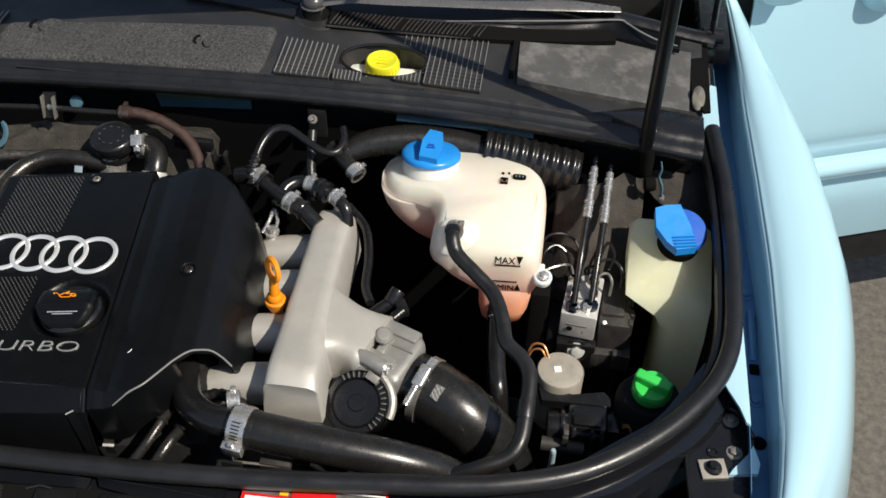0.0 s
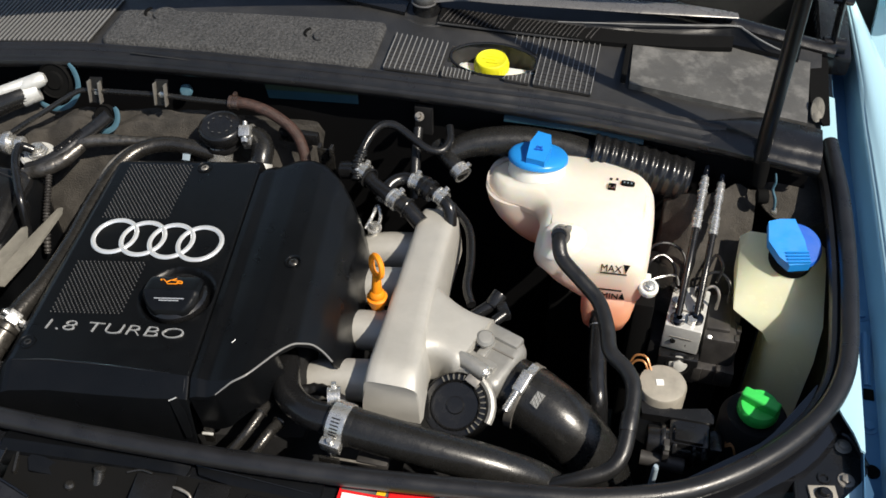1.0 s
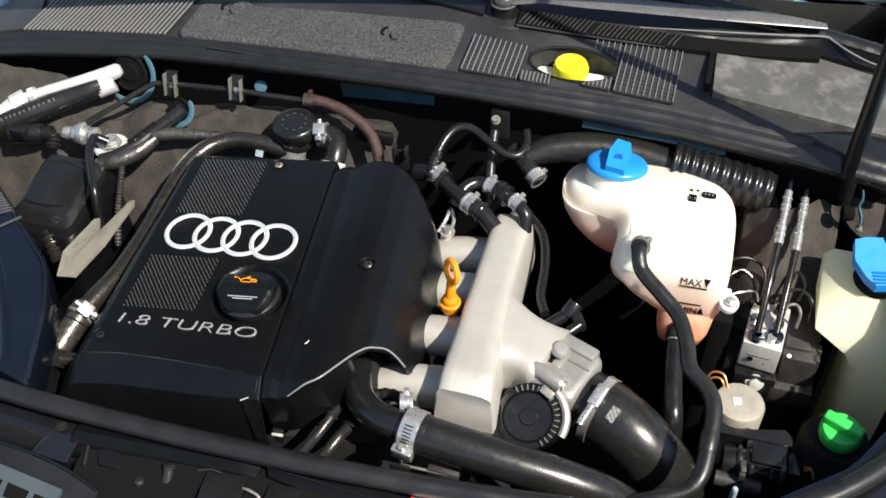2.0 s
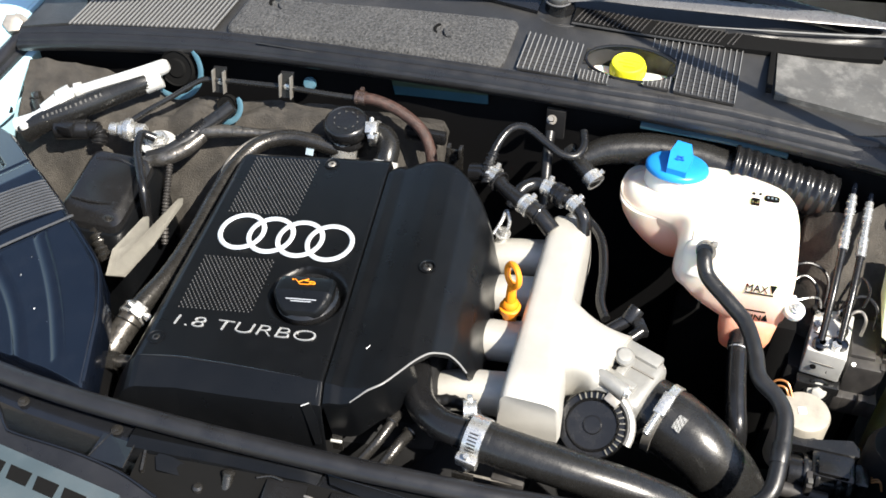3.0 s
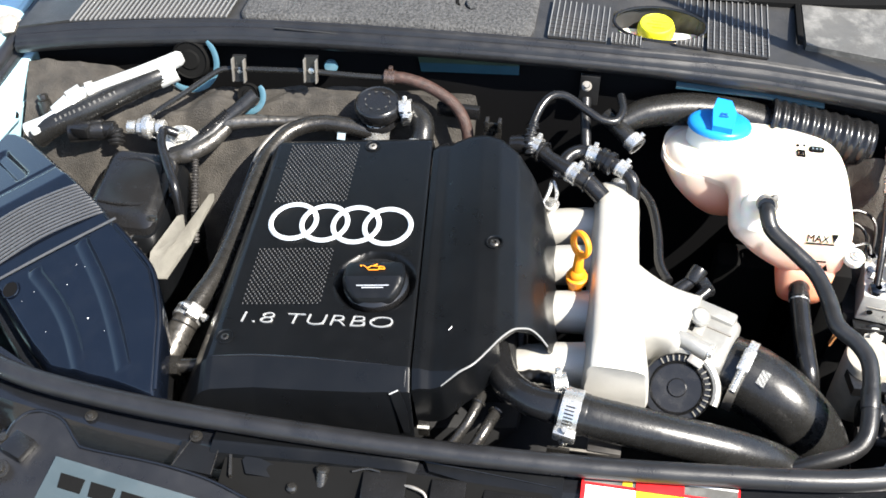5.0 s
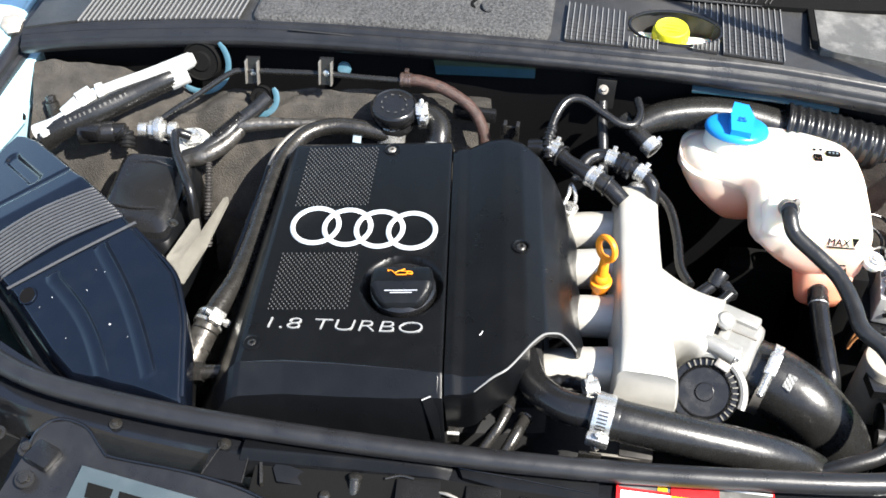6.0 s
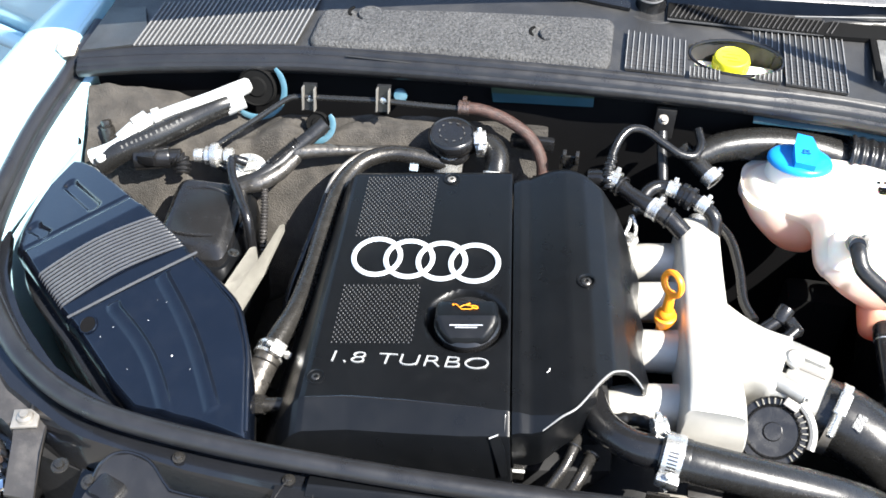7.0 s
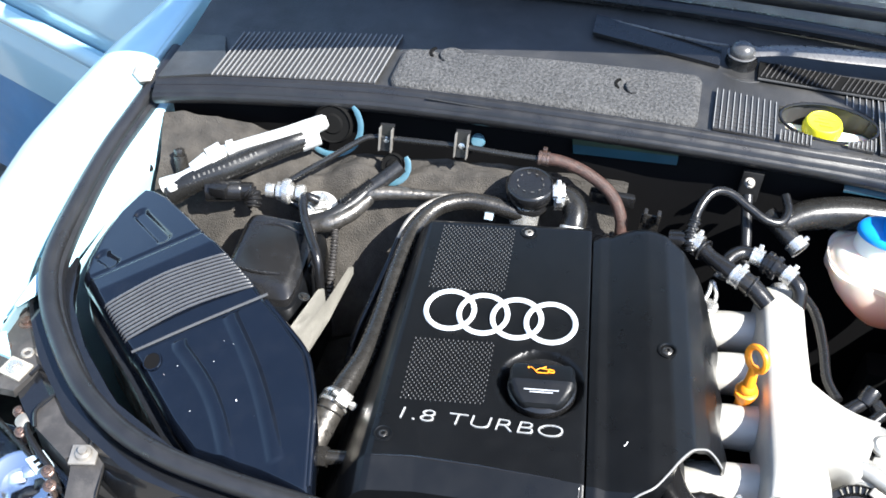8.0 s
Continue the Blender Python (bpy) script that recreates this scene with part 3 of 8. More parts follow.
part("foot", box((0.5145, 0.893, 0.874), (0.007, 0.008, 0.006), 0.002), M_STEEL, strut, "small bright foot")
part("bracket", tube([(0.5075, 0.909, 0.917), (0.5095, 0.905, 0.908), (0.5080, 0.902, 0.899), (0.5125, 0.897, 0.889), (0.5140, 0.893, 0.877)], [0.0022, 0.0026, 0.0032, 0.0040, 0.0030], 8, 6, up=(1, 0, 0), flat=0.5), M_RING, strut, "thin blue painted strut bracket")


# open front doors
def door(s, hy, lowest, band_mat, label):
    d = thing("front_door", (s * 0.70, hy, 0.36), label, "car door", "front doors")
    c, n = math.cos(radians(21)), math.sin(radians(21))

    def at(l, z, out=0.0):
        return Vector((s * (0.70 + l * c + out * n), hy + l * n - out * c, z))
    part("outer_skin", sheet(lambda u, v: at(-0.07 + 1.18 * u, 0.36 + 0.60 * v, 0.055 * math.sin(math.pi * (0.15 + 0.7 * v)) - 0.012 * math.exp(-((v - 0.30) * 16) ** 2) - 0.010 * math.exp(-((v - 0.40) * 22) ** 2)), 20, 44, (0, 0.012, 0)), M_PAINT, d)
    part("hinge", tube([(s * 0.62, hy + 0.06, 0.55), at(-0.03, 0.55, -0.03)], 0.02, 8, 2), M_PAINT, d)
    part("inner_trim", sheet(lambda u, v: at(-0.05 + 1.1 * u, 0.40 + 0.52 * v, -0.06), 6, 6, (0, 0.02, 0)), M_DARK, d, "dark inner door trim")
    part("rub_strip", sheet(lambda u, v: at(-0.02 + 1.12 * u, 0.551 + 0.042 * v, 0.060 + 0.010 * math.sin(math.pi * v)), 10, 10, (0, 0.012, 0)), M_PAINT, d, "body-coloured rub strip")
    part("lower_band", sheet(lambda u, v: at(-0.07 + 1.18 * u, lowest + (0.365 - lowest) * v, 0.015), 6, 2, (0, 0.05, 0)), band_mat, d, "dark band below the door skin")
    foot = at(0.140, 0.905, 0.030)
    part("door_mirror", joined(lathe([(0, -0.030), (0.030, -0.026), (0.040, -0.008), (0.038, 0.012), (0.026, 0.024), (0, 0.028)], foot, (0, 0, 1), 24), tube([foot, foot + Vector((s * 0.03, -0.01, 0.05)), foot + Vector((s * 0.05, -0.02, 0.11))], [0.022, 0.030, 0.034], 14, 5)), M_PAINT, d, "body-coloured door mirror foot")
    return d


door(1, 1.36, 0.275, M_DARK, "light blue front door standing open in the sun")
# the left band is added down to the ground, shade painted as navy
door(-1, 1.31, 0.04, M_PAINT_SHADED, "light blue front door standing open in shade")

# ---- front lock panel, seal and brackets ----
SEAL = [(-0.612, 0.985), (-0.611, 0.88), (-0.609, 0.771), (-0.592, 0.640), (-0.568, 0.580), (-0.526, 0.526), (-0.469, 0.474), (-0.392, 0.437), (-0.280, 0.422), (-0.150, 0.418),
        (0.0, 0.420), (0.13, 0.427), (0.250, 0.439), (0.362, 0.455), (0.448, 0.487), (0.525, 0.552), (0.573, 0.632), (0.584, 0.740), (0.582, 0.877), (0.571, 0.986)]


def seal_z(x, y):
    return 0.900 + 0.012 * max(0, (y - 0.6) / 0.38)


seal = thing("bonnet_seal", (0, 0.42, 0.885), "black rubber bonnet seal round the engine bay", "seal")
part("bulb", tube([(x, y, seal_z(x, y)) for x, y in SEAL], 0.0096, 16, 8, up=(0, 0, 1), flat=0.95), M_SEAL, seal)
part("lip", tube([(x + (0.009 if x < 0 else -0.012) * min(1, abs(x) / 0.5), y + 0.008 * (1 - min(1, abs(x) / 0.55)), seal_z(x, y) - 0.010) for x, y in SEAL], 0.006, 8, 8, up=(0, 0, 1), flat=1.5), M_SEAL, seal)

lock = thing("lock_panel", (0, 0.40, 0.80), "black plastic lock panel across the front of the bay", "panel")


def carrier(u, v):
    pts = SEAL[3:17]
    k = u * (len(pts) - 1)
    i = min(int(k), len(pts) - 2)
    x = pts[i][0] + (pts[i + 1][0] - pts[i][0]) * (k - i)
    y = pts[i][1] + (pts[i + 1][1] - pts[i][1]) * (k - i)
    out = Vector((x, (y - 0.72) * 1.3, 0)).normalized()
    w = 0.055 * v
    return Vector((x, y, 0.8855 - 0.006 * v - 0.03 * max(0, v - 0.82) / 0.18)) + out * (w - 0.02)


part("panel", sheet(carrier, 60, 10, 0.012), M_GLOSS, lock)
part("lower_step", sheet(lambda u, v: (-0.40 + 0.84 * u, 0.378 - 0.13 * v + 0.03 * (2 * u - 1) ** 2, 0.845 - 0.03 * v), 24, 4, 0.03), M_BLACK, lock)
RIDGE = [(-0.367, 0.372), (-0.366, 0.390), (-0.359, 0.402), (-0.345, 0.406), (-0.324, 0.400), (-0.303, 0.381), (-0.290, 0.376), (-0.229, 0.373), (-0.180, 0.366), (-0.135, 0.352)]
part("apron", prism([(x, y, 0.8868) for x, y in RIDGE] + [(-0.135, 0.30, 0.872), (-0.385, 0.30, 0.872)], 0.004, 0.0006), M_SEAL, lock, "dusty apron in front of the panel")
part("ridge", tube([(x, y + 0.001, 0.8872) for x, y in RIDGE], 0.0017, 8, 5), M_GLOSS, lock, "rolled edge of the panel")
for x, y in ((-0.304, 0.412), (-0.204, 0.408)):
    bolt("panel_screw", (x, y, 0.884), (0, 0, 1), 0.0034, lock, M_PIPE, "steel panel screw")
for x, y in ((-0.401, 0.385), (-0.369, 0.3745)):
    b = bolt("panel_screw", (x, y, 0.885), (0, 0, 1), 0.0046, lock, M_PIPE, "dull steel panel screw")
part("tile", prism([(-0.213, 0.400, 0.8872), (-0.179, 0.397, 0.8872), (-0.178, 0.372, 0.8862), (-0.214, 0.374, 0.8862)], 0.004, 0.001), M_GLOSS, lock, "square moulded tile")
part("seam_line", tube([(-0.205, 0.405, 0.8875), (-0.214, 0.374, 0.8868)], 0.0005, 6, 1), M_PIPE, lock)
part("seam_line", tube([(-0.179, 0.397, 0.8878), (-0.178, 0.372, 0.8868)], 0.0005, 6, 1), M_PIPE, lock)
# flat black sheet instead of a cut opening in shade
part("latch_opening", prism([(-0.172, 0.402, 0.8862), (-0.150, 0.403, 0.8862), (0.110, 0.404, 0.8862), (0.110, 0.350, 0.872), (-0.172, 0.352, 0.874)], 0.003, 0), M_INK_SHADE, lock, "black plate for the shaded opening over the latch")
part("latch_ledge", sheet(lambda u, v: (lerp_table([(0, -0.186), (1, -0.0095)], u) + 0.004 * math.sin(math.pi * v) * (u > 0.98), lerp_table([(0, 0.4175), (0.5, 0.4235), (1, 0.4285)], u) - 0.0285 * v, 0.8905 - 0.0006 * math.sin(math.pi * min(1, v * 2)) - 0.0035 * max(0, (v - 0.5) / 0.5) ** 0.7 - 0.010 * max(0, (v - 0.86) / 0.14) - 0.0025 * max(0, (u - 0.93) / 0.07) ** 2), 40, 28, 0.010), M_COVER, lock, "rounded ledge over the latch")
part("ledge_line", tube([(-0.185, 0.4035, 0.8894), (-0.102, 0.4092, 0.8896), (-0.035, 0.4142, 0.8896)], 0.0005, 6, 5), M_BLACK, lock, "fine moulded line")
part("ledge_lip", tube([(-0.036, 0.4148, 0.8890), (-0.022, 0.4172, 0.8880), (-0.012, 0.4225, 0.8860)], [0.0005, 0.0011, 0.0008], 6, 4), M_ZINC, lock, "pale thin edge of the ledge")
part("side_ledge", prism([(-0.002, 0.4195, 0.8895), (0.050, 0.4205, 0.8895), (0.118, 0.4225, 0.8895), (0.118, 0.400, 0.8850), (0.040, 0.403, 0.8860), (0.004, 0.408, 0.8870)], 0.014, 0.003, 3), M_COVER, lock, "stepped ledge beside the catch")
part("ledge_groove", tube([(0.000, 0.4150, 0.8896), (0.050, 0.4135, 0.8890), (0.112, 0.4105, 0.8880)], 0.0006, 6, 4), M_BLACK, lock)
part("guide_plate", prism([(-0.1715, 0.4045, 0.8885), (-0.1690, 0.4050, 0.8885), (-0.1610, 0.3760, 0.8850), (-0.1632, 0.3750, 0.8850)], 0.020, 0.0003), M_PIPE, lock, "thin steel guide plate")
part("pull_lever", prism([(-0.150, 0.380, 0.884), (-0.156, 0.391, 0.886), (-0.1535, 0.3975, 0.8865), (-0.146, 0.3965, 0.8865), (-0.118, 0.390, 0.882), (-0.107, 0.383, 0.878)], 0.012, 0.002, 3), M_COVER, lock, "bent black pull lever")
cp = part("catch_pin", joined(rod((-0.085, 0.366, 0.858), (-0.085, 0.392, 0.887), 0.0050, seg=18, bevel=0.0008), lathe([(0, 0), (0.0052, 0), (0.0060, 0.0012), (0.0058, 0.0034), (0.0040, 0.0046), (0, 0.0050)], (-0.085, 0.392, 0.886), (0, 0.5, 0.8), 20)), M_PIPE, lock, "steel bonnet catch pin")
part("washer", lathe([(0, 0), (0.0120, 0), (0.0125, 0.0024), (0.0085, 0.005), (0, 0.005)], (-0.085, 0.370, 0.863), (0, 0.5, 0.8), 24), M_ZINC, cp)
part("ball_stud", lathe([(0, 0), (0.0045, 0.002), (0.0050, 0.005), (0.0036, 0.0075), (0, 0.0082)], (-0.108, 0.374, 0.876), (0, 0.3, 1), 16), M_PIPE, lock, "dull ball stud")
part("catch_box", box((-0.030, 0.382, 0.877), (0.038, 0.036, 0.022), 0.002, Matrix.Rotation(0.10, 4, "Z")), M_BLACK, lock, "black bonnet catch housing")
part("catch_box", box((0.024, 0.386, 0.877), (0.030, 0.032, 0.022), 0.002, Matrix.Rotation(0.06, 4, "Z")), M_BLACK, lock, "black bonnet catch housing")
part("catch_box", box((0.078, 0.384, 0.876), (0.050, 0.032, 0.020), 0.002), M_BLACK, lock, "black bonnet catch housing")
part("catch_hook", tube([(-0.016, 0.391, 0.886), (-0.006, 0.389, 0.8885), (0.004, 0.386, 0.887), (0.008, 0.380, 0.882)], [0.0010, 0.0016, 0.0014, 0.0010], 10, 6), M_ZINC, lock, "steel catch hook")
part("catch_wire", tube([(-0.060, 0.396, 0.8870), (-0.048, 0.400, 0.8885), (-0.036, 0.3985, 0.8895)], 0.0011, 6, 4), M_PIPE, lock)

trim = thing("grille_trim", (-0.28, 0.34, 0.87), "grey-blue slotted trim behind the front grille", "trim")


def trim_at(x, d, up=0.0):
    """A place on the trim, d behind its rear edge."""
    return (x + 0.012, 0.364 - 0.13 * (x + 0.322) - d, 0.8890 - 0.26 * d + up)


part("plate", sheet(lambda u, v: trim_at(-0.326 - 0.014 * v + (0.148 + 0.014 * v) * u, 0.095 * v), 10, 6, 0.005), M_TRIM, trim)
for k in range(5):
    x = -0.316 + 0.029 * k
    part("slot", prism([trim_at(x, 0.012, 0.0008), trim_at(x + 0.023, 0.012, 0.0008), trim_at(x + 0.022, 0.024, 0.0008), trim_at(x + 0.001, 0.024, 0.0008)], 0.003, 0), M_INK_SHADE, trim, "dark slot")
clipb = thing("trim_clip", (-0.355, 0.35, 0.87), "dark plastic clip beside the slotted trim", "clip")
part("block", box((-0.350, 0.368, 0.889), (0.024, 0.022, 0.010), 0.003, Matrix.Rotation(radians(-20), 4, "Z")), M_BLACK, clipb)
bolt("screw", (-0.357, 0.345, 0.887), (0, -0.2, 1), 0.0050, clipb, M_PIPE)

for s, outline, bolts, plate in (
        (1, [(0.600, 0.560), (0.584, 0.590), (0.564, 0.590), (0.552, 0.570), (0.535, 0.541), (0.537, 0.480), (0.590, 0.480), (0.600, 0.530)], ((0.579, 0.578), (0.580, 0.540)), (0.559, 0.518)),
        (-1, [(-0.606, 0.536), (-0.596, 0.573), (-0.585, 0.578), (-0.571, 0.562), (-0.546, 0.530), (-0.549, 0.500), (-0.556, 0.480), (-0.606, 0.478)], ((-0.587, 0.559), (-0.592, 0.524)), (-0.566, 0.503))):
    b = thing("corner_bracket", (s * 0.575, 0.545, 0.862), "black steel corner bracket bolted behind the headlamp", "bracket", "corner brackets")
    part("plate", prism([(x, y, 0.872) for x, y in outline], 0.010, 0.002), M_BLACK if s > 0 else M_WORN, b)
    for x, y in bolts:
        bolt("bolt", (x, y, 0.872), (0, 0, 1), 0.0048, b, M_ZINC if s > 0 else M_RUST)
    hx, hy = (0.560, 0.538) if s > 0 else (-0.566, 0.524)
    part("hole_ring", torus((hx, hy, 0.8722), 0.0048, 0.0018, seg=20, ring=6), M_BLACK if s > 0 else M_ZINC, b)
    part("edge_fold", tube([(x, y, 0.873) for x, y in outline[:6]], 0.0022, 6, 3), M_BLACK, b)
    n = part("nut_plate", box((*plate, 0.8735), (0.025, 0.021, 0.003), 0.0008, Matrix.Rotation(s * 0.2, 4, "Z")), M_CAN, b, "square zinc nut plate")
    part("nut", lathe([(0, 0), (0.0085, 0), (0.0075, 0.003), (0.0045, 0.004), (0.004, 0.008), (0, 0.0082)], (*plate, 0.8745), seg=16), M_BLACK if s > 0 else M_STEEL, n)
part("side_panel", prism([(-0.584, 0.575, 0.868), (-0.545, 0.535, 0.870), (-0.505, 0.497, 0.872), (-0.470, 0.470, 0.872), (-0.470, 0.440, 0.868), (-0.522, 0.452, 0.866), (-0.540, 0.468, 0.866), (-0.562, 0.490, 0.864), (-0.606, 0.500, 0.860)], 0.006, 0.001), M_GLOSS, lock, "glossy panel behind the headlamp")
bx = thing("lamp_connector", (-0.497, 0.457, 0.84), "black box-shaped headlamp connector beside the seal", "connector")
part("box", prism([(-0.518, 0.450, 0.872), (-0.521, 0.463, 0.875), (-0.513, 0.481, 0.876), (-0.500, 0.481, 0.876), (-0.474, 0.463, 0.876), (-0.452, 0.446, 0.874), (-0.474, 0.426, 0.870)], 0.045, 0.003), M_WORN, bx)
part("rim", tube([(-0.515, 0.448, 0.873), (-0.521, 0.463, 0.877), (-0.513, 0.482, 0.878), (-0.499, 0.482, 0.878), (-0.474, 0.464, 0.878)], 0.0018, 6, 4), M_BLACK, bx)
part("cable", tube([(-0.536, 0.470, 0.858), (-0.526, 0.449, 0.862), (-0.508, 0.434, 0.858), (-0.490, 0.422, 0.852), (-0.478, 0.410, 0.84)], 0.0032, 8, 6), M_BLACK, bx)
part("wire", tube([(-0.531, 0.452, 0.862), (-0.520, 0.440, 0.858), (-0.512, 0.432, 0.852)], 0.0012, 6, 5), M_PIPE, bx)
sc = thing("lamp_screw", (-0.535, 0.462, 0.84), "rusty headlamp adjuster screw", "screw", "lamp screws")
part("screw", joined(rod((-0.535, 0.462, 0.84), (-0.535, 0.458, 0.862), 0.0035, seg=10), lathe([(0, 0), (0.0075, 0), (0.0075, 0.003), (0.004, 0.005), (0, 0.005)], (-0.535, 0.458, 0.860), (0, -0.2, 1), 16)), M_ZINC, sc)
nb = thing("lamp_bracket", (-0.455, 0.425, 0.85), "black headlamp bracket with a square zinc nut plate", "bracket")
part("strap", prism([(-0.476, 0.449, 0.872), (-0.441, 0.441, 0.872), (-0.434, 0.405, 0.866), (-0.430, 0.37, 0.845), (-0.458, 0.37, 0.845), (-0.463, 0.410, 0.866)], 0.004, 0.001), M_WORN, nb)
np_ = part("nut_plate", box((-0.458, 0.432, 0.8735), (0.024, 0.020, 0.003), 0.0008, Matrix.Rotation(0.25, 4, "Z")), M_ZINC, nb, "square zinc nut plate")
part("nut", lathe([(0, 0), (0.008, 0), (0.007, 0.003), (0.004, 0.004), (0.004, 0.007), (0, 0.0072)], (-0.458, 0.432, 0.875), seg=16), M_ZINC, np_)

lamp = thing("headlamp", (-0.54, 0.40, 0.70), "clear headlamp with chrome reflectors below the wing", "headlamp")
part("housing", box((-0.545, 0.40, 0.77), (0.14, 0.13, 0.10), 0.02), M_BLACK, lamp)
part("reflector", lathe([(0.0, -0.02), (0.015, -0.018), (0.026, -0.006), (0.030, 0.008), (0.027, 0.008), (0.0, -0.01)], (-0.520, 0.412, 0.830), (0.1, -0.25, 1), 32), M_CHROME, lamp, "chrome reflector bowl")
rng = random.Random(4)
for x, y in ((-0.534, 0.450), (-0.547, 0.470), (-0.489, 0.418), (-0.480, 0.405)):
    part("screw", joined(rod((x, y, 0.840), (x, y - 0.001, 0.858), 0.0030, seg=10), lathe([(0, 0.0), (0.0058, 0), (0.0060, 0.001), (0.0048, 0.002), (0.0036, 0.0022), (0.0034, 0.0048), (0.0022, 0.0050), (0.0018, 0.0036), (0, 0.0036)], (x, y - 0.001, 0.857), (0.15, -0.3, 1), 14)), M_RUST, lamp, "rusty adjuster screw")
for k in range(16):
    x, y = -0.560 + 0.020 * (k % 4) + 0.010 * (k // 4) + rng.uniform(-0.003, 0.003), 0.442 - 0.016 * (k // 4) - 0.008 * (k % 4)
    part("facet", box((x, y, 0.832 - 0.003 * (k // 4)), (0.014, 0.011, 0.004), 0.001, Matrix.Rotation(rng.uniform(-0.6, 0.6), 4, "X") @ Matrix.Rotation(rng.uniform(-0.6, 0.6), 4, "Y") @ Matrix.Rotation(0.5, 4, "Z")), M_CHROME if k % 3 else M_BLACK, lamp)
part("frame", tube([(-0.575, 0.466, 0.845), (-0.545, 0.449, 0.846), (-0.515, 0.432, 0.846), (-0.464, 0.403, 0.844)], 0.0028, 8, 6), M_BLACK, lamp)
part("lens", sheet(lambda u, v: (-0.605 + 0.13 * u, 0.34 + 0.125 * v, 0.838 + 0.008 * math.sin(math.pi * u) * math.sin(math.pi * v) - 0.03 * (1 - v)), 10, 10, 0.004), M_LENS, lamp, "clear lens")
lev = part("lever", prism([(-0.519, 0.427, 0.850), (-0.508, 0.440, 0.851), (-0.493, 0.430, 0.850), (-0.505, 0.418, 0.849)], 0.006, 0.0015), M_PALE, lamp, "pale blue plastic plug")
for dx in (0, 0.006):
    part("slot", box((-0.507 + dx, 0.428 - dx * 0.6, 0.8512), (0.003, 0.007, 0.0012), 0, Matrix.Rotation(-0.55, 4, "Z")), M_INK_SHADE, lev)

stick = thing("warning_sticker", (0.198, 0.402, 0.882), "red, white and orange warning sticker on the lock panel", "sticker")


def field(x0, x1, y0, y1, up):
    """A patch of the sticker, which lies on the sloping panel."""
    return prism([(x, y, 0.8870 + up - 0.061 * (0.42 - y)) for x, y in ((x0, y1 + 0.02 * (x0 - 0.2)), (x1, y1 + 0.02 * (x1 - 0.2)), (x1, y0 + 0.02 * (x1 - 0.2)), (x0, y0 + 0.02 * (x0 - 0.2)))], 0.0005, 0)


part("red_border", field(0.133, 0.264, 0.372, 0.434, 0.0004), M_RED, stick)
part("pale_band", field(0.135, 0.262, 0.4225, 0.4335, 0.0010), M_LID, stick, "faded pale band")
part("band_line", field(0.135, 0.262, 0.4310, 0.4325, 0.0016), M_WHITE, stick)
part("red_field", field(0.178, 0.218, 0.4195, 0.4340, 0.0020), M_RED, stick)
part("yellow_mark", field(0.167, 0.175, 0.4225, 0.4320, 0.0018), M_AMBER, stick)
part("white_field", field(0.1365, 0.178, 0.374, 0.4195, 0.0012), M_WHITE, stick)
part("orange_field", field(0.178, 0.218, 0.374, 0.4195, 0.0012), M_AMBER, stick)
part("white_field", field(0.218, 0.261, 0.374, 0.4195, 0.0012), M_WHITE, stick)
part("symbol_ground", lathe([(0, 0), (0.011, 0), (0.011, 0.0005), (0, 0.0005)], (0.199, 0.4015, 0.8864), (0, -0.061, 1), 28), M_WHITE, stick)
part("symbol", torus((0.199, 0.4015, 0.8870), 0.0062, 0.0007, (0, -0.061, 1), 28, 6), M_INK_SHADE, stick)

# ---- cowl: cover, rubber edge, foam pad, grilles ----
cowl = thing("cowl_cover", (0, 1.0, 0.93), "dusty black plastic cowl cover under the windscreen", "cowl cover")


def cowl_back(x):
    return 1.12 - 0.06 * x * x


def cowl_skin(u, v):
    x = -0.594 + 1.148 * u
    y0 = nose(x) + 0.014
    y = y0 + (cowl_back(x) - y0) * v
    hole = max(0, 1 - ((x - 0.1645) / 0.0515) ** 2 - ((y - 0.981) / 0.0295) ** 2)
    z = cowl_top(x) - 0.004 + 0.02 * v * v
    return Vector((x, y, z - (0.05 if hole > 0 else 0)))


part("panel", sheet(cowl_skin, 150, 44, 0.006), M_COWL, cowl, angle=60)


def rubber(u, v):
    """Rubber edge: a rounded nose with two grooves."""
    x = -0.594 + 1.148 * u
    prof = [(0.012, -0.027), (0.006, -0.0265), (0.002, -0.024), (0.0, -0.019), (0.001, -0.014), (0.0035, -0.0115), (0.0045, -0.0125), (0.0065, -0.0085), (0.011, -0.0045), (0.013, -0.0050), (0.0155, -0.0012), (0.020, 0.0008), (0.0225, -0.001)]
    k = v * (len(prof) - 1)
    i = min(int(k), len(prof) - 2)
    dy = prof[i][0] + (prof[i + 1][0] - prof[i][0]) * (k - i)
    dz = prof[i][1] + (prof[i + 1][1] - prof[i][1]) * (k - i)
    fat = lerp_table([(-0.6, 1.0), (0.15, 1.0), (0.24, 1.18), (0.46, 1.18), (0.52, 0.95), (0.6, 0.9)], x)
    return (x, nose(x) + dy, cowl_top(x) + dz * fat)


part("rubber_edge", sheet(rubber, 80, 36, (0, 0.003, -0.003)), M_SEAL, cowl, "ribbed black rubber edge", 60)
part("edge_print", box((-0.235, nose(-0.235) + 0.0095, cowl_top(-0.235) - 0.0045), (0.075, 0.0022, 0.0012), 0.0003, Matrix.Rotation(radians(1), 4, "Z")), M_COWL, cowl, "faint moulded print")


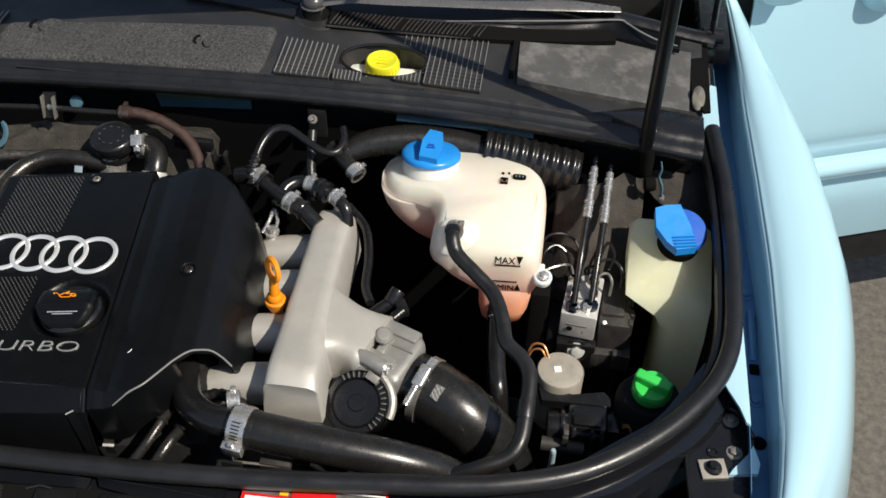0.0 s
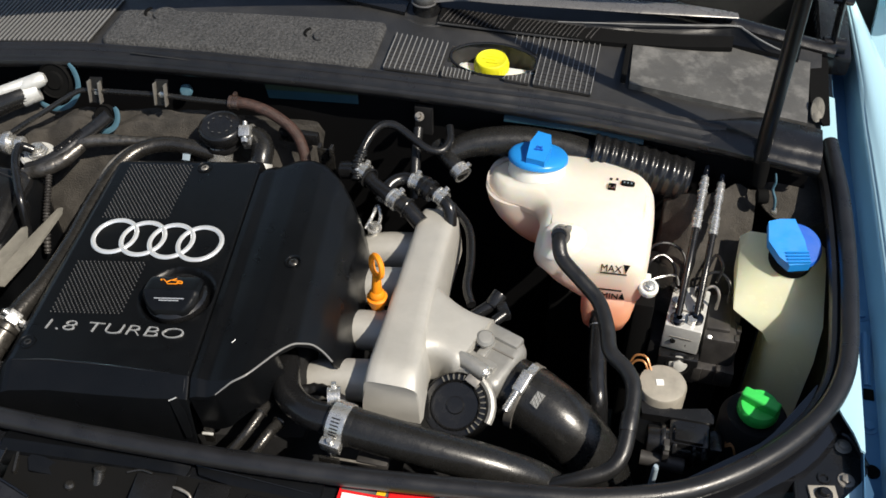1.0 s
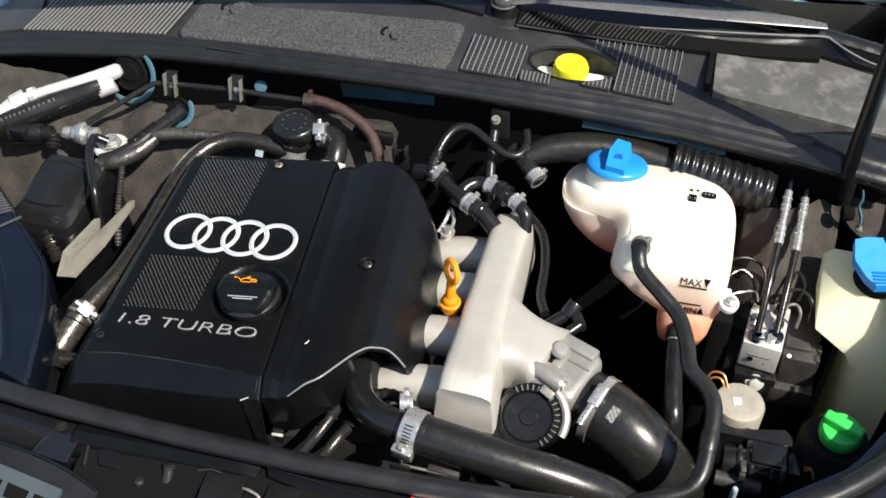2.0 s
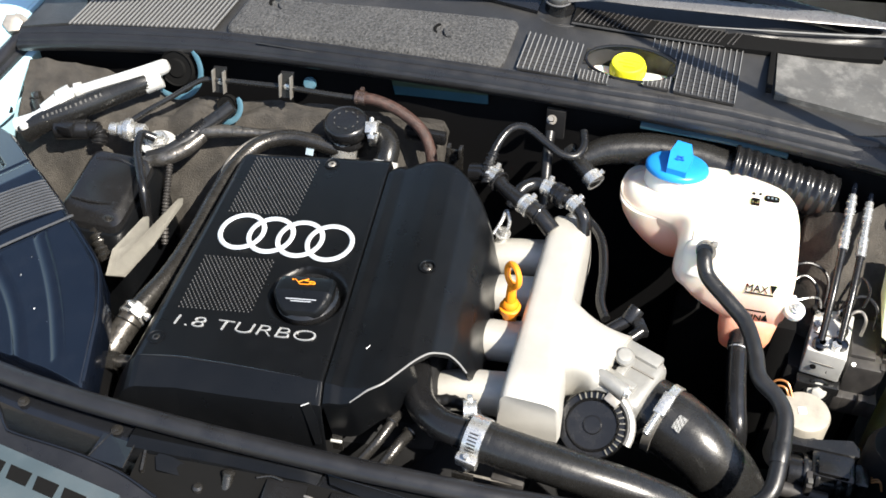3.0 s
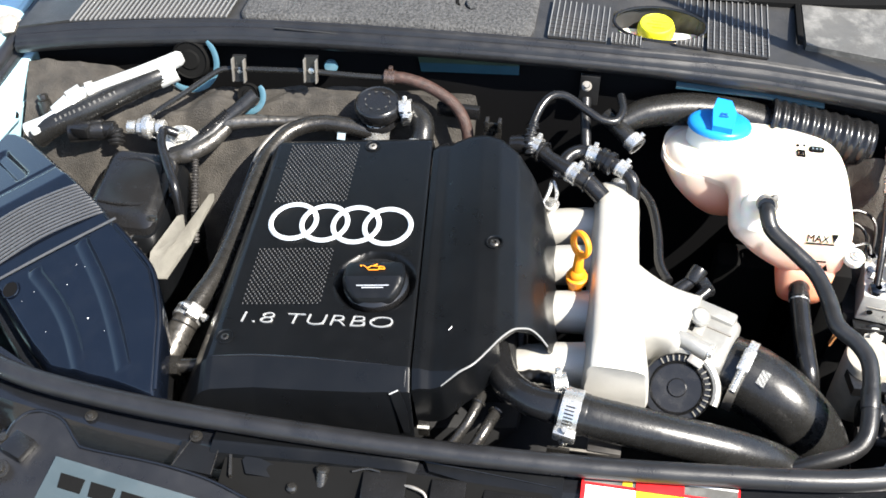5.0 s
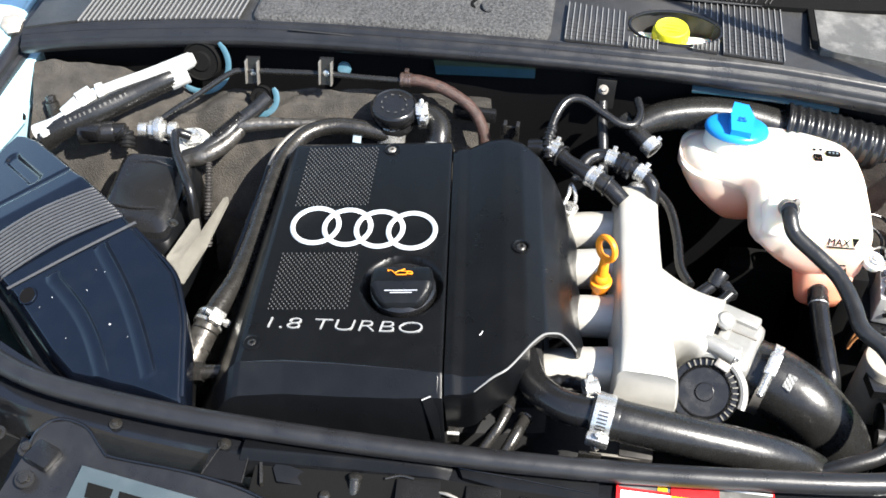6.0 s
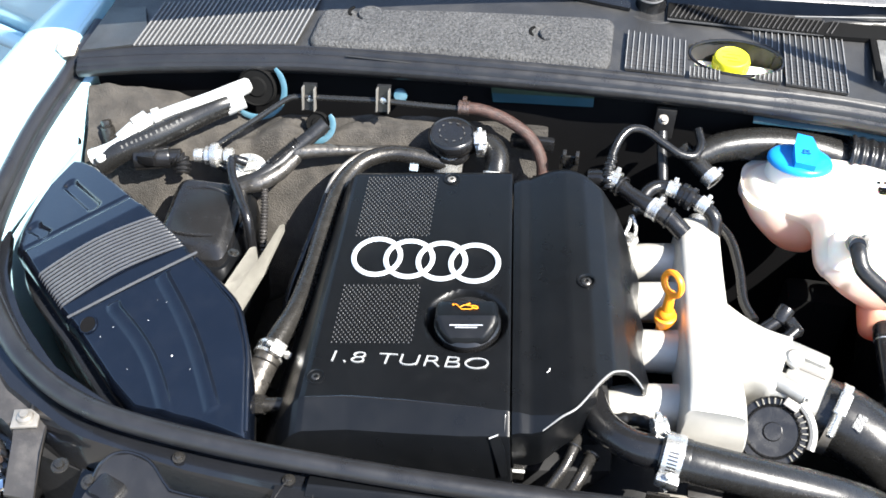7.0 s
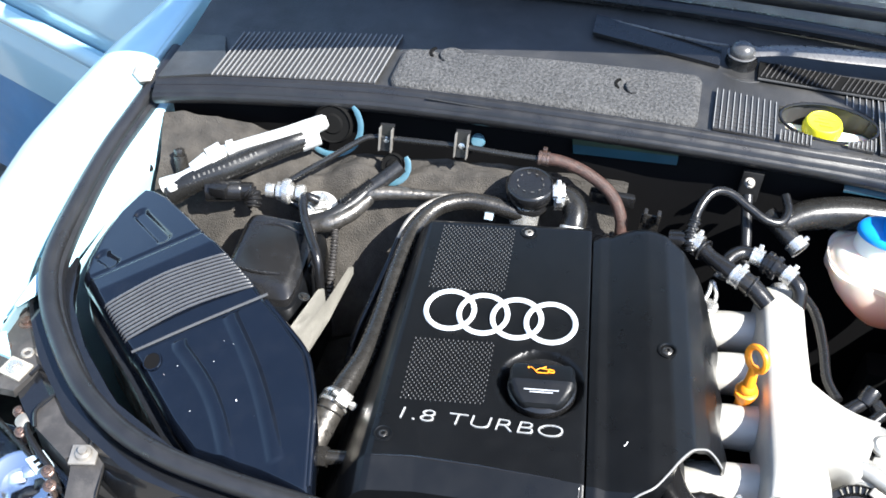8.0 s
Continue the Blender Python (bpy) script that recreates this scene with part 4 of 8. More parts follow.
def end_nose(u, v):
    """Glossy rounded end of the cowl beyond the rubber."""
    x = 0.400 + 0.153 * u
    k = min(1, u * 1.5)
    k = k * k * (3 - 2 * k)
    r = round(v * 9)
    dy, dz = [(0.006, -0.030), (0.0, -0.026), (-0.003, -0.019), (0.0, -0.0145), (0.004, -0.0135), (0.006, -0.009), (0.0105, -0.0035), (0.017, -0.0005), (0.030, 0.0015), (0.050, 0.003)][r]
    ry, rz = [(0.012, -0.027), (0.006, -0.0265), (0.002, -0.024), (0.0, -0.019), (0.001, -0.014), (0.0045, -0.0125), (0.0065, -0.0085), (0.013, -0.0050), (0.020, 0.0008), (0.0225, -0.001)][r]
    return (x, nose(x) + ry + (dy - ry) * k + 0.0004 - 0.0040 * k, cowl_top(x) + (rz + (dz - rz) * k) * (1.18 - 0.18 * k) - 0.0004 + 0.0040 * k)


part("end_nose", sheet(end_nose, 40, 9, (0, 0.003, -0.004)), M_BLACK, cowl, "glossy rounded end of the cowl", 60)
part("end_cap", prism([(-0.592, 0.893, 0.9390), (-0.530, 0.905, 0.9475), (-0.528, 0.945, 0.9475), (-0.545, 0.985, 0.946), (-0.592, 0.985, 0.9400)], 0.006, 0.0015), M_COWL, cowl)


def pad_point(x, y):
    z = cowl_top(x) + 0.0045
    for cx, cy in ((-0.268, 0.990), (-0.050, 0.978)):
        d = math.hypot((x - cx) / 0.020, (y - cy) / 0.016)
        if d < 1:
            z -= 0.006 * (1 - d) ** 0.5 * (1 if x < cx + 0.004 else 0.2)
    return z


def pad(u, v):
    x = -0.322 + 0.346 * u
    y0 = nose(x) + 0.0225
    y1 = 0.995 + 0.03 * u
    e = 0.014
    r = min(u * 0.346, (1 - u) * 0.346)
    cut = e - math.sqrt(max(0, e * e - max(0, e - r) ** 2))
    y = (y0 + cut) + (y1 - y0 - 2 * cut) * v
    edge = min(1, min(u * 60, (1 - u) * 60, v * 16, (1 - v) * 16))
    return (x, y, pad_point(x, y) - 0.004 * (1 - edge))


part("foam_pad", sheet(pad, 90, 36, 0.006), M_FOAM, cowl, "grey granular foam pad", 60)

for x, y in ((-0.283, 0.990), (-0.066, 0.978)):
    arc = [(x + 0.006 - 0.0125 * math.cos(q), y + 0.0125 * math.sin(q)) for q in (radians(-52 + 13 * k) for k in range(9))]
    inner = [(x + 0.008 - 0.0110 * math.cos(q), y + 0.0110 * math.sin(q)) for q in (radians(46 - 13 * k) for k in range(8))]
    # thin black crescent at the left of each bump
    part("pad_crescent", prism([(px_, py_, cowl_top(x) + 0.0052) for px_, py_ in arc + inner], 0.002, 0), M_INK_SHADE, cowl, "dark crescent plate on the pad")
    part("pad_bump", lathe([(0, 0.0), (0.015, 0.0), (0.0142, 0.0016), (0.011, 0.0022), (0.0098, 0.0012), (0.006, 0.0016), (0, 0.0020)], (x + 0.021, y, cowl_top(x) + 0.0036), (0, 0, 1), 24), M_FOAM, cowl)
slat = mesh_of("slat", box((0, 0, 0), (0.0009, 1.0, 0.0022), 0.0), M_SLAT)
GRILLES = []


def grille(x0, x1, ya, yb, n, lean, rows):
    """A grid of slats over dark slots."""
    w = (x1 - x0)
    g = part("grille", sheet(lambda u, v: (x0 + w * u + lean * (v - 0.5), ya(x0 + w * u) + (yb(x0 + w * u) - ya(x0 + w * u)) * v, cowl_top(x0 + w * u) + 0.0006 + 0.006 * v * 0.6), 20, 4, 0.003), M_COWL, cowl, "slotted air grille")
    for k in range(n + 1):
        x = x0 + w * k / n
        a, b = Vector((x - lean / 2, ya(x), cowl_top(x) + 0.0016)), Vector((x + lean / 2, yb(x), cowl_top(x) + 0.0050))
        d = b - a
        GRILLES.append((g, (a + b) / 2, math.atan2(-d.x, d.y), d.length, math.asin(d.z / d.length)))
    for j in range(1, (rows + 3) // 2 if rows > 6 else rows):
        part("cross_rib", tube([(x0 + w * t / 6 + lean * (j / rows - 0.5), ya(x0 + w * t / 6) + (yb(x0 + w * t / 6) - ya(x0 + w * t / 6)) * j / rows, cowl_top(x0 + w * t / 6) + 0.0010 + 0.003 * j / rows) for t in range(7)], 0.0005, 4, 2), M_WORN, g)


def hole_edge(x, side, gap):
    """The rim of the reservoir opening, in front of (-1) or behind (1) its middle."""
    k = max(0, 1 - ((x - 0.1645) / 0.0545) ** 2)
    return 0.981 + side * (0.0325 * math.sqrt(k) + gap)


grille(-0.526, -0.333, lambda x: nose(x) + 0.022, lambda x: 1.017 + 0.118 * (x + 0.331), 31, 0.006, 1)
grille(0.041, 0.106, lambda x: 0.931, lambda x: 0.999 - 0.10 * (x - 0.041), 10, 0.0, 9)
grille(0.112, 0.144, lambda x: 0.931, lambda x: min(0.944, hole_edge(x, -1, 0.004)), 7, 0.0, 4)
grille(0.184, 0.2125, lambda x: 0.944, lambda x: hole_edge(x, -1, 0.004), 6, 0.0, 5)
grille(0.184, 0.2125, lambda x: hole_edge(x, 1, 0.007), lambda x: 1.045, 4, 0.0, 1)
grille(0.2185, 0.286, lambda x: 0.944, lambda x: 1.045, 10, 0.0, 14)

# rim of the opening and the brake fluid cap in it
part("opening_rim", tube([(0.1645 + 0.0525 * math.cos(t), 0.981 + 0.0305 * math.sin(t), cowl_top(0.165) - 0.0005 + 0.06 * 0.0345 * math.sin(t)) for t in (2 * math.pi * k / 28 for k in range(29))], 0.0018, 8, 3, up=(0, 0, 1)), M_BLACK, cowl)
part("lid", prism([(0.328, 0.974, 0.9680), (0.536, 0.971, 0.9475), (0.541, 1.100, 0.9560), (0.324, 1.078, 0.9755)], 0.010, 0.002), M_LID, cowl, "scuffed grey battery lid")
part("groove", box((0.3205, 1.024, 0.9715), (0.0065, 0.104, 0.006), 0.0005), M_INK_SHADE, cowl)
# black plate put over the cowl for the gap's shade
part("end_gap", prism([(0.5375, 1.108, 0.9545), (0.562, 1.100, 0.9530), (0.562, 0.975, 0.9475), (0.5535, 0.972, 0.9475), (0.5400, 1.010, 0.9500)], 0.003, 0), M_INK_SHADE, cowl, "black plate for the shaded gap at the cowl end")
part("hinge_cover", box((0.577, 1.225, 0.926), (0.040, 0.20, 0.030), 0.008), M_BLACK, cowl, "black hinge cover")
part("end_tab", box((0.569, 1.102, 0.905), (0.010, 0.036, 0.012), 0.002), M_LID, cowl, "small grey tab")
gm = lathe([(0, 0), (0.0085, 0), (0.0095, 0.002), (0.0085, 0.003), (0, 0.0035)], (0, 0, 0), (0, 0, 1), 24)
gm.transform(Matrix.Translation((0.547, 0.993, 0.951)) @ Matrix.Rotation(radians(30), 4, "X") @ Matrix.Diagonal((0.85, 1.7, 1, 1)))
part("side_grommet", gm, M_SHIELD, cowl, "pale oval grommet at the cowl end")


res = thing("brake_fluid_reservoir", (0.165, 1.0, 0.90), "white brake fluid reservoir with a yellow screw cap", "reservoir")
part("body", box((0.168, 0.982, 0.936), (0.100, 0.036, 0.034), 0.010), M_TANK, res)
cap = part("cap", lathe([(0, -0.012), (0.018, -0.012), (0.0195, -0.002), (0.0205, 0.0), (0.0205, 0.019), (0.019, 0.0225), (0.0177, 0.0232), (0.0167, 0.0225), (0.0, 0.0225)], (0.161, 0.9885, 0.9455), (0, -0.05, 1), 48), M_YELLOW, res, "yellow ribbed cap")
for k in range(26):
    a = 2 * math.pi * k / 26
    part("rib", box((0.161 + 0.0206 * math.cos(a), 0.9885 + 0.0206 * math.sin(a), 0.9545), (0.0016, 0.0018, 0.016), 0.0004, Matrix.Rotation(a, 4, "Z")), M_YELLOW, cap)
for k, (dx, dy, w) in enumerate(((-0.004, 0.008, 0.016), (0.003, 0.003, 0.018), (-0.003, -0.003, 0.016), (0.002, -0.009, 0.014))):
    part("text_bar", box((0.161 + dx, 0.9885 + dy, 0.9684), (w, 0.0016, 0.0008), 0.0002), M_YELLOW, cap)

# scuttle strip and wiper
scuttle = thing("scuttle_grille", (0.26, 1.07, 0.96), "black ribbed strip between cowl and windscreen", "grille")


def strip_at(u, v):
    """The narrow ribbed strip: it bends back towards the side of the car."""
    front, depth = 1.031 + 0.010 * u + 0.030 * u ** 3, 0.027 - 0.010 * u
    return Vector((0.084 + 0.36 * u, front + depth * v, 0.981 - 0.010 * u + 0.005 * v))


part("strip", sheet(lambda u, v: strip_at(u, v), 24, 3, 0.006), M_INK_SHADE, scuttle)
part("front_rail", tube([strip_at(k / 16, -0.04) for k in range(9)], [0.0014] * 7 + [0.0009, 0.0004], 8, 3), M_COWL, scuttle)
part("shoulder", sheet(lambda u, v: (0.262 + 0.262 * u, lerp_table([(0.26, 1.052), (0.321, 1.073), (0.422, 1.089), (0.456, 1.084), (0.53, 1.076)], 0.262 + 0.262 * u) - 0.004 + v * lerp_table([(0.26, 0.013), (0.384, 0.014), (0.447, 0.022), (0.473, 0.010), (0.53, 0.004)], 0.262 + 0.262 * u), 0.974 - 0.008 * u + 0.012 * v ** 2), 40, 6, 0.006), M_COVER, scuttle, "plain black shoulder beside the ribs", 60)
# pale bead paints the light caught by the shoulder's edge
part("shoulder_edge", tube([(0.230, 1.056, 0.9865), (0.304, 1.070, 0.9855), (0.384, 1.0865, 0.984), (0.444, 1.1015, 0.982), (0.456, 1.097, 0.981), (0.473, 1.084, 0.979), (0.497, 1.072, 0.976), (0.520, 1.069, 0.973)], [0.0006, 0.0010, 0.0012, 0.0012, 0.0012, 0.0012, 0.0010, 0.0006], 8, 5), M_SLAT, scuttle, "lit edge drawn as a pale bead")
for k in range(34):
    if k % 16 != 15:
        u = (k + 0.5) / 64
        part("rib", tube([strip_at(u, 0.08) + Vector((0, 0, 0.0012)), strip_at(u + 0.014, 0.55) + Vector((0, 0, 0.0020)), strip_at(u + 0.026, 0.98) + Vector((0, 0, 0.0012))], 0.00075, 5, 2), M_WORN, scuttle)
part("rear_rail", tube([(-0.57, 1.090, 0.945), (-0.3, 1.118, 0.985), (0.0, 1.125, 0.998), (0.3, 1.125, 0.990), (0.57, 1.115, 0.955)], 0.012, 10, 8, up=(0, 0, 1), flat=0.7), M_BLACK, scuttle)

wiper = thing("wiper", (0.067, 1.058, 0.965), "black windscreen wiper parked along the cowl", "wiper")
part("dish", lathe([(0, 0.003), (0.030, 0.003), (0.036, 0.007), (0.040, 0.007), (0.043, 0.002), (0.043, 0), (0, 0)], (0.068, 1.066, 0.972), (0, -0.05, 1)), M_COWL, wiper)
part("boss", lathe([(0, 0), (0.021, 0), (0.019, 0.006), (0.017, 0.018), (0.016, 0.024), (0, 0.025)], (0.064, 1.060, 0.973)), M_BLACK, wiper)
part("pivot_cap", lathe([(0, 0), (0.0135, 0), (0.0145, 0.003), (0.0140, 0.007), (0.0115, 0.0115), (0.0065, 0.0145), (0, 0.0155)], (0.062, 1.054, 0.994)), M_DOME, wiper, "satin domed pivot cap")
# dark sheet over the cowl, put in for the shade of a gap
part("well", sheet(lambda u, v: (-0.11 + 0.15 * u, 1.040 + 0.020 * (1 - u) + (0.034 + 0.004 * u) * v, cowl_top(0) + 0.0085 + 0.004 * (1 - u) + 0.003 * v), 12, 4, 0.004), M_BLACK, wiper, "dark sheet standing for the shaded well of the wiper linkage")
# the well's lit rim, painted as a pale tube
part("well_edge", tube([(0.046, 1.070, 0.992), (0.020, 1.073, 0.990), (-0.03, 1.080, 0.989), (-0.11, 1.094, 0.988)], 0.0018, 6, 6), M_ARM, wiper, "lit edge drawn as a pale bead")
part("cap_edge", torus((0.062, 1.054, 0.9945), 0.0152, 0.0013, (0, 0, 1), 32, 6), M_ARM, wiper)
part("arm", tube([(0.070, 1.058, 0.996), (0.11, 1.065, 1.001), (0.16, 1.070, 1.002), (0.24, 1.079, 1.002), (0.32, 1.089, 1.000), (0.39, 1.102, 0.996), (0.446, 1.113, 0.990)], [0.010, 0.011, 0.014, 0.015, 0.014, 0.012, 0.006], 12, 8, up=(0, 0, 1), flat=0.25), M_ARM, wiper, "satin black wiper arm, sky glare put into its grey")
part("blade", tube([(-0.30, 1.118, 1.010), (0.0, 1.145, 1.016), (0.4, 1.165, 1.008)], 0.007, 8, 8, up=(0, 0, 1), flat=1.3), M_RUBBER, wiper)


# ---- engine ----
def eng(bm):
    """From the engine's own axes into the world."""
    bm.transform(ENGINE)
    return bm


def ev(x, y, z):
    return ENGINE @ Vector((x, y, z))



block = thing("engine_block", (-0.05, 0.64, 0.38), "dark oily engine block below the cover", "engine")
part("block", eng(box((-0.355, 0.63, 0.66), (0.27, 0.30, 0.36), 0.02)), M_DARK, block)
part("head", eng(box((-0.345, 0.64, 0.855), (0.24, 0.26, 0.06), 0.015)), M_DARK, block)
part("front_housing", eng(box((-0.32, 0.46, 0.74), (0.26, 0.05, 0.14), 0.012)), M_DARK, block)
part("mount", box((-0.05, 0.64, 0.42), (0.5, 0.2, 0.1), 0.02), M_DARK, block)

cover = thing("engine_cover", ev(-0.33, 0.63, 0.90), "black plastic engine cover with silver rings and lettering", "engine cover")

COVER_Z = 0.935


CREASE = [(-0.56, 0.486), (-0.49, 0.4915), (-0.457, 0.4924), (-0.407, 0.4890), (-0.357, 0.4838), (-0.318, 0.4795), (-0.289, 0.4745), (-0.2665, 0.4712), (-0.24, 0.460)]
FOLD = [(-0.56, 0.458), (-0.515, 0.4645), (-0.495, 0.4675), (-0.457, 0.4693), (-0.406, 0.4660), (-0.357, 0.4630), (-0.318, 0.4618)]
SLOPE = 0.7


def left_cover(u, v):
    """Flat panel, rolled down at its side, with a sloping front edge above an upright face."""
    w = lerp_table([(0, 0.0), (0.12, 0.018), (0.24, 0.040), (0.32, 0.053), (0.40, 0.062), (0.97, 0.2325), (0.985, 0.2350), (1, 0.2360)], u)
    sag = lerp_table([(0, 0.085), (0.06, 0.072), (0.12, 0.054), (0.18, 0.034), (0.24, 0.017), (0.29, 0.006), (0.33, 0.0015), (0.38, 0.0), (0.975, 0.0), (0.992, 0.0008), (1, 0.005)], u)
    x = -0.552 - 0.012 * (1 - v) * (1 - u) + 0.034 * v * (1 - u) ** 2 + w
    y1, y2 = lerp_table(CREASE, x), lerp_table(FOLD, x)
    z2 = COVER_Z - SLOPE * (y1 - y2)
    y = lerp_table([(0, y2 - 0.011), (0.125, y2), (0.25, y1), (0.9625, 0.784), (0.9875, 0.792), (1, 0.794)], v)
    z = lerp_table([(0, 0.864), (0.11875, z2 - 0.002), (0.125, z2), (0.24375, COVER_Z - 0.0006), (0.25, COVER_Z), (0.95625, COVER_Z), (0.98125, 0.930), (1, 0.905)], v)
    d = math.hypot(x + 0.357, y - 0.580)
    if d < 0.0395:
        k = min(1, (0.0395 - d) / 0.0100)
        z -= 0.012 * k * k * (3 - 2 * k)
    return ev(x, y, z - sag)


part("left_panel", sheet(left_cover, 120, 160, 0.006), M_COVER, cover, "flat black cover panel", 28)

FRONT = [(-0.3155, 0.4637), (-0.2887, 0.4634), (-0.2692, 0.4725), (-0.2586, 0.4790), (-0.248, 0.4940), (-0.239, 0.5080), (-0.2258, 0.5250), (-0.2125, 0.5340), (-0.202, 0.5360), (-0.196, 0.5345), (-0.188, 0.5450)]
BACK = [(-0.3155, 0.786), (-0.300, 0.794), (-0.275, 0.803), (-0.255, 0.801), (-0.238, 0.792), (-0.222, 0.776), (-0.208, 0.755), (-0.196, 0.735), (-0.188, 0.715)]
CROWN = [(-0.3155, 0.929), (-0.3145, 0.9335), (-0.308, 0.935), (-0.298, 0.9335), (-0.285, 0.937), (-0.262, 0.941), (-0.243, 0.939), (-0.225, 0.931), (-0.210, 0.916), (-0.198, 0.896), (-0.190, 0.872), (-0.186, 0.850)]


def right_cover(u, v):
    xs = [-0.3155, -0.3135, -0.308, -0.298, -0.285, -0.270, -0.255, -0.243, -0.232, -0.222, -0.212, -0.203, -0.197, -0.192, -0.188, -0.186]
    k = u * (len(xs) - 1)
    i = min(int(k), len(xs) - 2)
    x = xs[i] + (xs[i + 1] - xs[i]) * (k - i)
    a, b = lerp_table(FRONT, x), lerp_table(BACK, x)
    c = max(lerp_table(CREASE, x), a + 0.0035)
    y = a + (c - a) * v * 15 if v < 1 / 15 else c + (b - c) * (v * 15 - 1) / 14
    z = lerp_table(CROWN, x)
    z -= 0.030 * max(0, (v - 0.93) / 0.07) ** 2 * (1 if x > -0.30 else 0.5)
    z -= SLOPE * max(0, lerp_table(CREASE, x) - y)
    scal = 0.002 * math.sin((y - 0.54) / 0.066 * 2 * math.pi) * max(0, (x + 0.222) / 0.036)
    return ev(x + scal, y, z)


part("right_panel", sheet(right_cover, 60, 90, 0.005), M_COVER, cover, "domed black cover panel", 28)


def front_edge(x, up=0.0):
    """The front edge of the domed panel."""
    y = lerp_table(FRONT, x)
    return (x, y, lerp_table(CROWN, x) - SLOPE * max(0, lerp_table(CREASE, x) - y) + up)


part("front_skirt", eng(sheet(lambda u, v: Vector(front_edge(-0.3150 + 0.075 * u, -0.0008)) + Vector((0, 0.0008 - 0.006 * v * (1 - u) + 0.012 * v, -0.060 * v)), 30, 6, (0, 0.004, 0))), M_COVER, cover)
part("bevelled_corner", eng(prism([(-0.3335, 0.4605, 0.9205), (-0.3255, 0.4615, 0.9240), (-0.3205, 0.4585, 0.906), (-0.3195, 0.4505, 0.878), (-0.3245, 0.4500, 0.878)], (0, 0.008, 0), 0.0012)), M_COVER, cover, "bevelled corner beside the seam")
# two thin beads paint the highlights on the lit bevel and seam
part("corner_highlight", eng(tube([(-0.3338, 0.4603, 0.9215), (-0.3262, 0.4618, 0.9248)], 0.0007, 6, 2)), M_ALU, cover, "corner highlight painted as a bright bead")
part("seam_highlight", eng(tube([(-0.3205, 0.4790, 0.9335), (-0.3200, 0.4760, 0.9318), (-0.3208, 0.4640, 0.9232)], 0.0006, 6, 3)), M_RIB, cover, "edge highlight along the seam, painted as a thin bead")
# the lip is black plastic; pale grey paints the sun's glint on it
part("front_lip", eng(tube([front_edge(x, 0.0008) for x in (-0.2885, -0.280, -0.272, -0.26, -0.248, -0.238, -0.228, -0.220, -0.212, -0.204, -0.197)], [0.0006, 0.0008] + [0.0010] * 9, 10, 4)), M_SLAT, cover, "rolled front lip, its sun glint painted pale")
part("edge_line", eng(tube([(x, lerp_table(CREASE, x) + 0.0003, COVER_Z + 0.0001) for x in (-0.495, -0.475, -0.457, -0.43, -0.407, -0.38, -0.357, -0.335)], [0.0003, 0.0007, 0.0008, 0.0008, 0.0007, 0.0006, 0.0004, 0.0002], 8, 3)), M_GLOSS, cover, "crisp front edge")
part("scratch", eng(tube([(-0.2845, 0.518, 0.9382), (-0.2825, 0.520, 0.9385), (-0.2815, 0.5222, 0.9386)], 0.0004, 5, 3)), M_WHITE, cover, "pale chip in the plastic")

# raised dot fields
dots = bmesh.new()
for y_lo, y_hi in ((0.690, 0.781), (0.553, 0.628)):
    n_rows = int((y_hi - y_lo) / 0.0029)
    for j in range(n_rows):
        y = y_lo + j * 0.0029
        for k in range(17):
            x = -0.479 + 0.0525 * (y - 0.551) + 0.0044 * k + (0.0022 if j % 2 else 0)
            r = 0.00095
            top = dots.verts.new((x, y, COVER_Z + 0.0020))
            ring = [dots.verts.new((x + r * math.cos(t), y + r * math.sin(t), COVER_Z - 0.0002)) for t in (0.8, 2.37, 3.94, 5.51)]
            for a in range(4):
                dots.faces.new((ring[a], ring[(a + 1) % 4], top))
tagged(part("dot_field", eng(dots), M_DOTS, cover, "raised dot texture", 20), kind="stuff")

# four plain overlapping rings and the lettering
for k in range(4):
    b = torus((0, 0, 0), 0.0229, 0.0027, (0, 0, 1), 56, 10, 0.8)
    b.transform(Matrix.Translation((-0.4477 + 0.0319 * k, 0.6600 - 0.0030 * k, COVER_Z + 0.0013 + 0.0001 * k)) @ Matrix.Diagonal((1, 1.05, 1, 1)))
    part("ring", eng(b), M_BRIGHT, cover, "bright silver ring")
LM = Matrix.Translation((-0.4765, 0.5305, COVER_Z + 0.0006)) @ Matrix.Rotation(radians(-3.2), 4, "Z")
part("lettering", eng(lettering("1.8 TURBO", 0.0180, LM, 0.0008, 0.10, 0.141, -0.00042)), M_TEXT, cover, "silver lettering on the cover", 30)


def cover_screw(x, y, z, parent, metal=M_ZINC):
    s = part("screw_cup", eng(lathe([(0.0055, -0.002), (0.0085, -0.001), (0.0088, 0.0012), (0.0075, 0.0014), (0.0066, 0.0003), (0.0062, -0.0035), (0, -0.0035)], (x, y, z), seg=24)), M_COVER, parent)
    part("screw_head", eng(joined(lathe([(0, 0), (0.0050, 0), (0.0050, 0.0020), (0.0042, 0.0030), (0.0020, 0.0036), (0.0018, 0.0014), (0, 0.0014)], (x, y, z - 0.0026), seg=18))), metal, s, "steel screw head")


cover_screw(-0.380, 0.774, COVER_Z, cover)
cover_screw(-0.488, 0.514, 0.9345, cover, M_PIPE)
cover_screw(-0.246, 0.624, 0.9405, cover, M_PIPE)

oil = thing("oil_filler_cap", ev(-0.357, 0.578, 0.922), "black oil filler cap with an orange oil can mark", "filler cap")
oc = (-0.356, 0.577, COVER_Z)
part("skirt", eng(lathe([(0, -0.012), (0.0295, -0.012), (0.0305, -0.010), (0.0305, 0.001), (0.028, 0.004), (0.0, 0.004)], oc, seg=48)), M_BLACK, oil)


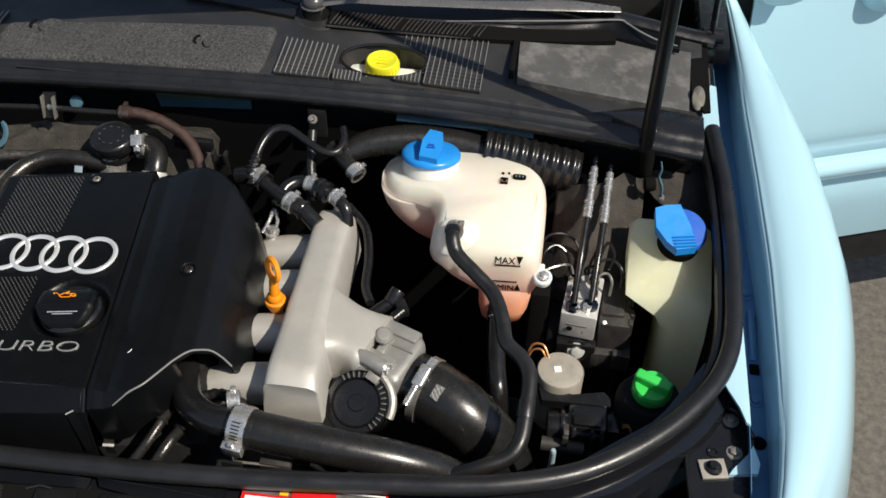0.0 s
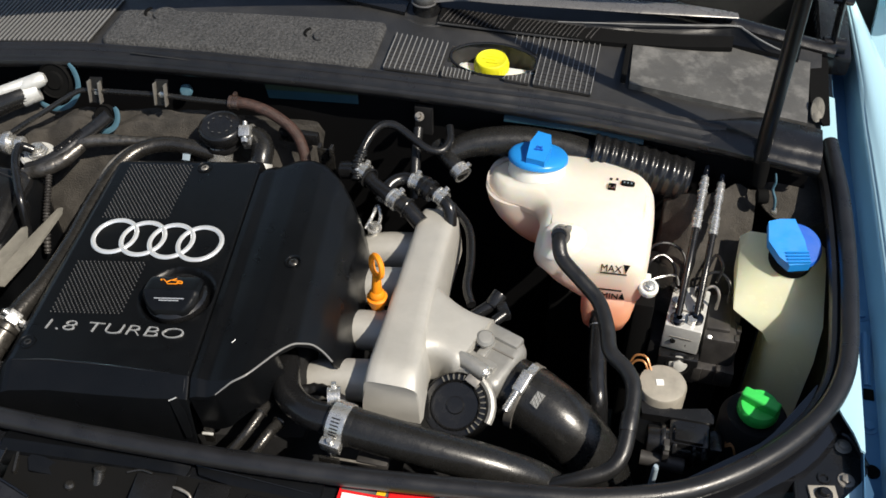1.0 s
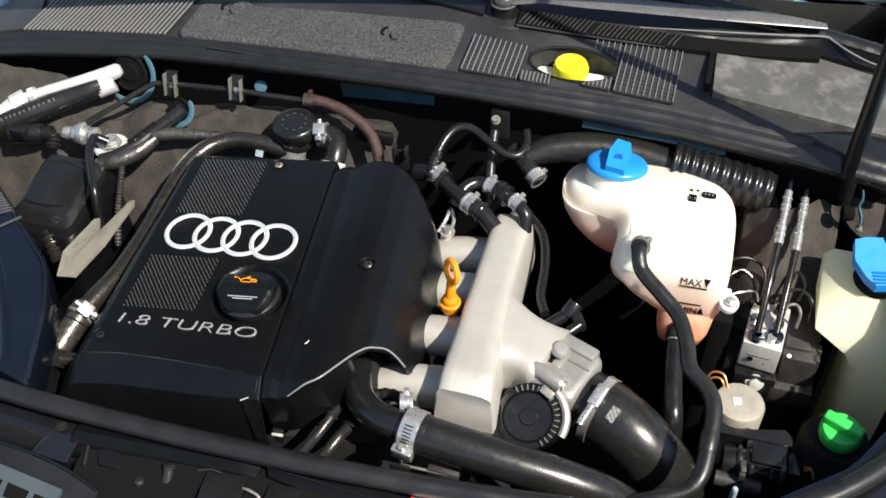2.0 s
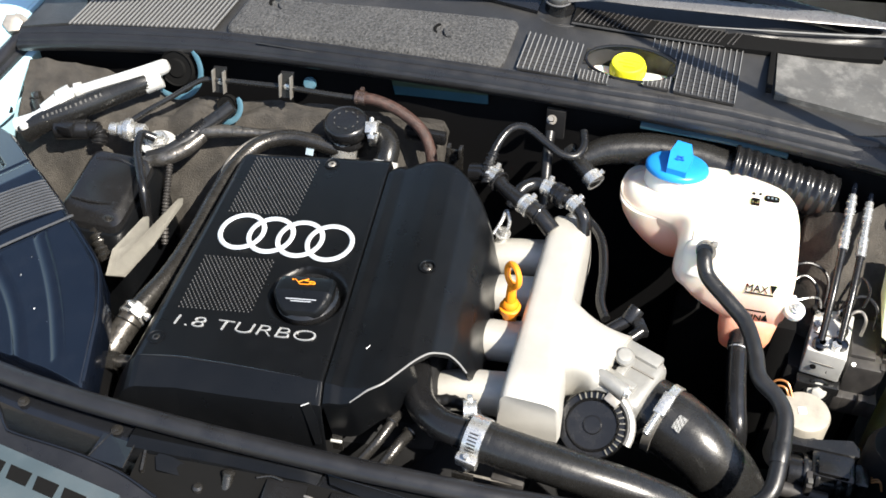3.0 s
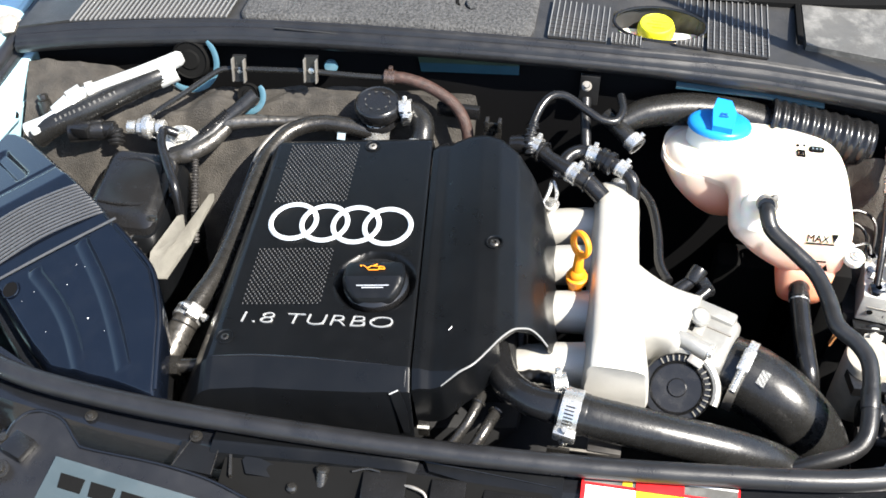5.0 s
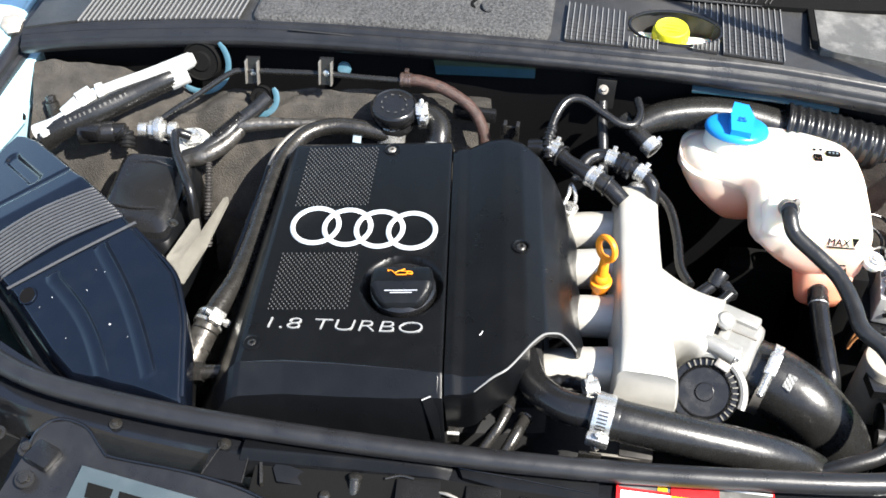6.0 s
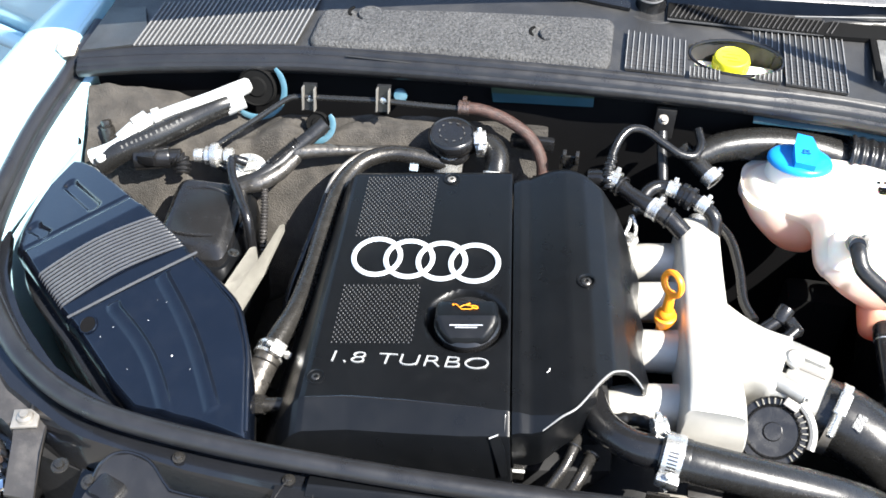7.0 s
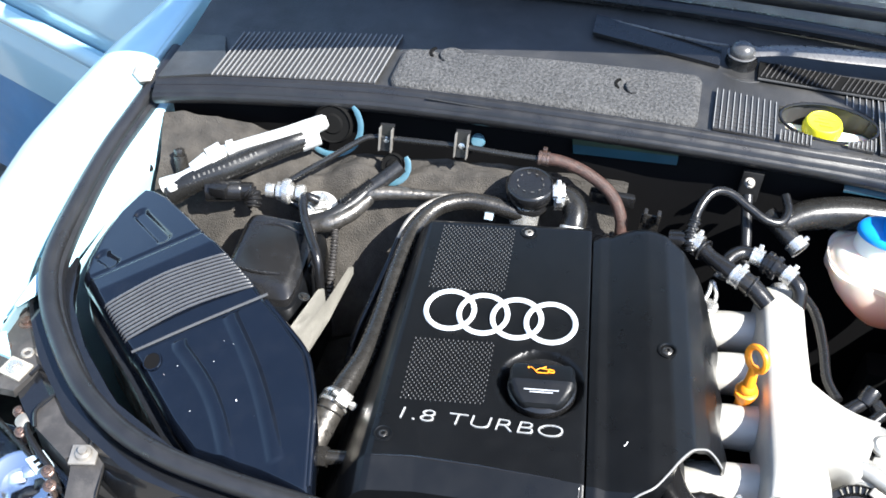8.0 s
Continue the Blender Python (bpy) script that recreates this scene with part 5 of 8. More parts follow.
def cap_grip(u, v):
    """A broad bar with a flat top and a sloping front, narrower at its ends."""
    prof = [(0.0175, -0.004), (0.0155, 0.010), (0.0125, 0.0156), (0.0095, 0.0168), (-0.0045, 0.0190), (-0.0080, 0.0194), (-0.0105, 0.0172), (-0.0215, 0.0110), (-0.0250, 0.0085), (-0.0268, 0.0040), (-0.0272, -0.004)]
    k = v * (len(prof) - 1)
    i = min(int(k), len(prof) - 2)
    py, pz = [prof[i][m] + (prof[i + 1][m] - prof[i][m]) * (k - i) for m in (0, 1)]
    e = 2 * u - 1
    side = max(0, abs(e) - 0.86) / 0.14
    half = min(0.0285 - 0.25 * max(0, py - 0.006), math.sqrt(max(0.0, 0.0302 ** 2 - py * py)))
    return Vector((oc[0] + half * e, oc[1] + py, oc[2] + pz - 0.004 * side * side))


part("grip", eng(sheet(cap_grip, 24, 30, (0, 0, -0.004))), M_COVER, oil, "broad black grip bar", 32)
ic = COVER_Z + 0.0190
oc = (oc[0], oc[1] - 0.0035, oc[2])
OUT = [(-0.0125, 0.0100), (-0.0100, 0.0085), (-0.0055, 0.0030), (0.0050, 0.0030), (0.0062, 0.0075), (-0.0030, 0.0088), (-0.0072, 0.0056)]
can = joined(*[tube([(oc[0] + a0, oc[1] + b0, ic), (oc[0] + a1, oc[1] + b1, ic)], 0.00058, 5, 1) for (a0, b0), (a1, b1) in zip(OUT, OUT[1:])],
             tube([(oc[0] + 0.0062, oc[1] + 0.0078, ic), (oc[0] + 0.0110, oc[1] + 0.0066, ic), (oc[0] + 0.0112, oc[1] + 0.0040, ic), (oc[0] + 0.0060, oc[1] + 0.0045, ic)], 0.0008, 5, 3),
             tube([(oc[0] - 0.001, oc[1] + 0.0088, ic), (oc[0] + 0.0035, oc[1] + 0.0112, ic)], 0.0008, 5, 1),
             lathe([(0, -0.0004), (0.0011, -0.0004), (0.0011, 0.0004), (0, 0.0004)], (oc[0] - 0.0145, oc[1] + 0.0092, ic), seg=10))
can.transform(Matrix.Translation((oc[0], oc[1] + 0.006, 0)) @ Matrix.Diagonal((0.85, 0.85, 1, 1)) @ Matrix.Translation((-oc[0], -oc[1] - 0.006, 0)))
part("oil_can_mark", eng(can), M_ORANGE, oil, "small orange oil can mark")
for w, dy, dz in ((0.030, -0.0120, 0.0148), (0.020, -0.0138, 0.0138)):
    part("text_bar", eng(box((oc[0], oc[1] + dy, COVER_Z + dz), (w, 0.0010, 0.0008), 0, Matrix.Rotation(radians(30), 4, "X"))), M_TEXT, oil)

# intake manifold: plenum, arm to the throttle and four runners
man = thing("intake_manifold", (0.15, 0.65, 0.84), "pale cast aluminium intake manifold beside the engine cover", "manifold")


def plenum(u, v):
    """Long tapering box, its section a rounded trapezium."""
    y = 0.5235 + 0.274 * v
    xl = 0.128 - 0.010 * v
    xr = 0.1755 - 0.018 * v - 0.004 * math.sin(math.pi * v)
    zt = 0.9225 - 0.033 * v - 0.011 * max(0, (0.10 - v) / 0.10) ** 2
    sec = [(-0.004, -0.060), (-0.003, -0.030), (-0.001, -0.010), (0.001, -0.003), (0.005, 0.0), (0.5, 0.0008), (0.995, 0.0), (1.001, -0.003), (1.004, -0.008), (1.008, -0.030), (1.01, -0.060)]
    k = u * (len(sec) - 1)
    i = min(int(k), len(sec) - 2)
    fx, dz = [sec[i][m] + (sec[i + 1][m] - sec[i][m]) * (k - i) for m in (0, 1)]
    dz *= 0.70 + 0.30 * min(1, v * 3)
    if fx <= 0.01:
        x = xl + fx
    elif fx >= 0.99:
        x = xr + (fx - 1.0)
    else:
        x = xl + (xr - xl) * fx
    return Vector((x, y, zt + dz))


pl = bmesh.new()
NV = 30
rows = []
for j in range(NV + 1):
    v = (j / NV) ** 1.6
    rows.append([pl.verts.new(plenum(i / 20, v)) for i in range(21)])
for j in range(NV):
    for i in range(20):
        pl.faces.new((rows[j][i], rows[j][i + 1], rows[j + 1][i + 1], rows[j + 1][i]))
    pl.faces.new((rows[j][20], rows[j][0], rows[j + 1][0], rows[j + 1][20]))
pl.faces.new(rows[0])
pl.faces.new(rows[-1])
for v in rows[0]:
    dz = v.co.z - 0.9225
    v.co.y -= 0.008 * min(1, -dz / 0.04) - 0.004
for e_row in (rows[0], rows[-1]):
    for v in e_row:
        v.co.z -= 0.003
        v.co.x += (0.152 - v.co.x) * 0.06
part("plenum", bevelled(pl, 0.003, 3, 50), M_CAST, man, "pale cast plenum box", 45)


def arm(u, v):
    """Arm from the plenum to the throttle: a flat-topped web that narrows as it goes."""
    k = u ** 0.8
    back = 0.700 - 0.048 * k - 0.012 * math.sin(math.pi * u)
    front = 0.556 + 0.020 * k + 0.016 * math.sin(math.pi * min(1, u * 1.1))
    mid_y, half = (back + front) / 2, (back - front) / 2
    x = 0.150 + 0.072 * u
    t = 2 * math.pi * v
    cs, sn = math.cos(t), math.sin(t)
    h = 0.036
    y = mid_y + half * math.copysign(abs(cs) ** 0.4, cs)
    zt = 0.9225 - 0.033 * (y - 0.5235) / 0.274 - 0.0030 - 0.011 * u
    return Vector((x + 0.30 * (y - 0.62) * u, y, zt - h + h * math.copysign(abs(sn) ** 0.45, sn)))


ab = bmesh.new()
ring_rows = [[ab.verts.new(arm(i / 14, j / 48)) for j in range(48)] for i in range(15)]
for p, q in zip(ring_rows, ring_rows[1:]):
    for j in range(48):
        ab.faces.new((p[j], p[(j + 1) % 48], q[(j + 1) % 48], q[j]))
ab.faces.new(ring_rows[0])
ab.faces.new(ring_rows[-1])
part("throttle_arm", ab, M_CAST, man, "cast arm towards the throttle", 50)
for y, up in ((0.762, 0.002), (0.698, 0.009), (0.628, 0.015), (0.558, 0.019)):
    part("runner", tube([(0.036, y - 0.012, 0.830 + up), (0.076, y - 0.004, 0.844 + up), (0.118, y, 0.848 + up), (0.150, y + 0.004, 0.848 + up)], [0.019, 0.0205, 0.022, 0.024], 20, 6), M_CAST, man, "cast intake runner", 50)
part("flange", box((0.052, 0.66, 0.835), (0.012, 0.27, 0.045), 0.003, Matrix.Rotation(radians(5), 4, "Z")), M_CAST, man)
part("rear_plug", rod((0.137, 0.79, 0.868), (0.142, 0.815, 0.868), 0.012, seg=20, bevel=0.002), M_STEEL, man)

dip = thing("dipstick", (0.108, 0.645, 0.87), "orange oil dipstick with a looped handle", "dipstick")
part("loop", torus((0.107, 0.651, 0.935), 0.0115, 0.0032, (-0.7, -0.62, 0.15), 32, 8), M_ORANGE, dip)
part("stem", joined(rod((0.107, 0.649, 0.925), (0.107, 0.646, 0.902), 0.0045, 0.0058, 14), lathe([(0, 0), (0.0080, 0), (0.0088, 0.002), (0.0084, 0.005), (0.006, 0.008), (0, 0.008)], (0.107, 0.646, 0.896), seg=24)), M_ORANGE, dip)
part("tube_funnel", lathe([(0, -0.06), (0.006, -0.06), (0.007, -0.014), (0.0105, -0.006), (0.0110, 0.0), (0.0095, 0.001), (0, 0.001)], (0.107, 0.646, 0.895), (0, 0, 1), 24), M_ORANGE, dip, "orange funnel of the guide tube")

# throttle body with its motor housing
thr = thing("throttle_body", (0.242, 0.602, 0.81), "cast aluminium throttle body with a black motor cap", "throttle")
T_AX = Vector((0.935, -0.35, -0.06)).normalized()
T_C = Vector((0.243, 0.603, 0.846))
part("bore", joined(rod(T_C - T_AX * 0.022, T_C + T_AX * 0.012, 0.036, 0.035, 36, 0.002), rod(T_C + T_AX * 0.010, T_C + T_AX * 0.036, 0.031, seg=36)), M_THROTTLE, thr)
part("flange", rod(T_C - T_AX * 0.0228, T_C - T_AX * 0.013, 0.0395, seg=40, bevel=0.002), M_THROTTLE, thr)
p = Vector((0.240, 0.634, 0.874))
part("boss", rod(p - T_AX * 0.028, p + T_AX * 0.024, 0.0082, seg=18, bevel=0.001), M_THROTTLE, thr)
bolt("bolt", p + T_AX * 0.024, T_AX, 0.0046, thr, M_STEEL)
part("body", box((0.236, 0.606, 0.856), (0.052, 0.066, 0.052), 0.010, Matrix.Rotation(radians(-20.5), 4, "Z"), 3), M_THROTTLE, thr, "square cast throttle body")
part("panel_edge", box((0.243, 0.612, 0.8825), (0.034, 0.0022, 0.002), 0.0006, Matrix.Rotation(radians(-20.5), 4, "Z")), M_ZINC, thr)
part("top_rib", box((0.240, 0.634, 0.880), (0.050, 0.016, 0.012), 0.004, Matrix.Rotation(radians(-22), 4, "Z")), M_THROTTLE, thr)
MO = Vector((0.2115, 0.5475, 0.868))
M_AX = Vector((-0.05, -0.55, 0.83)).normalized()
mot = part("motor_housing", rod(MO - M_AX * 0.05, MO - M_AX * 0.004, 0.031, seg=40, bevel=0.002), M_BLACK, thr, "round black motor housing")
part("motor_lid", lathe([(0, 0.0), (0.008, 0.0), (0.009, -0.002), (0.0225, -0.0015), (0.0240, 0.001), (0.0255, -0.001), (0.0305, -0.001), (0.0315, 0.001), (0.0325, -0.002), (0.0325, -0.008), (0, -0.008)], MO, M_AX, 44), M_BLACK, mot)
for k in range(17):
    a = radians(-52 + 11 * k)
    d = turn_to(M_AX) @ Vector((math.cos(a), math.sin(a), 0))
    part("rib", box(MO + d * 0.0280 + M_AX * 0.0006, (0.0055, 0.0014, 0.003), 0.0003, turn_to(M_AX) @ Matrix.Rotation(a, 4, "Z")), M_SHIELD, mot, "grey rib of the ring")
part("rim", tube([MO - M_AX * 0.004 + turn_to(M_AX) @ Vector((0.0362 * math.cos(a), 0.0362 * math.sin(a), 0)) for a in (radians(-20 + 10 * k) for k in range(13))], 0.0042, 8, 3), M_THROTTLE, mot, "grey cast rim")
part("lid_clip", box(MO + turn_to(M_AX) @ Vector((0.014, 0.026, 0.003)), (0.014, 0.008, 0.005), 0.001, turn_to(M_AX) @ Matrix.Rotation(-0.5, 4, "Z")), M_ZINC, mot, "grey lid clip")
part("side_boss", rod((0.2065, 0.589, 0.893), (0.236, 0.5755, 0.891), 0.0078, seg=18, bevel=0.001), M_THROTTLE, thr)
bolt("bolt", (0.236, 0.5755, 0.891), T_AX, 0.0046, thr, M_STEEL)
part("web", box((0.228, 0.594, 0.880), (0.034, 0.010, 0.016), 0.003, Matrix.Rotation(radians(-24), 4, "Z")), M_THROTTLE, thr)
part("gasket", rod(T_C - T_AX * 0.0255, T_C - T_AX * 0.0228, 0.0400, seg=40), M_INK_SHADE, thr, "thin dark gasket")
part("stud", lathe([(0, 0), (0.009, 0), (0.0095, 0.004), (0.007, 0.007), (0, 0.0075)], (0.2275, 0.6155, 0.892), (0.1, -0.2, 1)), M_THROTTLE, thr)
part("plug", joined(rod((0.222, 0.683, 0.868), (0.230, 0.695, 0.878), 0.0085, seg=18, bevel=0.002), box((0.236, 0.676, 0.870), (0.012, 0.020, 0.010), 0.002, Matrix.Rotation(0.5, 4, "Z")), rod((0.229, 0.662, 0.868), (0.238, 0.672, 0.871), 0.006, seg=14), rod((0.205, 0.672, 0.86), (0.224, 0.686, 0.869), 0.007, seg=14)), M_BLACK, thr, "black sensor plug")

# intake hose from the throttle, bending down
C0 = T_C + T_AX * 0.034
hose = thing("intake_hose", (0.36, 0.58, 0.70), "fat glossy black rubber intake hose bending downwards", "hose")
part("hose", tube([C0 - T_AX * 0.016, C0 + T_AX * 0.012, (0.318, 0.573, 0.832), (0.349, 0.563, 0.800), (0.366, 0.562, 0.752), (0.372, 0.570, 0.69), (0.374, 0.58, 0.62)], [0.0345, 0.0345, 0.0335, 0.033, 0.032, 0.031, 0.030], 28, 10), M_HOSE, hose)
# sleeve is an addition, put where the hose reflects brownish light
part("lower_sleeve", tube([(0.3665, 0.562, 0.748), (0.3715, 0.568, 0.705), (0.374, 0.578, 0.64)], [0.0335, 0.0340, 0.0330], 28, 6), M_HOSE, hose, "lower sleeve added for a brown reflection on the hose")
PATCH = [Vector(p) + Vector((0.0125, -0.0045, -0.0015)) for p in ((0.2700, 0.5690, 0.8722), (0.2760, 0.5795, 0.8792), (0.2835, 0.5755, 0.8790), (0.2772, 0.5640, 0.8710))]
part("printed_patch", prism(PATCH, (0.002, 0.006, -0.008), 0), M_CHECK, hose, "fine chequered print")
big = thing("hose_clamp", C0, "broad steel clamp with a long worm screw on the intake hose", "clamp", "clamps on the intake pipes")
part("band", lathe([(0.0345, -0.0045), (0.0362, -0.0045), (0.0358, 0), (0.0362, 0.0045), (0.0345, 0.0045)], C0, T_AX, 48), M_ZINC, big)
b_up = Vector((0.0, -0.33, 0.94))
b_up = (b_up - T_AX * T_AX.dot(b_up)).normalized()
b_side = T_AX.cross(b_up)
b_rot = Matrix((b_side, T_AX, b_up)).transposed().to_4x4()
b_at = C0 + b_up * 0.0405
part("housing", box(b_at, (0.024, 0.0115, 0.0085), 0.0022, b_rot, 3), M_STEEL, big, "bright pressed housing")
part("screw", joined(rod(b_at, b_at + b_side * 0.034, 0.0034, seg=14), *[torus(b_at + b_side * (0.014 + 0.0024 * k), 0.0036, 0.0008, b_side, 14, 6) for k in range(8)]), M_STEEL, big, "threaded worm screw")
part("tail", box(C0 + (b_up * 0.9 - b_side * 0.44).normalized() * 0.0375, (0.020, 0.0085, 0.0016), 0.0005, b_rot @ Matrix.Rotation(-0.45, 4, "Y")), M_STEEL, big, "bright loose end of the band")

# charge pipe along the front and its elbow
elbow = thing("breather_elbow", (0.07, 0.50, 0.87), "black moulded rubber elbow from under the cover", "hose")
part("elbow", tube([(0.034, 0.595, 0.852), (0.037, 0.568, 0.872), (0.042, 0.542, 0.886), (0.056, 0.509, 0.892), (0.083, 0.489, 0.896), (0.117, 0.485, 0.897)], [0.015, 0.0148, 0.0145, 0.0143, 0.0145, 0.0155], 20, 8), M_BLACK, elbow)
charge = thing("charge_hose", (0.22, 0.485, 0.85), "grey-black fabric-reinforced charge hose across the front", "hose")
part("hose", tube([(0.112, 0.484, 0.897), (0.135, 0.481, 0.8965), (0.200, 0.480, 0.888), (0.262, 0.484, 0.873), (0.305, 0.491, 0.850), (0.330, 0.498, 0.815), (0.338, 0.505, 0.76)], [0.0165, 0.0185, 0.0185, 0.0185, 0.018, 0.0175, 0.017], 28, 12), M_HOSE, charge)
part("cuff", rod((0.106, 0.4852, 0.8972), (0.131, 0.4815, 0.8965), 0.0188, 0.0192, 28, 0.001), M_HOSE, charge, "moulded end cuff")
part("end_sleeve", tube([(0.322, 0.496, 0.830), (0.333, 0.499, 0.800), (0.338, 0.504, 0.765)], 0.0188, 20, 6), M_GLOSS, charge, "glossy end sleeve")
hose_clamp((0.117, 0.4835, 0.897), (1, -0.15, -0.02), 0.0192, "clamps on the intake pipes", 0.017, (0.1, -0.9, -0.15))
spring_clip((0.104, 0.505, 0.905), (1, 0.3, 0), 0.009)
small = thing("vacuum_hose", (0.07, 0.52, 0.89), "thin black vacuum hose with clips", "hose", "small hoses")
part("hose", tube([(0.050, 0.505, 0.872), (0.066, 0.523, 0.880), (0.086, 0.524, 0.886), (0.106, 0.511, 0.895), (0.112, 0.498, 0.900)], 0.006, 12, 8, 22, 0.0006), M_RUBBER, small)
for pts, r, m in (([(0.004, 0.440, 0.852), (0.018, 0.456, 0.866), (0.028, 0.472, 0.876), (0.034, 0.490, 0.880), (0.036, 0.506, 0.876)], 0.0048, M_PIPE),
                  ([(0.028, 0.444, 0.850), (0.038, 0.458, 0.864), (0.045, 0.474, 0.870), (0.050, 0.490, 0.868)], 0.0056, M_PIPE)):
    hp = thing("heater_pipe", pts[2], "dull metal coolant pipe stub below the cover", "pipe", "pipe stubs")
    part("pipe", tube(pts, r, 12, 6), m, hp)
    part("collar", torus(pts[3], r + 0.0006, 0.0014, Vector(pts[3]) - Vector(pts[2]), 20, 6), M_PIPE, hp)
stp = thing("bracket_strip", (0.125, 0.464, 0.86), "thin bright metal strip below the charge hose", "bracket")
part("strip", box((0.130, 0.4635, 0.868), (0.050, 0.0025, 0.0016), 0.0005, Matrix.Rotation(0.03, 4, "Z")), M_ZINC, stp)
part("tongue", box((0.150, 0.470, 0.866), (0.030, 0.014, 0.010), 0.002), M_WORN, stp, "grey plastic tongue")
part("foot", box((0.110, 0.460, 0.862), (0.020, 0.003, 0.020), 0.0006), M_PIPE, stp)
tab = thing("bracket_tab", (-0.012, 0.464, 0.862), "small bright bracket tab below the cover", "bracket")
part("tab", box((-0.012, 0.463, 0.868), (0.011, 0.0028, 0.002), 0.0006, Matrix.Rotation(0.1, 4, "Z")), M_ALU, tab)
part("foot", box((-0.012, 0.466, 0.862), (0.010, 0.003, 0.020), 0.0006), M_PIPE, tab)

# hidden depth of the bay: alternator, radiator fan shroud and hoses in the dark
deep = thing("fan_shroud", (0.0, 0.46, 0.40), "black radiator fan shroud in the dark of the bay", "shroud")
part("shroud", box((0.0, 0.445, 0.62), (0.86, 0.03, 0.42), 0.01), M_DARK, deep)
alt = thing("alternator", (0.06, 0.50, 0.70), "dusty alternator low beside the engine", "alternator")
part("case", lathe([(0, -0.06), (0.05, -0.06), (0.062, -0.04), (0.062, 0.04), (0.05, 0.06), (0, 0.06)], (0.10, 0.53, 0.78), (0, 1, 0), 32), M_DARK, alt)
part("arm", box((0.06, 0.50, 0.56), (0.05, 0.05, 0.36), 0.01), M_DARK, alt)


# ---- coolant tank ----
def loft(sections, seg=40, power=0.38):
    """A closed skin over rounded-box sections: (x, y, z, half width, half depth, tilt of the section)."""
    bm = bmesh.new()
    rows = []
    for x, y, z, a, d, tilt in sections:
        row = []
        for j in range(seg):
            t = 2 * math.pi * j / seg
            cs, sn = math.cos(t), math.sin(t)
            px = a * math.copysign(abs(cs) ** power, cs)
            py = d * math.copysign(abs(sn) ** power, sn)
            row.append(bm.verts.new((x + px, y + py, z + tilt * py)))
        rows.append(row)
    for p, q in zip(rows, rows[1:]):
        for j in range(seg):
            bm.faces.new((p[j], p[(j + 1) % seg], q[(j + 1) % seg], q[j]))
    bm.faces.new(rows[0])
    bm.faces.new(rows[-1])
    return bm


tank = thing("coolant_tank", (0.31, 0.80, 0.80), "milky white coolant tank with pink coolant and a blue cap", "coolant tank")
PLAN = [(0.262, 0.735), (0.285, 0.7265), (0.330, 0.7255), (0.362, 0.7275), (0.3755, 0.737), (0.379, 0.760), (0.3795, 0.800), (0.3785, 0.840), (0.374, 0.868), (0.360, 0.888), (0.335, 0.900), (0.300, 0.909), (0.262, 0.908),
        (0.225, 0.902), (0.196, 0.886), (0.1835, 0.864), (0.188, 0.840), (0.205, 0.822), (0.230, 0.814), (0.249, 0.806), (0.256, 0.792), (0.2555, 0.765), (0.2565, 0.747)]


def tank_floor(x, y):
    """The underside rises towards the front left and under the filler."""
    return lerp_table([(0.18, 0.889), (0.245, 0.889), (0.262, 0.886), (0.285, 0.872), (0.318, 0.853), (0.40, 0.850)], x)


def tank_skin():
    ring = [Vector((p.x, p.y, 0)) for p in smooth_path([(x, y, 0) for x, y in PLAN + PLAN[:1]], 5)[:-1]]
    n = len(ring)
    inward = []
    for i in range(n):
        d = (ring[(i + 1) % n] - ring[i - 1]).normalized()
        inward.append(Vector((-d.y, d.x, 0)))
    bm = bmesh.new()
    rows = []
    for inset, z in ((0.020, -0.006), (0.009, -0.0045), (0.003, 0.001), (0.0, 0.009), (-0.0005, 0.60), (0.0, 0.897), (0.0012, 0.905), (0.0040, 0.912), (0.0085, 0.9175), (0.0125, 0.9200)):
        row = []
        for p, w in zip(ring, inward):
            q = p + w * inset
            lo = tank_floor(p.x, p.y)
            zz = lo + z if z < 0.1 else (lo + 0.892) / 2 if z == 0.60 else z
            if z > 0.88:
                zz -= 0.02 * max(0, 0.25 - q.x) / 0.06 * 0.5 + 0.010 * max(0, (q.y - 0.82) / 0.08)
            row.append(bm.verts.new((q.x, q.y, zz)))
        rows.append(row)
    for a, b in zip(rows, rows[1:]):
        for j in range(n):
            bm.faces.new((a[j], a[(j + 1) % n], b[(j + 1) % n], b[j]))
    bm.faces.new(rows[0])
    bm.faces.new(rows[-1])
    return bm


part("body", tank_skin(), M_FILLED, tank, angle=75)
part("spout_boss", loft([(0.287, 0.750, 0.905, 0.026, 0.022, 0), (0.287, 0.751, 0.921, 0.023, 0.019, 0), (0.287, 0.751, 0.928, 0.018, 0.014, 0), (0.287, 0.752, 0.9305, 0.010, 0.008, 0)], 30, 0.7), M_TANK, tank, angle=75)
part("filler_lobe", loft([(0.257, 0.846, 0.826, 0.008, 0.008, 0), (0.256, 0.846, 0.8275, 0.015, 0.016, 0), (0.2545, 0.847, 0.832, 0.0215, 0.0230, 0), (0.2505, 0.849, 0.841, 0.0290, 0.0300, 0), (0.2455, 0.852, 0.853, 0.0368, 0.0370, 0), (0.2402, 0.855, 0.866, 0.0437, 0.0425, 0), (0.2358, 0.858, 0.880, 0.0486, 0.0453, 0), (0.2335, 0.860, 0.895, 0.0502, 0.0462, 0)], 52, 0.74), M_FILLED, tank, "round filler end with pink coolant showing through", 75)
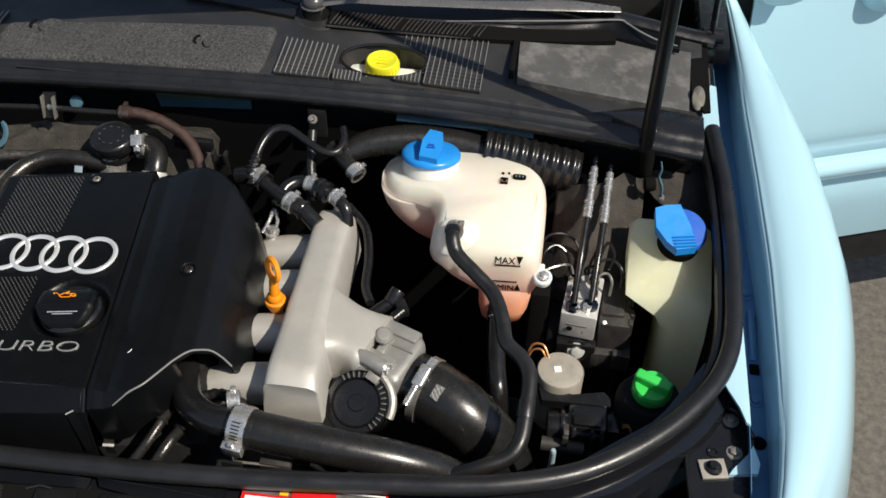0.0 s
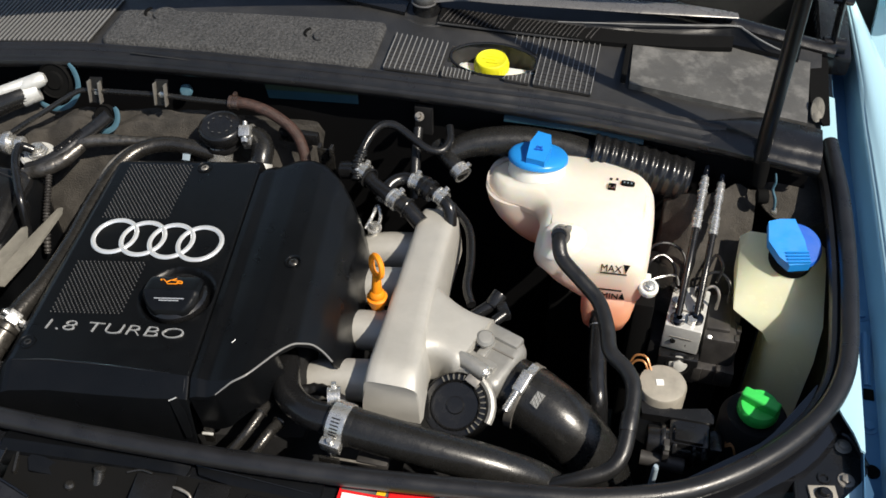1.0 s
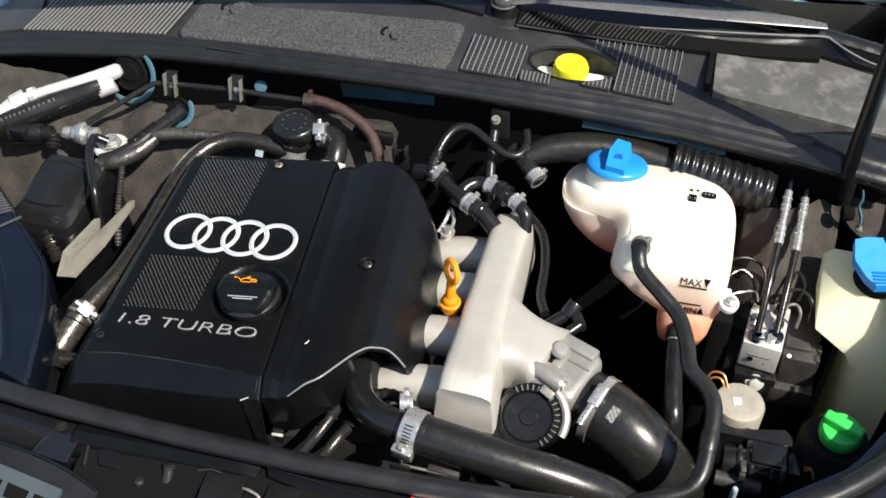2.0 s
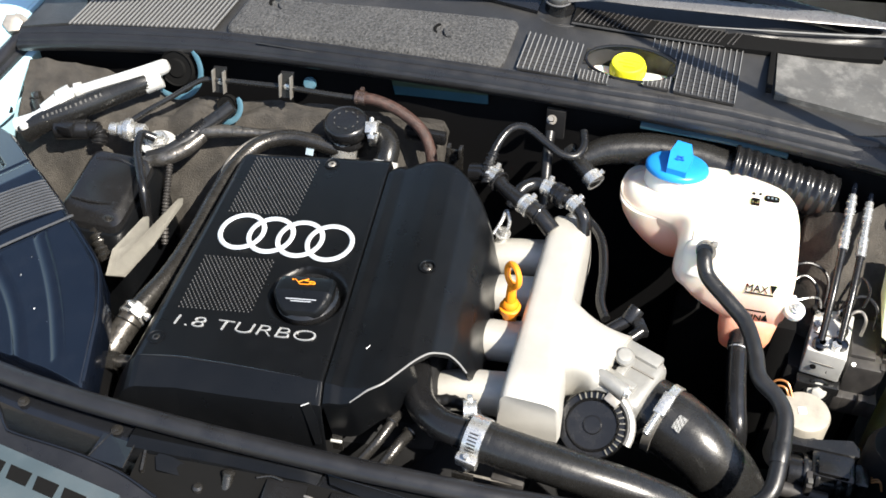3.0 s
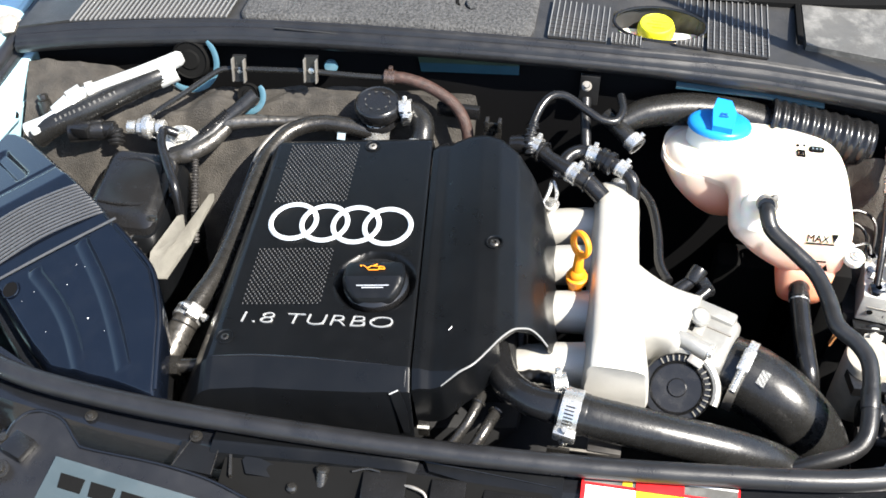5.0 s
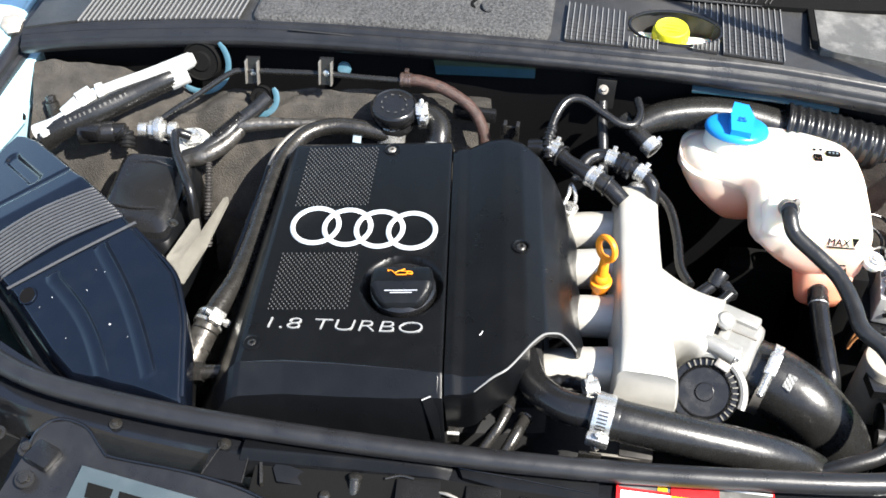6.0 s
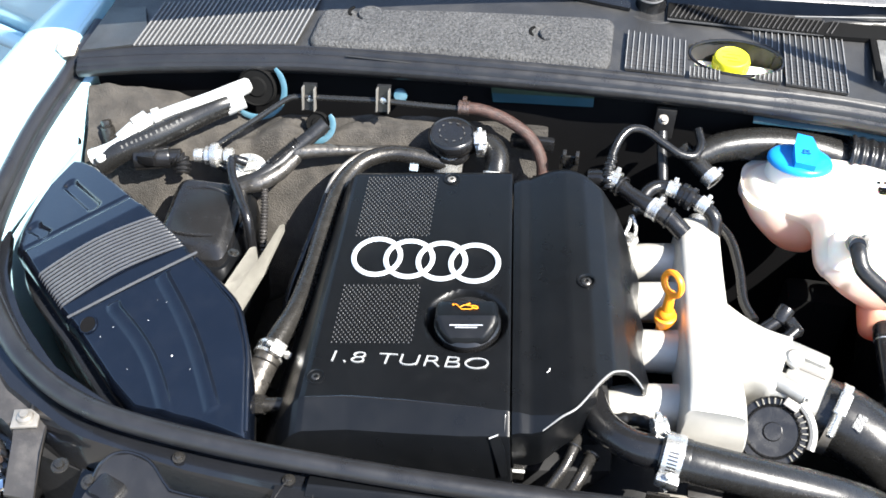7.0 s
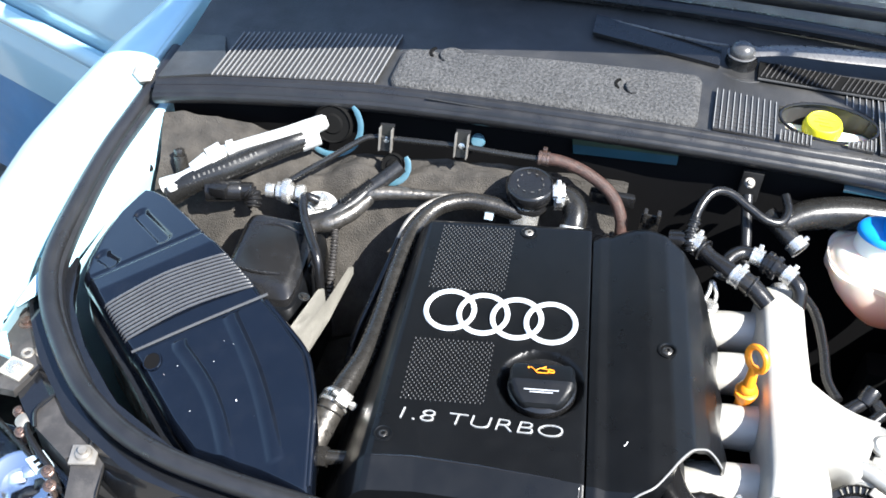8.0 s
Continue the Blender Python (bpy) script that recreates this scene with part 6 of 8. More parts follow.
part("sump", loft([(0.341, 0.735, 0.818, 0.016, 0.012, 0), (0.341, 0.736, 0.821, 0.0235, 0.019, 0), (0.342, 0.742, 0.834, 0.028, 0.025, 0), (0.343, 0.753, 0.852, 0.0305, 0.031, 0), (0.343, 0.764, 0.868, 0.0315, 0.036, 0)], 36, 0.6), M_FILLED, tank, "pink coolant showing through the sump", 70)
part("neck", lathe([(0.0335, 0), (0.0325, 0.012), (0.030, 0.017), (0, 0.017)], (0.2395, 0.864, 0.907), (0, 0.24, 1)), M_TANK, tank)
tcap = part("cap", lathe([(0, 0.004), (0.033, 0.004), (0.0345, 0.0055), (0.0345, 0.0085), (0.033, 0.0108), (0.029, 0.0128), (0.020, 0.0136), (0, 0.014)], (0.2395, 0.8660, 0.9195), (0, 0.24, 1), 48), M_BLUE, tank, "bright blue screw cap")
part("grip", prism([(0.2290, 0.841, 0.9455), (0.2500, 0.838, 0.9455), (0.2545, 0.862, 0.9480), (0.2500, 0.889, 0.9440), (0.2345, 0.893, 0.9435), (0.2290, 0.868, 0.9475)], 0.017, 0.005, 3), M_BLUE, tcap)
part("grip_mark", joined(box((0.2405, 0.8560, 0.9475), (0.010, 0.0014, 0.0008), 0), box((0.2405, 0.8600, 0.9480), (0.006, 0.0014, 0.0008), 0), box((0.2385, 0.8580, 0.9478), (0.0014, 0.008, 0.0008), 0), box((0.2435, 0.8585, 0.9478), (0.0014, 0.007, 0.0008), 0)), M_BLUE_D, tcap)
part("ear", joined(lathe([(0, -0.004), (0.0105, -0.004), (0.0105, 0.002), (0.0092, 0.0035), (0, 0.0035)], (0.3825, 0.733, 0.882), (0.1, -0.25, 1), 28), box((0.372, 0.742, 0.880), (0.024, 0.022, 0.008), 0.002)), M_TANK, tank)
bolt("screw", (0.3835, 0.731, 0.887), (0.1, -0.25, 1), 0.0038, tank, M_STEEL)
part("spout", joined(rod((0.2855, 0.748, 0.925), (0.283, 0.735, 0.940), 0.007, seg=16), rod((0.2835, 0.737, 0.938), (0.282, 0.727, 0.944), 0.0082, seg=16)), M_BLACK, tank)
# level marks on the front face
turn = Matrix.Rotation(radians(3.2), 4, "Z")
FM = Matrix.Translation((0.3300, 0.7254, 0.9042)) @ turn @ Matrix.Rotation(radians(66), 4, "X")
part("max_mark", lettering("MAX", 0.0110, FM, 0.0005, 0, 0.0215), M_INK_SHADE, tank, "black level lettering")
FN = Matrix.Translation((0.3345, 0.7242, 0.8650)) @ turn @ Matrix.Rotation(radians(90), 4, "X")
part("min_mark", lettering("MIN", 0.0110, FN, 0.0005, 0, 0.0175), M_INK_SHADE, tank, "black level lettering")
part("max_line", box((0.3435, 0.7258, 0.9020), (0.028, 0.0010, 0.0012), 0, turn), M_INK_SHADE, tank)
part("min_line", box((0.3420, 0.7248, 0.8778), (0.026, 0.0010, 0.0012), 0, turn), M_INK_SHADE, tank)
part("max_arrow", prism([(0.3525, 0.7296, 0.9132), (0.3595, 0.7300, 0.9132), (0.3560, 0.7258, 0.9046)], (0, 0.0009, -0.0005), 0), M_INK_SHADE, tank)
part("min_arrow", prism([(0.3530, 0.7248, 0.8655), (0.3595, 0.7250, 0.8655), (0.3562, 0.7248, 0.8750)], (0, 0.0008, 0), 0), M_INK_SHADE, tank)



def tank_top(x, y):
    return 0.9205 - 0.010 * max(0, (y - 0.82) / 0.08)


tilt = Matrix.Rotation(radians(-7), 4, "X")
part("warning_print", joined(*[box((x, y, tank_top(x, y) - 0.0012), (w, d, 0.004), 0, tilt) for x, y, w, d in ((0.3238, 0.846, 0.0011, 0.010), (0.3312, 0.846, 0.0011, 0.010), (0.3275, 0.8412, 0.0085, 0.0012), (0.3275, 0.8508, 0.0085, 0.0012), (0.3262, 0.846, 0.0012, 0.005), (0.3288, 0.846, 0.0012, 0.005), (0.3275, 0.8475, 0.003, 0.0012), (0.325, 0.861, 0.0032, 0.0016), (0.332, 0.862, 0.0026, 0.0016))]), M_INK_SHADE, tank, "black printed warning sign")
oval = prism([(0.3445 + 0.0078 * math.copysign(abs(math.cos(a)) ** 0.6, math.cos(a)), 0.856 + 0.0048 * math.copysign(abs(math.sin(a)) ** 0.6, math.sin(a)), tank_top(0.344, 0.856) + 0.0012 - 0.12 * 0.0048 * math.sin(a)) for a in (2 * math.pi * k / 24 for k in range(24))], 0.003, 0)
part("oval_print", oval, M_INK_SHADE, tank, "black printed oval")
part("print_gap", joined(*[box((x, 0.856, tank_top(x, 0.856) + 0.0013), (0.0018, 0.0028, 0.0008), 0, tilt) for x in (0.3405, 0.3445, 0.3485)]), M_GREY, tank)


over = thing("overflow_hose", (0.375, 0.52, 0.86), "long black rubber hose from the tank spout", "hose", "small hoses")
part("hose", tube([(0.2835, 0.738, 0.936), (0.2835, 0.722, 0.940), (0.290, 0.708, 0.930), (0.312, 0.690, 0.922), (0.333, 0.672, 0.914), (0.345, 0.645, 0.908), (0.352, 0.618, 0.904), (0.370, 0.600, 0.902), (0.379, 0.580, 0.899), (0.379, 0.545, 0.890), (0.376, 0.516, 0.880), (0.364, 0.501, 0.872), (0.340, 0.491, 0.866), (0.315, 0.484, 0.855), (0.29, 0.475, 0.83)], 0.0078, 16, 8), M_RUBBER, over)
part("joint", rod((0.379, 0.556, 0.8935), (0.3785, 0.538, 0.888), 0.0086, seg=18, bevel=0.001), M_RUBBER, over)
spring_clip((0.2838, 0.7345, 0.9385), (0.1, -0.9, 0.4), 0.0085, "", M_ZINC)
outl = thing("lower_hose", (0.34, 0.70, 0.62), "black coolant hose running down below the tank", "hose", "small hoses")
part("hose", tube([(0.337, 0.728, 0.842), (0.337, 0.710, 0.838), (0.340, 0.675, 0.830), (0.344, 0.645, 0.822), (0.348, 0.625, 0.812), (0.352, 0.612, 0.785), (0.355, 0.604, 0.72)], [0.0100, 0.0100, 0.0102, 0.0104, 0.0110, 0.0104, 0.0098], 20, 8), M_BLACK, outl)
part("collar", lathe([(0.0085, -0.009), (0.0100, -0.009), (0.0108, -0.006), (0.0100, -0.002), (0.0108, 0.002), (0.0108, 0.007), (0.0085, 0.008)], (0.337, 0.714, 0.839), (0, -0.98, -0.2), 28), M_BLACK, outl, "black spring band")
part("band_edge", torus((0.3372, 0.705, 0.8368), 0.0098, 0.0009, (0, -0.98, -0.2), 28, 6), M_STEEL, outl, "bright edge of the band")
bracket = thing("tank_bracket", (0.38, 0.74, 0.60), "bracket under the coolant tank, blackened for the pit's shade", "bracket")
# plate and leg carry the pit's shade in their colour
part("plate", box((0.383, 0.79, 0.715), (0.022, 0.09, 0.25), 0.004), M_INK_SHADE, bracket)
part("leg", box((0.31, 0.86, 0.60), (0.08, 0.04, 0.28), 0.01), M_INK_SHADE, bracket)

# ---- brake hydraulics, canister and relay box ----
hyd = thing("brake_hydraulic_unit", (0.44, 0.75, 0.70), "aluminium brake hydraulic block with a black pump", "hydraulic unit")
part("block", box((0.432, 0.767, 0.806), (0.041, 0.066, 0.038), 0.002, Matrix.Rotation(radians(-6), 4, "Z")), M_ALU, hyd)
pump = part("pump", joined(box((0.471, 0.774, 0.786), (0.036, 0.074, 0.052), 0.005), box((0.468, 0.776, 0.8125), (0.026, 0.052, 0.008), 0.003)), M_WORN, hyd, "black pump motor")
part("pump_cap", joined(*[box((0.4885 + 0.002 * (k % 2), 0.745 + 0.0145 * k, 0.790), (0.006, 0.010, 0.046), 0.002) for k in range(5)]), M_WORN, pump, "ribbed end of the pump motor")
part("pump_screw", lathe([(0, 0), (0.0026, 0), (0.0024, 0.0015), (0, 0.002)], (0.4585, 0.7400, 0.8122), (0.1, -0.5, 0.8), 14), M_STEEL, pump, "bright screw")
part("pump_base", joined(box((0.470, 0.742, 0.758), (0.048, 0.030, 0.026), 0.003), box((0.452, 0.730, 0.762), (0.012, 0.010, 0.022), 0.002), box((0.478, 0.728, 0.764), (0.010, 0.010, 0.026), 0.002)), M_WORN, hyd, "black stepped pump base")
for x0, x1, y0, z0 in ((0.416, 0.440, 0.7345, 0.8085), (0.414, 0.443, 0.760, 0.8262)):
    part("step_edge", box(((x0 + x1) / 2, y0, z0), (x1 - x0, 0.0016, 0.0012), 0, Matrix.Rotation(radians(-6), 4, "Z")), M_ZINC, hyd)
part("foot", joined(box((0.430, 0.737, 0.764), (0.046, 0.024, 0.040), 0.004), torus((0.431, 0.7262, 0.774), 0.013, 0.0022, (0, -0.9, 0.35), 24, 8)), M_BLACK, hyd)
bolt("foot_bolt", (0.431, 0.7255, 0.775), (0, -0.9, 0.4), 0.0062, hyd, M_ALU)
for x, y in ((0.420, 0.790), (0.442, 0.792), (0.424, 0.745), (0.441, 0.762), (0.418, 0.770), (0.437, 0.745)):
    part("port", rod((x, y, 0.824), (x, y, 0.832), 0.0055, seg=6), M_STEEL if y > 0.74 else M_INK_SHADE, hyd)
part("stay", box((0.43, 0.765, 0.69), (0.07, 0.05, 0.20), 0.006), M_DARK, hyd)
for x in (0.420, 0.437):
    part("bore", rod((x, 0.7335, 0.802 - 0.004 * (x > 0.43)), (x, 0.7355, 0.802 - 0.004 * (x > 0.43)), 0.0032, seg=14), M_INK_SHADE, hyd)
for i, (a, b_, c, d) in enumerate((((0.421, 0.745, 0.826), (0.424, 0.790, 0.862), (0.427, 0.838, 0.884), (0.431, 0.905, 0.905)), ((0.441, 0.750, 0.826), (0.444, 0.795, 0.858), (0.447, 0.838, 0.878), (0.450, 0.902, 0.898)))):
    l = thing("brake_line", a, "black brake hose with crimped silver ferrules", "brake line", "brake lines")
    part("hose", tube([a, b_, c, Vector(c).lerp(Vector(d), 0.3)], 0.0040, 12, 8), M_BLACK, l)
    q, w = Vector(c), Vector(d)
    dr = (w - q).normalized()
    part("ferrule", joined(rod(q - dr * 0.004, q + dr * 0.020, 0.0053, seg=14), rod(q + dr * 0.020, q + dr * 0.040, 0.0042, seg=12), rod(q + dr * 0.040, q + dr * 0.066, 0.0052, 0.0045, 14), *[torus(q + dr * z, 0.0052, 0.0008, dr, 14, 6) for z in (0.0, 0.008, 0.018, 0.046, 0.056)]), M_STEEL, l, "crimped silver ferrule")
    part("pipe", tube([q + dr * 0.06, w + dr * 0.01, w + Vector((0.004, 0.02, -0.03))], 0.003, 8, 4), M_AIR, l)
    part("banjo", lathe([(0, 0), (0.0085, 0), (0.0085, 0.006), (0.005, 0.008), (0, 0.008)], Vector(a) - Vector((0, 0, 0.002)), seg=12), M_AIR, l)
for pts, m in (([(0.445, 0.786, 0.826), (0.447, 0.806, 0.846), (0.455, 0.826, 0.855), (0.463, 0.808, 0.856), (0.458, 0.788, 0.850)], M_BLACK), ([(0.442, 0.790, 0.826), (0.446, 0.798, 0.848), (0.461, 0.801, 0.853), (0.473, 0.790, 0.848), (0.475, 0.782, 0.826)], M_PIPE),
               ([(0.444, 0.768, 0.826), (0.447, 0.778, 0.846), (0.456, 0.781, 0.850), (0.462, 0.774, 0.845), (0.462, 0.770, 0.826)], M_ZINC), ([(0.414, 0.792, 0.826), (0.411, 0.806, 0.846), (0.396, 0.812, 0.856), (0.382, 0.800, 0.852), (0.376, 0.786, 0.83)], M_BLACK),
               ([(0.422, 0.795, 0.826), (0.421, 0.820, 0.850), (0.404, 0.828, 0.860), (0.384, 0.822, 0.858), (0.372, 0.806, 0.836)], M_BLACK), ([(0.420, 0.790, 0.826), (0.414, 0.796, 0.842), (0.398, 0.786, 0.848), (0.382, 0.777, 0.846)], M_STEEL)):
    l = thing("brake_pipe", pts[0], "thin steel brake pipe curled over the block", "brake line", "brake lines")
    part("pipe", tube(pts, 0.0018 if m != M_STEEL else 0.0013, 8, 8), m, l)
    part("nut", rod(Vector(pts[0]) - Vector((0, 0, 0.003)), Vector(pts[0]) + Vector((0, 0, 0.006)), 0.0050, seg=6, bevel=0.0006), M_PIPE, l, "dark union nut")
acc = thing("hydraulic_canister", (0.412, 0.665, 0.74), "dull zinc hydraulic canister with a paint spot", "canister")
part("can", lathe([(0, -0.08), (0.0255, -0.08), (0.026, -0.003), (0.0245, 0.0), (0.020, 0.001), (0, 0.0015)], (0.413, 0.664, 0.8125), (0, 0, 1), 40), M_CAN, acc)
part("paint_spot", box((0.410, 0.663, 0.8143), (0.008, 0.008, 0.0008), 0, Matrix.Rotation(0.2, 4, "Z")), M_WHITE, acc)
rel = thing("sensor_box", (0.445, 0.615, 0.70), "black plug housing with small wires beside the canister", "connector")
part("lid", prism([(0.390, 0.652, 0.803), (0.428, 0.640, 0.803), (0.462, 0.648, 0.803), (0.470, 0.642, 0.800), (0.470, 0.632, 0.800), (0.396, 0.630, 0.800)], 0.012, 0.002), M_BLACK, rel)
part("case", joined(box((0.446, 0.617, 0.778), (0.042, 0.034, 0.042), 0.005), box((0.446, 0.612, 0.800), (0.030, 0.020, 0.006), 0.002), box((0.474, 0.615, 0.780), (0.014, 0.026, 0.032), 0.004)), M_BLACK, rel)
for x in (0.420, 0.432, 0.452, 0.462):
    part("band", lathe([(0.0150, -0.002), (0.0200, -0.002), (0.0205, 0), (0.0200, 0.002), (0.0150, 0.002)], (x, 0.612, 0.780), (1, 0.05, 0), 24), M_BLACK, rel, "moulded band")
part("barrel", rod((0.404, 0.611, 0.780), (0.466, 0.614, 0.780), 0.0175, seg=28, bevel=0.002), M_BLACK, rel, "round black barrel")
part("plug", joined(rod((0.400, 0.590, 0.778), (0.445, 0.588, 0.778), 0.0080, seg=16), box((0.424, 0.594, 0.790), (0.006, 0.020, 0.018), 0.001)), M_WORN, rel)
part("pale_tip", box((0.4245, 0.5905, 0.8005), (0.005, 0.006, 0.003), 0.0006), M_LID, rel, "pale plastic tip")
for k in range(3):
    part("wire", tube([(0.484, 0.613 + 0.003 * k, 0.790), (0.490, 0.611 + 0.003 * k, 0.796), (0.494, 0.607 + 0.003 * k, 0.788)], 0.0011, 6, 4), M_COPPER, rel, "orange wire")
part("stand", box((0.44, 0.62, 0.70), (0.05, 0.04, 0.14), 0.004), M_DARK, rel)
pin = thing("locating_pin", (0.409, 0.520, 0.82), "pale blue plastic locating pin beside the seal", "pin")
part("pin", joined(rod((0.409, 0.522, 0.80), (0.409, 0.520, 0.866), 0.0035, 0.0030, 12), lathe([(0, 0), (0.0030, 0), (0.0022, 0.003), (0, 0.0038)], (0.409, 0.520, 0.866), seg=12)), M_PALE, pin)
wl = thing("wire_loop", (0.385, 0.675, 0.81), "looped copper wires beside the canister", "wire")
part("wires", joined(tube([(0.375, 0.685, 0.80), (0.380, 0.690, 0.818), (0.392, 0.688, 0.822), (0.400, 0.678, 0.812)], 0.0013, 6, 6), tube([(0.375, 0.682, 0.80), (0.381, 0.686, 0.814), (0.391, 0.684, 0.818), (0.398, 0.676, 0.808)], 0.0013, 6, 6)), M_COPPER, wl)

# power steering reservoir with a green cap
ps = thing("steering_fluid_reservoir", (0.522, 0.698, 0.70), "black steering fluid reservoir with a green cap", "reservoir")
part("body", joined(lathe([(0, -0.09), (0.034, -0.09), (0.036, -0.02), (0.030, -0.008), (0, -0.006)], (0.5100, 0.643, 0.824), (0, 0, 1), 32), box((0.514, 0.645, 0.755), (0.07, 0.02, 0.05), 0.004)), M_DARK, ps)
GC = Vector((0.5095, 0.640, 0.821))
gcap = part("cap", lathe([(0, 0), (0.0195, 0), (0.0205, 0.002), (0.0205, 0.012), (0.0185, 0.015), (0.016, 0.0155), (0.0, 0.0135)], GC, (0, -0.05, 1), 40), M_GREEN, ps, "green ribbed cap")
gr = Matrix.Translation(GC + Vector((0, 0, 0.018))) @ Matrix.Rotation(radians(-24), 4, "Z")
part("grip", box((0, 0, 0), (0.040, 0.0125, 0.014), 0.003, gr, 3), M_GREEN, gcap)
for k in range(26):
    a = 2 * math.pi * k / 26
    part("rib", box((GC.x + 0.0206 * math.cos(a), GC.y + 0.0206 * math.sin(a), GC.z + 0.007), (0.0008, 0.0018, 0.009), 0.0002, Matrix.Rotation(a, 4, "Z")), M_GREEN, gcap)

# washer bottle with a blue flip lid
wash = thing("washer_bottle", (0.54, 0.82, 0.55), "yellowed translucent washer bottle with a blue lid", "washer bottle")
wb = bmesh.new()
levels = ((0.56, ((0.530, 0.835), (0.530, 0.760), (0.542, 0.748), (0.574, 0.745), (0.575, 0.835))),
          (0.7900, ((0.5270, 0.8333), (0.5270, 0.7631), (0.5426, 0.7526), (0.5749, 0.7478), (0.5758, 0.8381))),
          (0.8043, ((0.5130, 0.8333), (0.5180, 0.7668), (0.5407, 0.7621), (0.5758, 0.7573), (0.5758, 0.8400))),
          (0.8261, ((0.4808, 0.8381), (0.4818, 0.7744), (0.5379, 0.7792), (0.5768, 0.7687), (0.5768, 0.8428))),
          (0.8660, ((0.4789, 0.8523), (0.4789, 0.8257), (0.5322, 0.8067), (0.5730, 0.8219), (0.5730, 0.8523))),
          (0.8755, ((0.4875, 0.8523), (0.4894, 0.8381), (0.5312, 0.8219), (0.5625, 0.8314), (0.5625, 0.8523))))
rings = [[wb.verts.new((x - 0.004 * (0.75 < z < 0.85), y - 0.018 * (0.75 < z < 0.85), z + 0.019 * (0.75 < z < 0.85))) for x, y in pts] for z, pts in levels]
for p, q in zip(rings, rings[1:]):
    for k in range(5):
        wb.faces.new((p[k], p[(k + 1) % 5], q[(k + 1) % 5], q[k]))
wb.faces.new(rings[0])
wb.faces.new(rings[-1])
part("bottle", bevelled(wb, 0.0035, 3, 12), M_WASHER, wash, angle=60)
part("neck", lathe([(0, 0), (0.024, 0), (0.024, 0.012), (0, 0.014)], (0.5331, 0.8219, 0.8699), (0.05, -0.25, 1)), M_INK_SHADE, wash)
wc = part("lid", lathe([(0, 0), (0.026, 0), (0.0275, 0.003), (0.0275, 0.007), (0.025, 0.010), (0, 0.011)], (0.535, 0.8248, 0.885), (0.12, -0.35, 1), 40), M_BLUE_D, wash, "two-tone blue flip lid")
part("tongue", prism([(0.5018, 0.8371, 0.908), (0.5131, 0.8428, 0.9088), (0.5302, 0.8471, 0.9082), (0.5426, 0.8248, 0.8989), (0.5502, 0.7996, 0.8891), (0.5283, 0.7925, 0.8892), (0.517, 0.7991, 0.893), (0.5037, 0.8143, 0.8999)], 0.010, 0.002), M_BLUE, wc)
for k in range(4):
    part("step", box((0.535 + 0.001 * k, 0.8077 - 0.0035 * k, 0.8953 - 0.0013 * k), (0.025, 0.0014, 0.003), 0.0005, Matrix.Rotation(radians(14), 4, "Z")), M_BLUE, wc)

# felt over the right suspension tower
tow = thing("tower_felt", (0.45, 0.87, 0.62), "brown-grey felt over the suspension tower", "insulation")
part("felt", sheet(lambda u, v: (0.390 + 0.105 * u, 0.800 + 0.105 * v - 0.02 * math.sin(u * 5), 0.815 + 0.075 * v - 0.10 * max(0, 0.35 - u) ** 1.2 * 0.6 - 0.03 * max(0, u - 0.55) + 0.006 * noise.noise(Vector((u * 6, v * 5, 1)))), 30, 24, 0.25), M_FELT, tow, angle=80)
part("pad", lathe([(0, 0), (0.045, 0), (0.046, 0.004), (0.030, 0.010), (0, 0.011)], (0.540, 0.935, 0.868), (0.1, -0.3, 1), 32), M_FELT, tow)


# ---- rear of the bay: felt, ducts, pipes and clips ----
felt = thing("firewall_felt", (-0.30, 0.86, 0.62), "brown-grey felt insulation on the firewall", "insulation")


def felt_skin(u, v):
    flat, w = min(1, v / 0.3), max(0, (v - 0.3) / 0.7)
    x0 = -0.585 + 0.023 * flat - 0.006 * w
    x = x0 + (-0.035 - x0) * u
    run = lerp_table([(-0.58, 0.066), (-0.40, 0.045), (-0.25, 0.02), (-0.1, 0.006), (0.06, 0.004)], x)
    z = lerp_table([(-0.585, 0.902), (-0.45, 0.904), (-0.41, 0.890), (-0.375, 0.878), (-0.34, 0.890), (-0.29, 0.893), (-0.20, 0.908), (-0.05, 0.902), (0.055, 0.900)], x) - 0.3 * run * flat - 0.165 * w
    y = lerp_table([(-0.585, 0.880), (-0.20, 0.882), (-0.05, 0.896), (0.06, 0.902)], x) - run * flat - 0.105 * w - 0.012 * math.sin(w * 3) + 0.020 * w * noise.noise(Vector((x * 14, v * 4, 0.3)))
    z += 0.009 * noise.noise(Vector((x * 18, v * 5, 2.3))) + 0.0016 * noise.noise(Vector((x * 60, v * 16, 7.1)))
    z += 0.007 * abs(noise.noise(Vector((x * 12 + v * 3.0, v * 3.5 - x * 4, 5.7)))) - 0.006 * abs(noise.noise(Vector((x * 25 - v * 4, v * 5, 9.2))))
    z += 0.014 * math.exp(-((x + 0.335) / 0.035) ** 2 - ((v - 0.30) / 0.16) ** 2) - 0.012 * math.exp(-((x + 0.43) / 0.02) ** 2 - ((v - 0.45) / 0.3) ** 2)
    return (x, y, z)


part("sheet", sheet(felt_skin, 140, 64, (0, 0.02, -0.03)), M_FELT, felt, angle=80)
part("lower_sheet", sheet(lambda u, v: (-0.50 + 0.26 * u, 0.80 - 0.10 * v, 0.775 - 0.18 * v), 10, 8, (0, 0.05, 0)), M_FELT, felt)
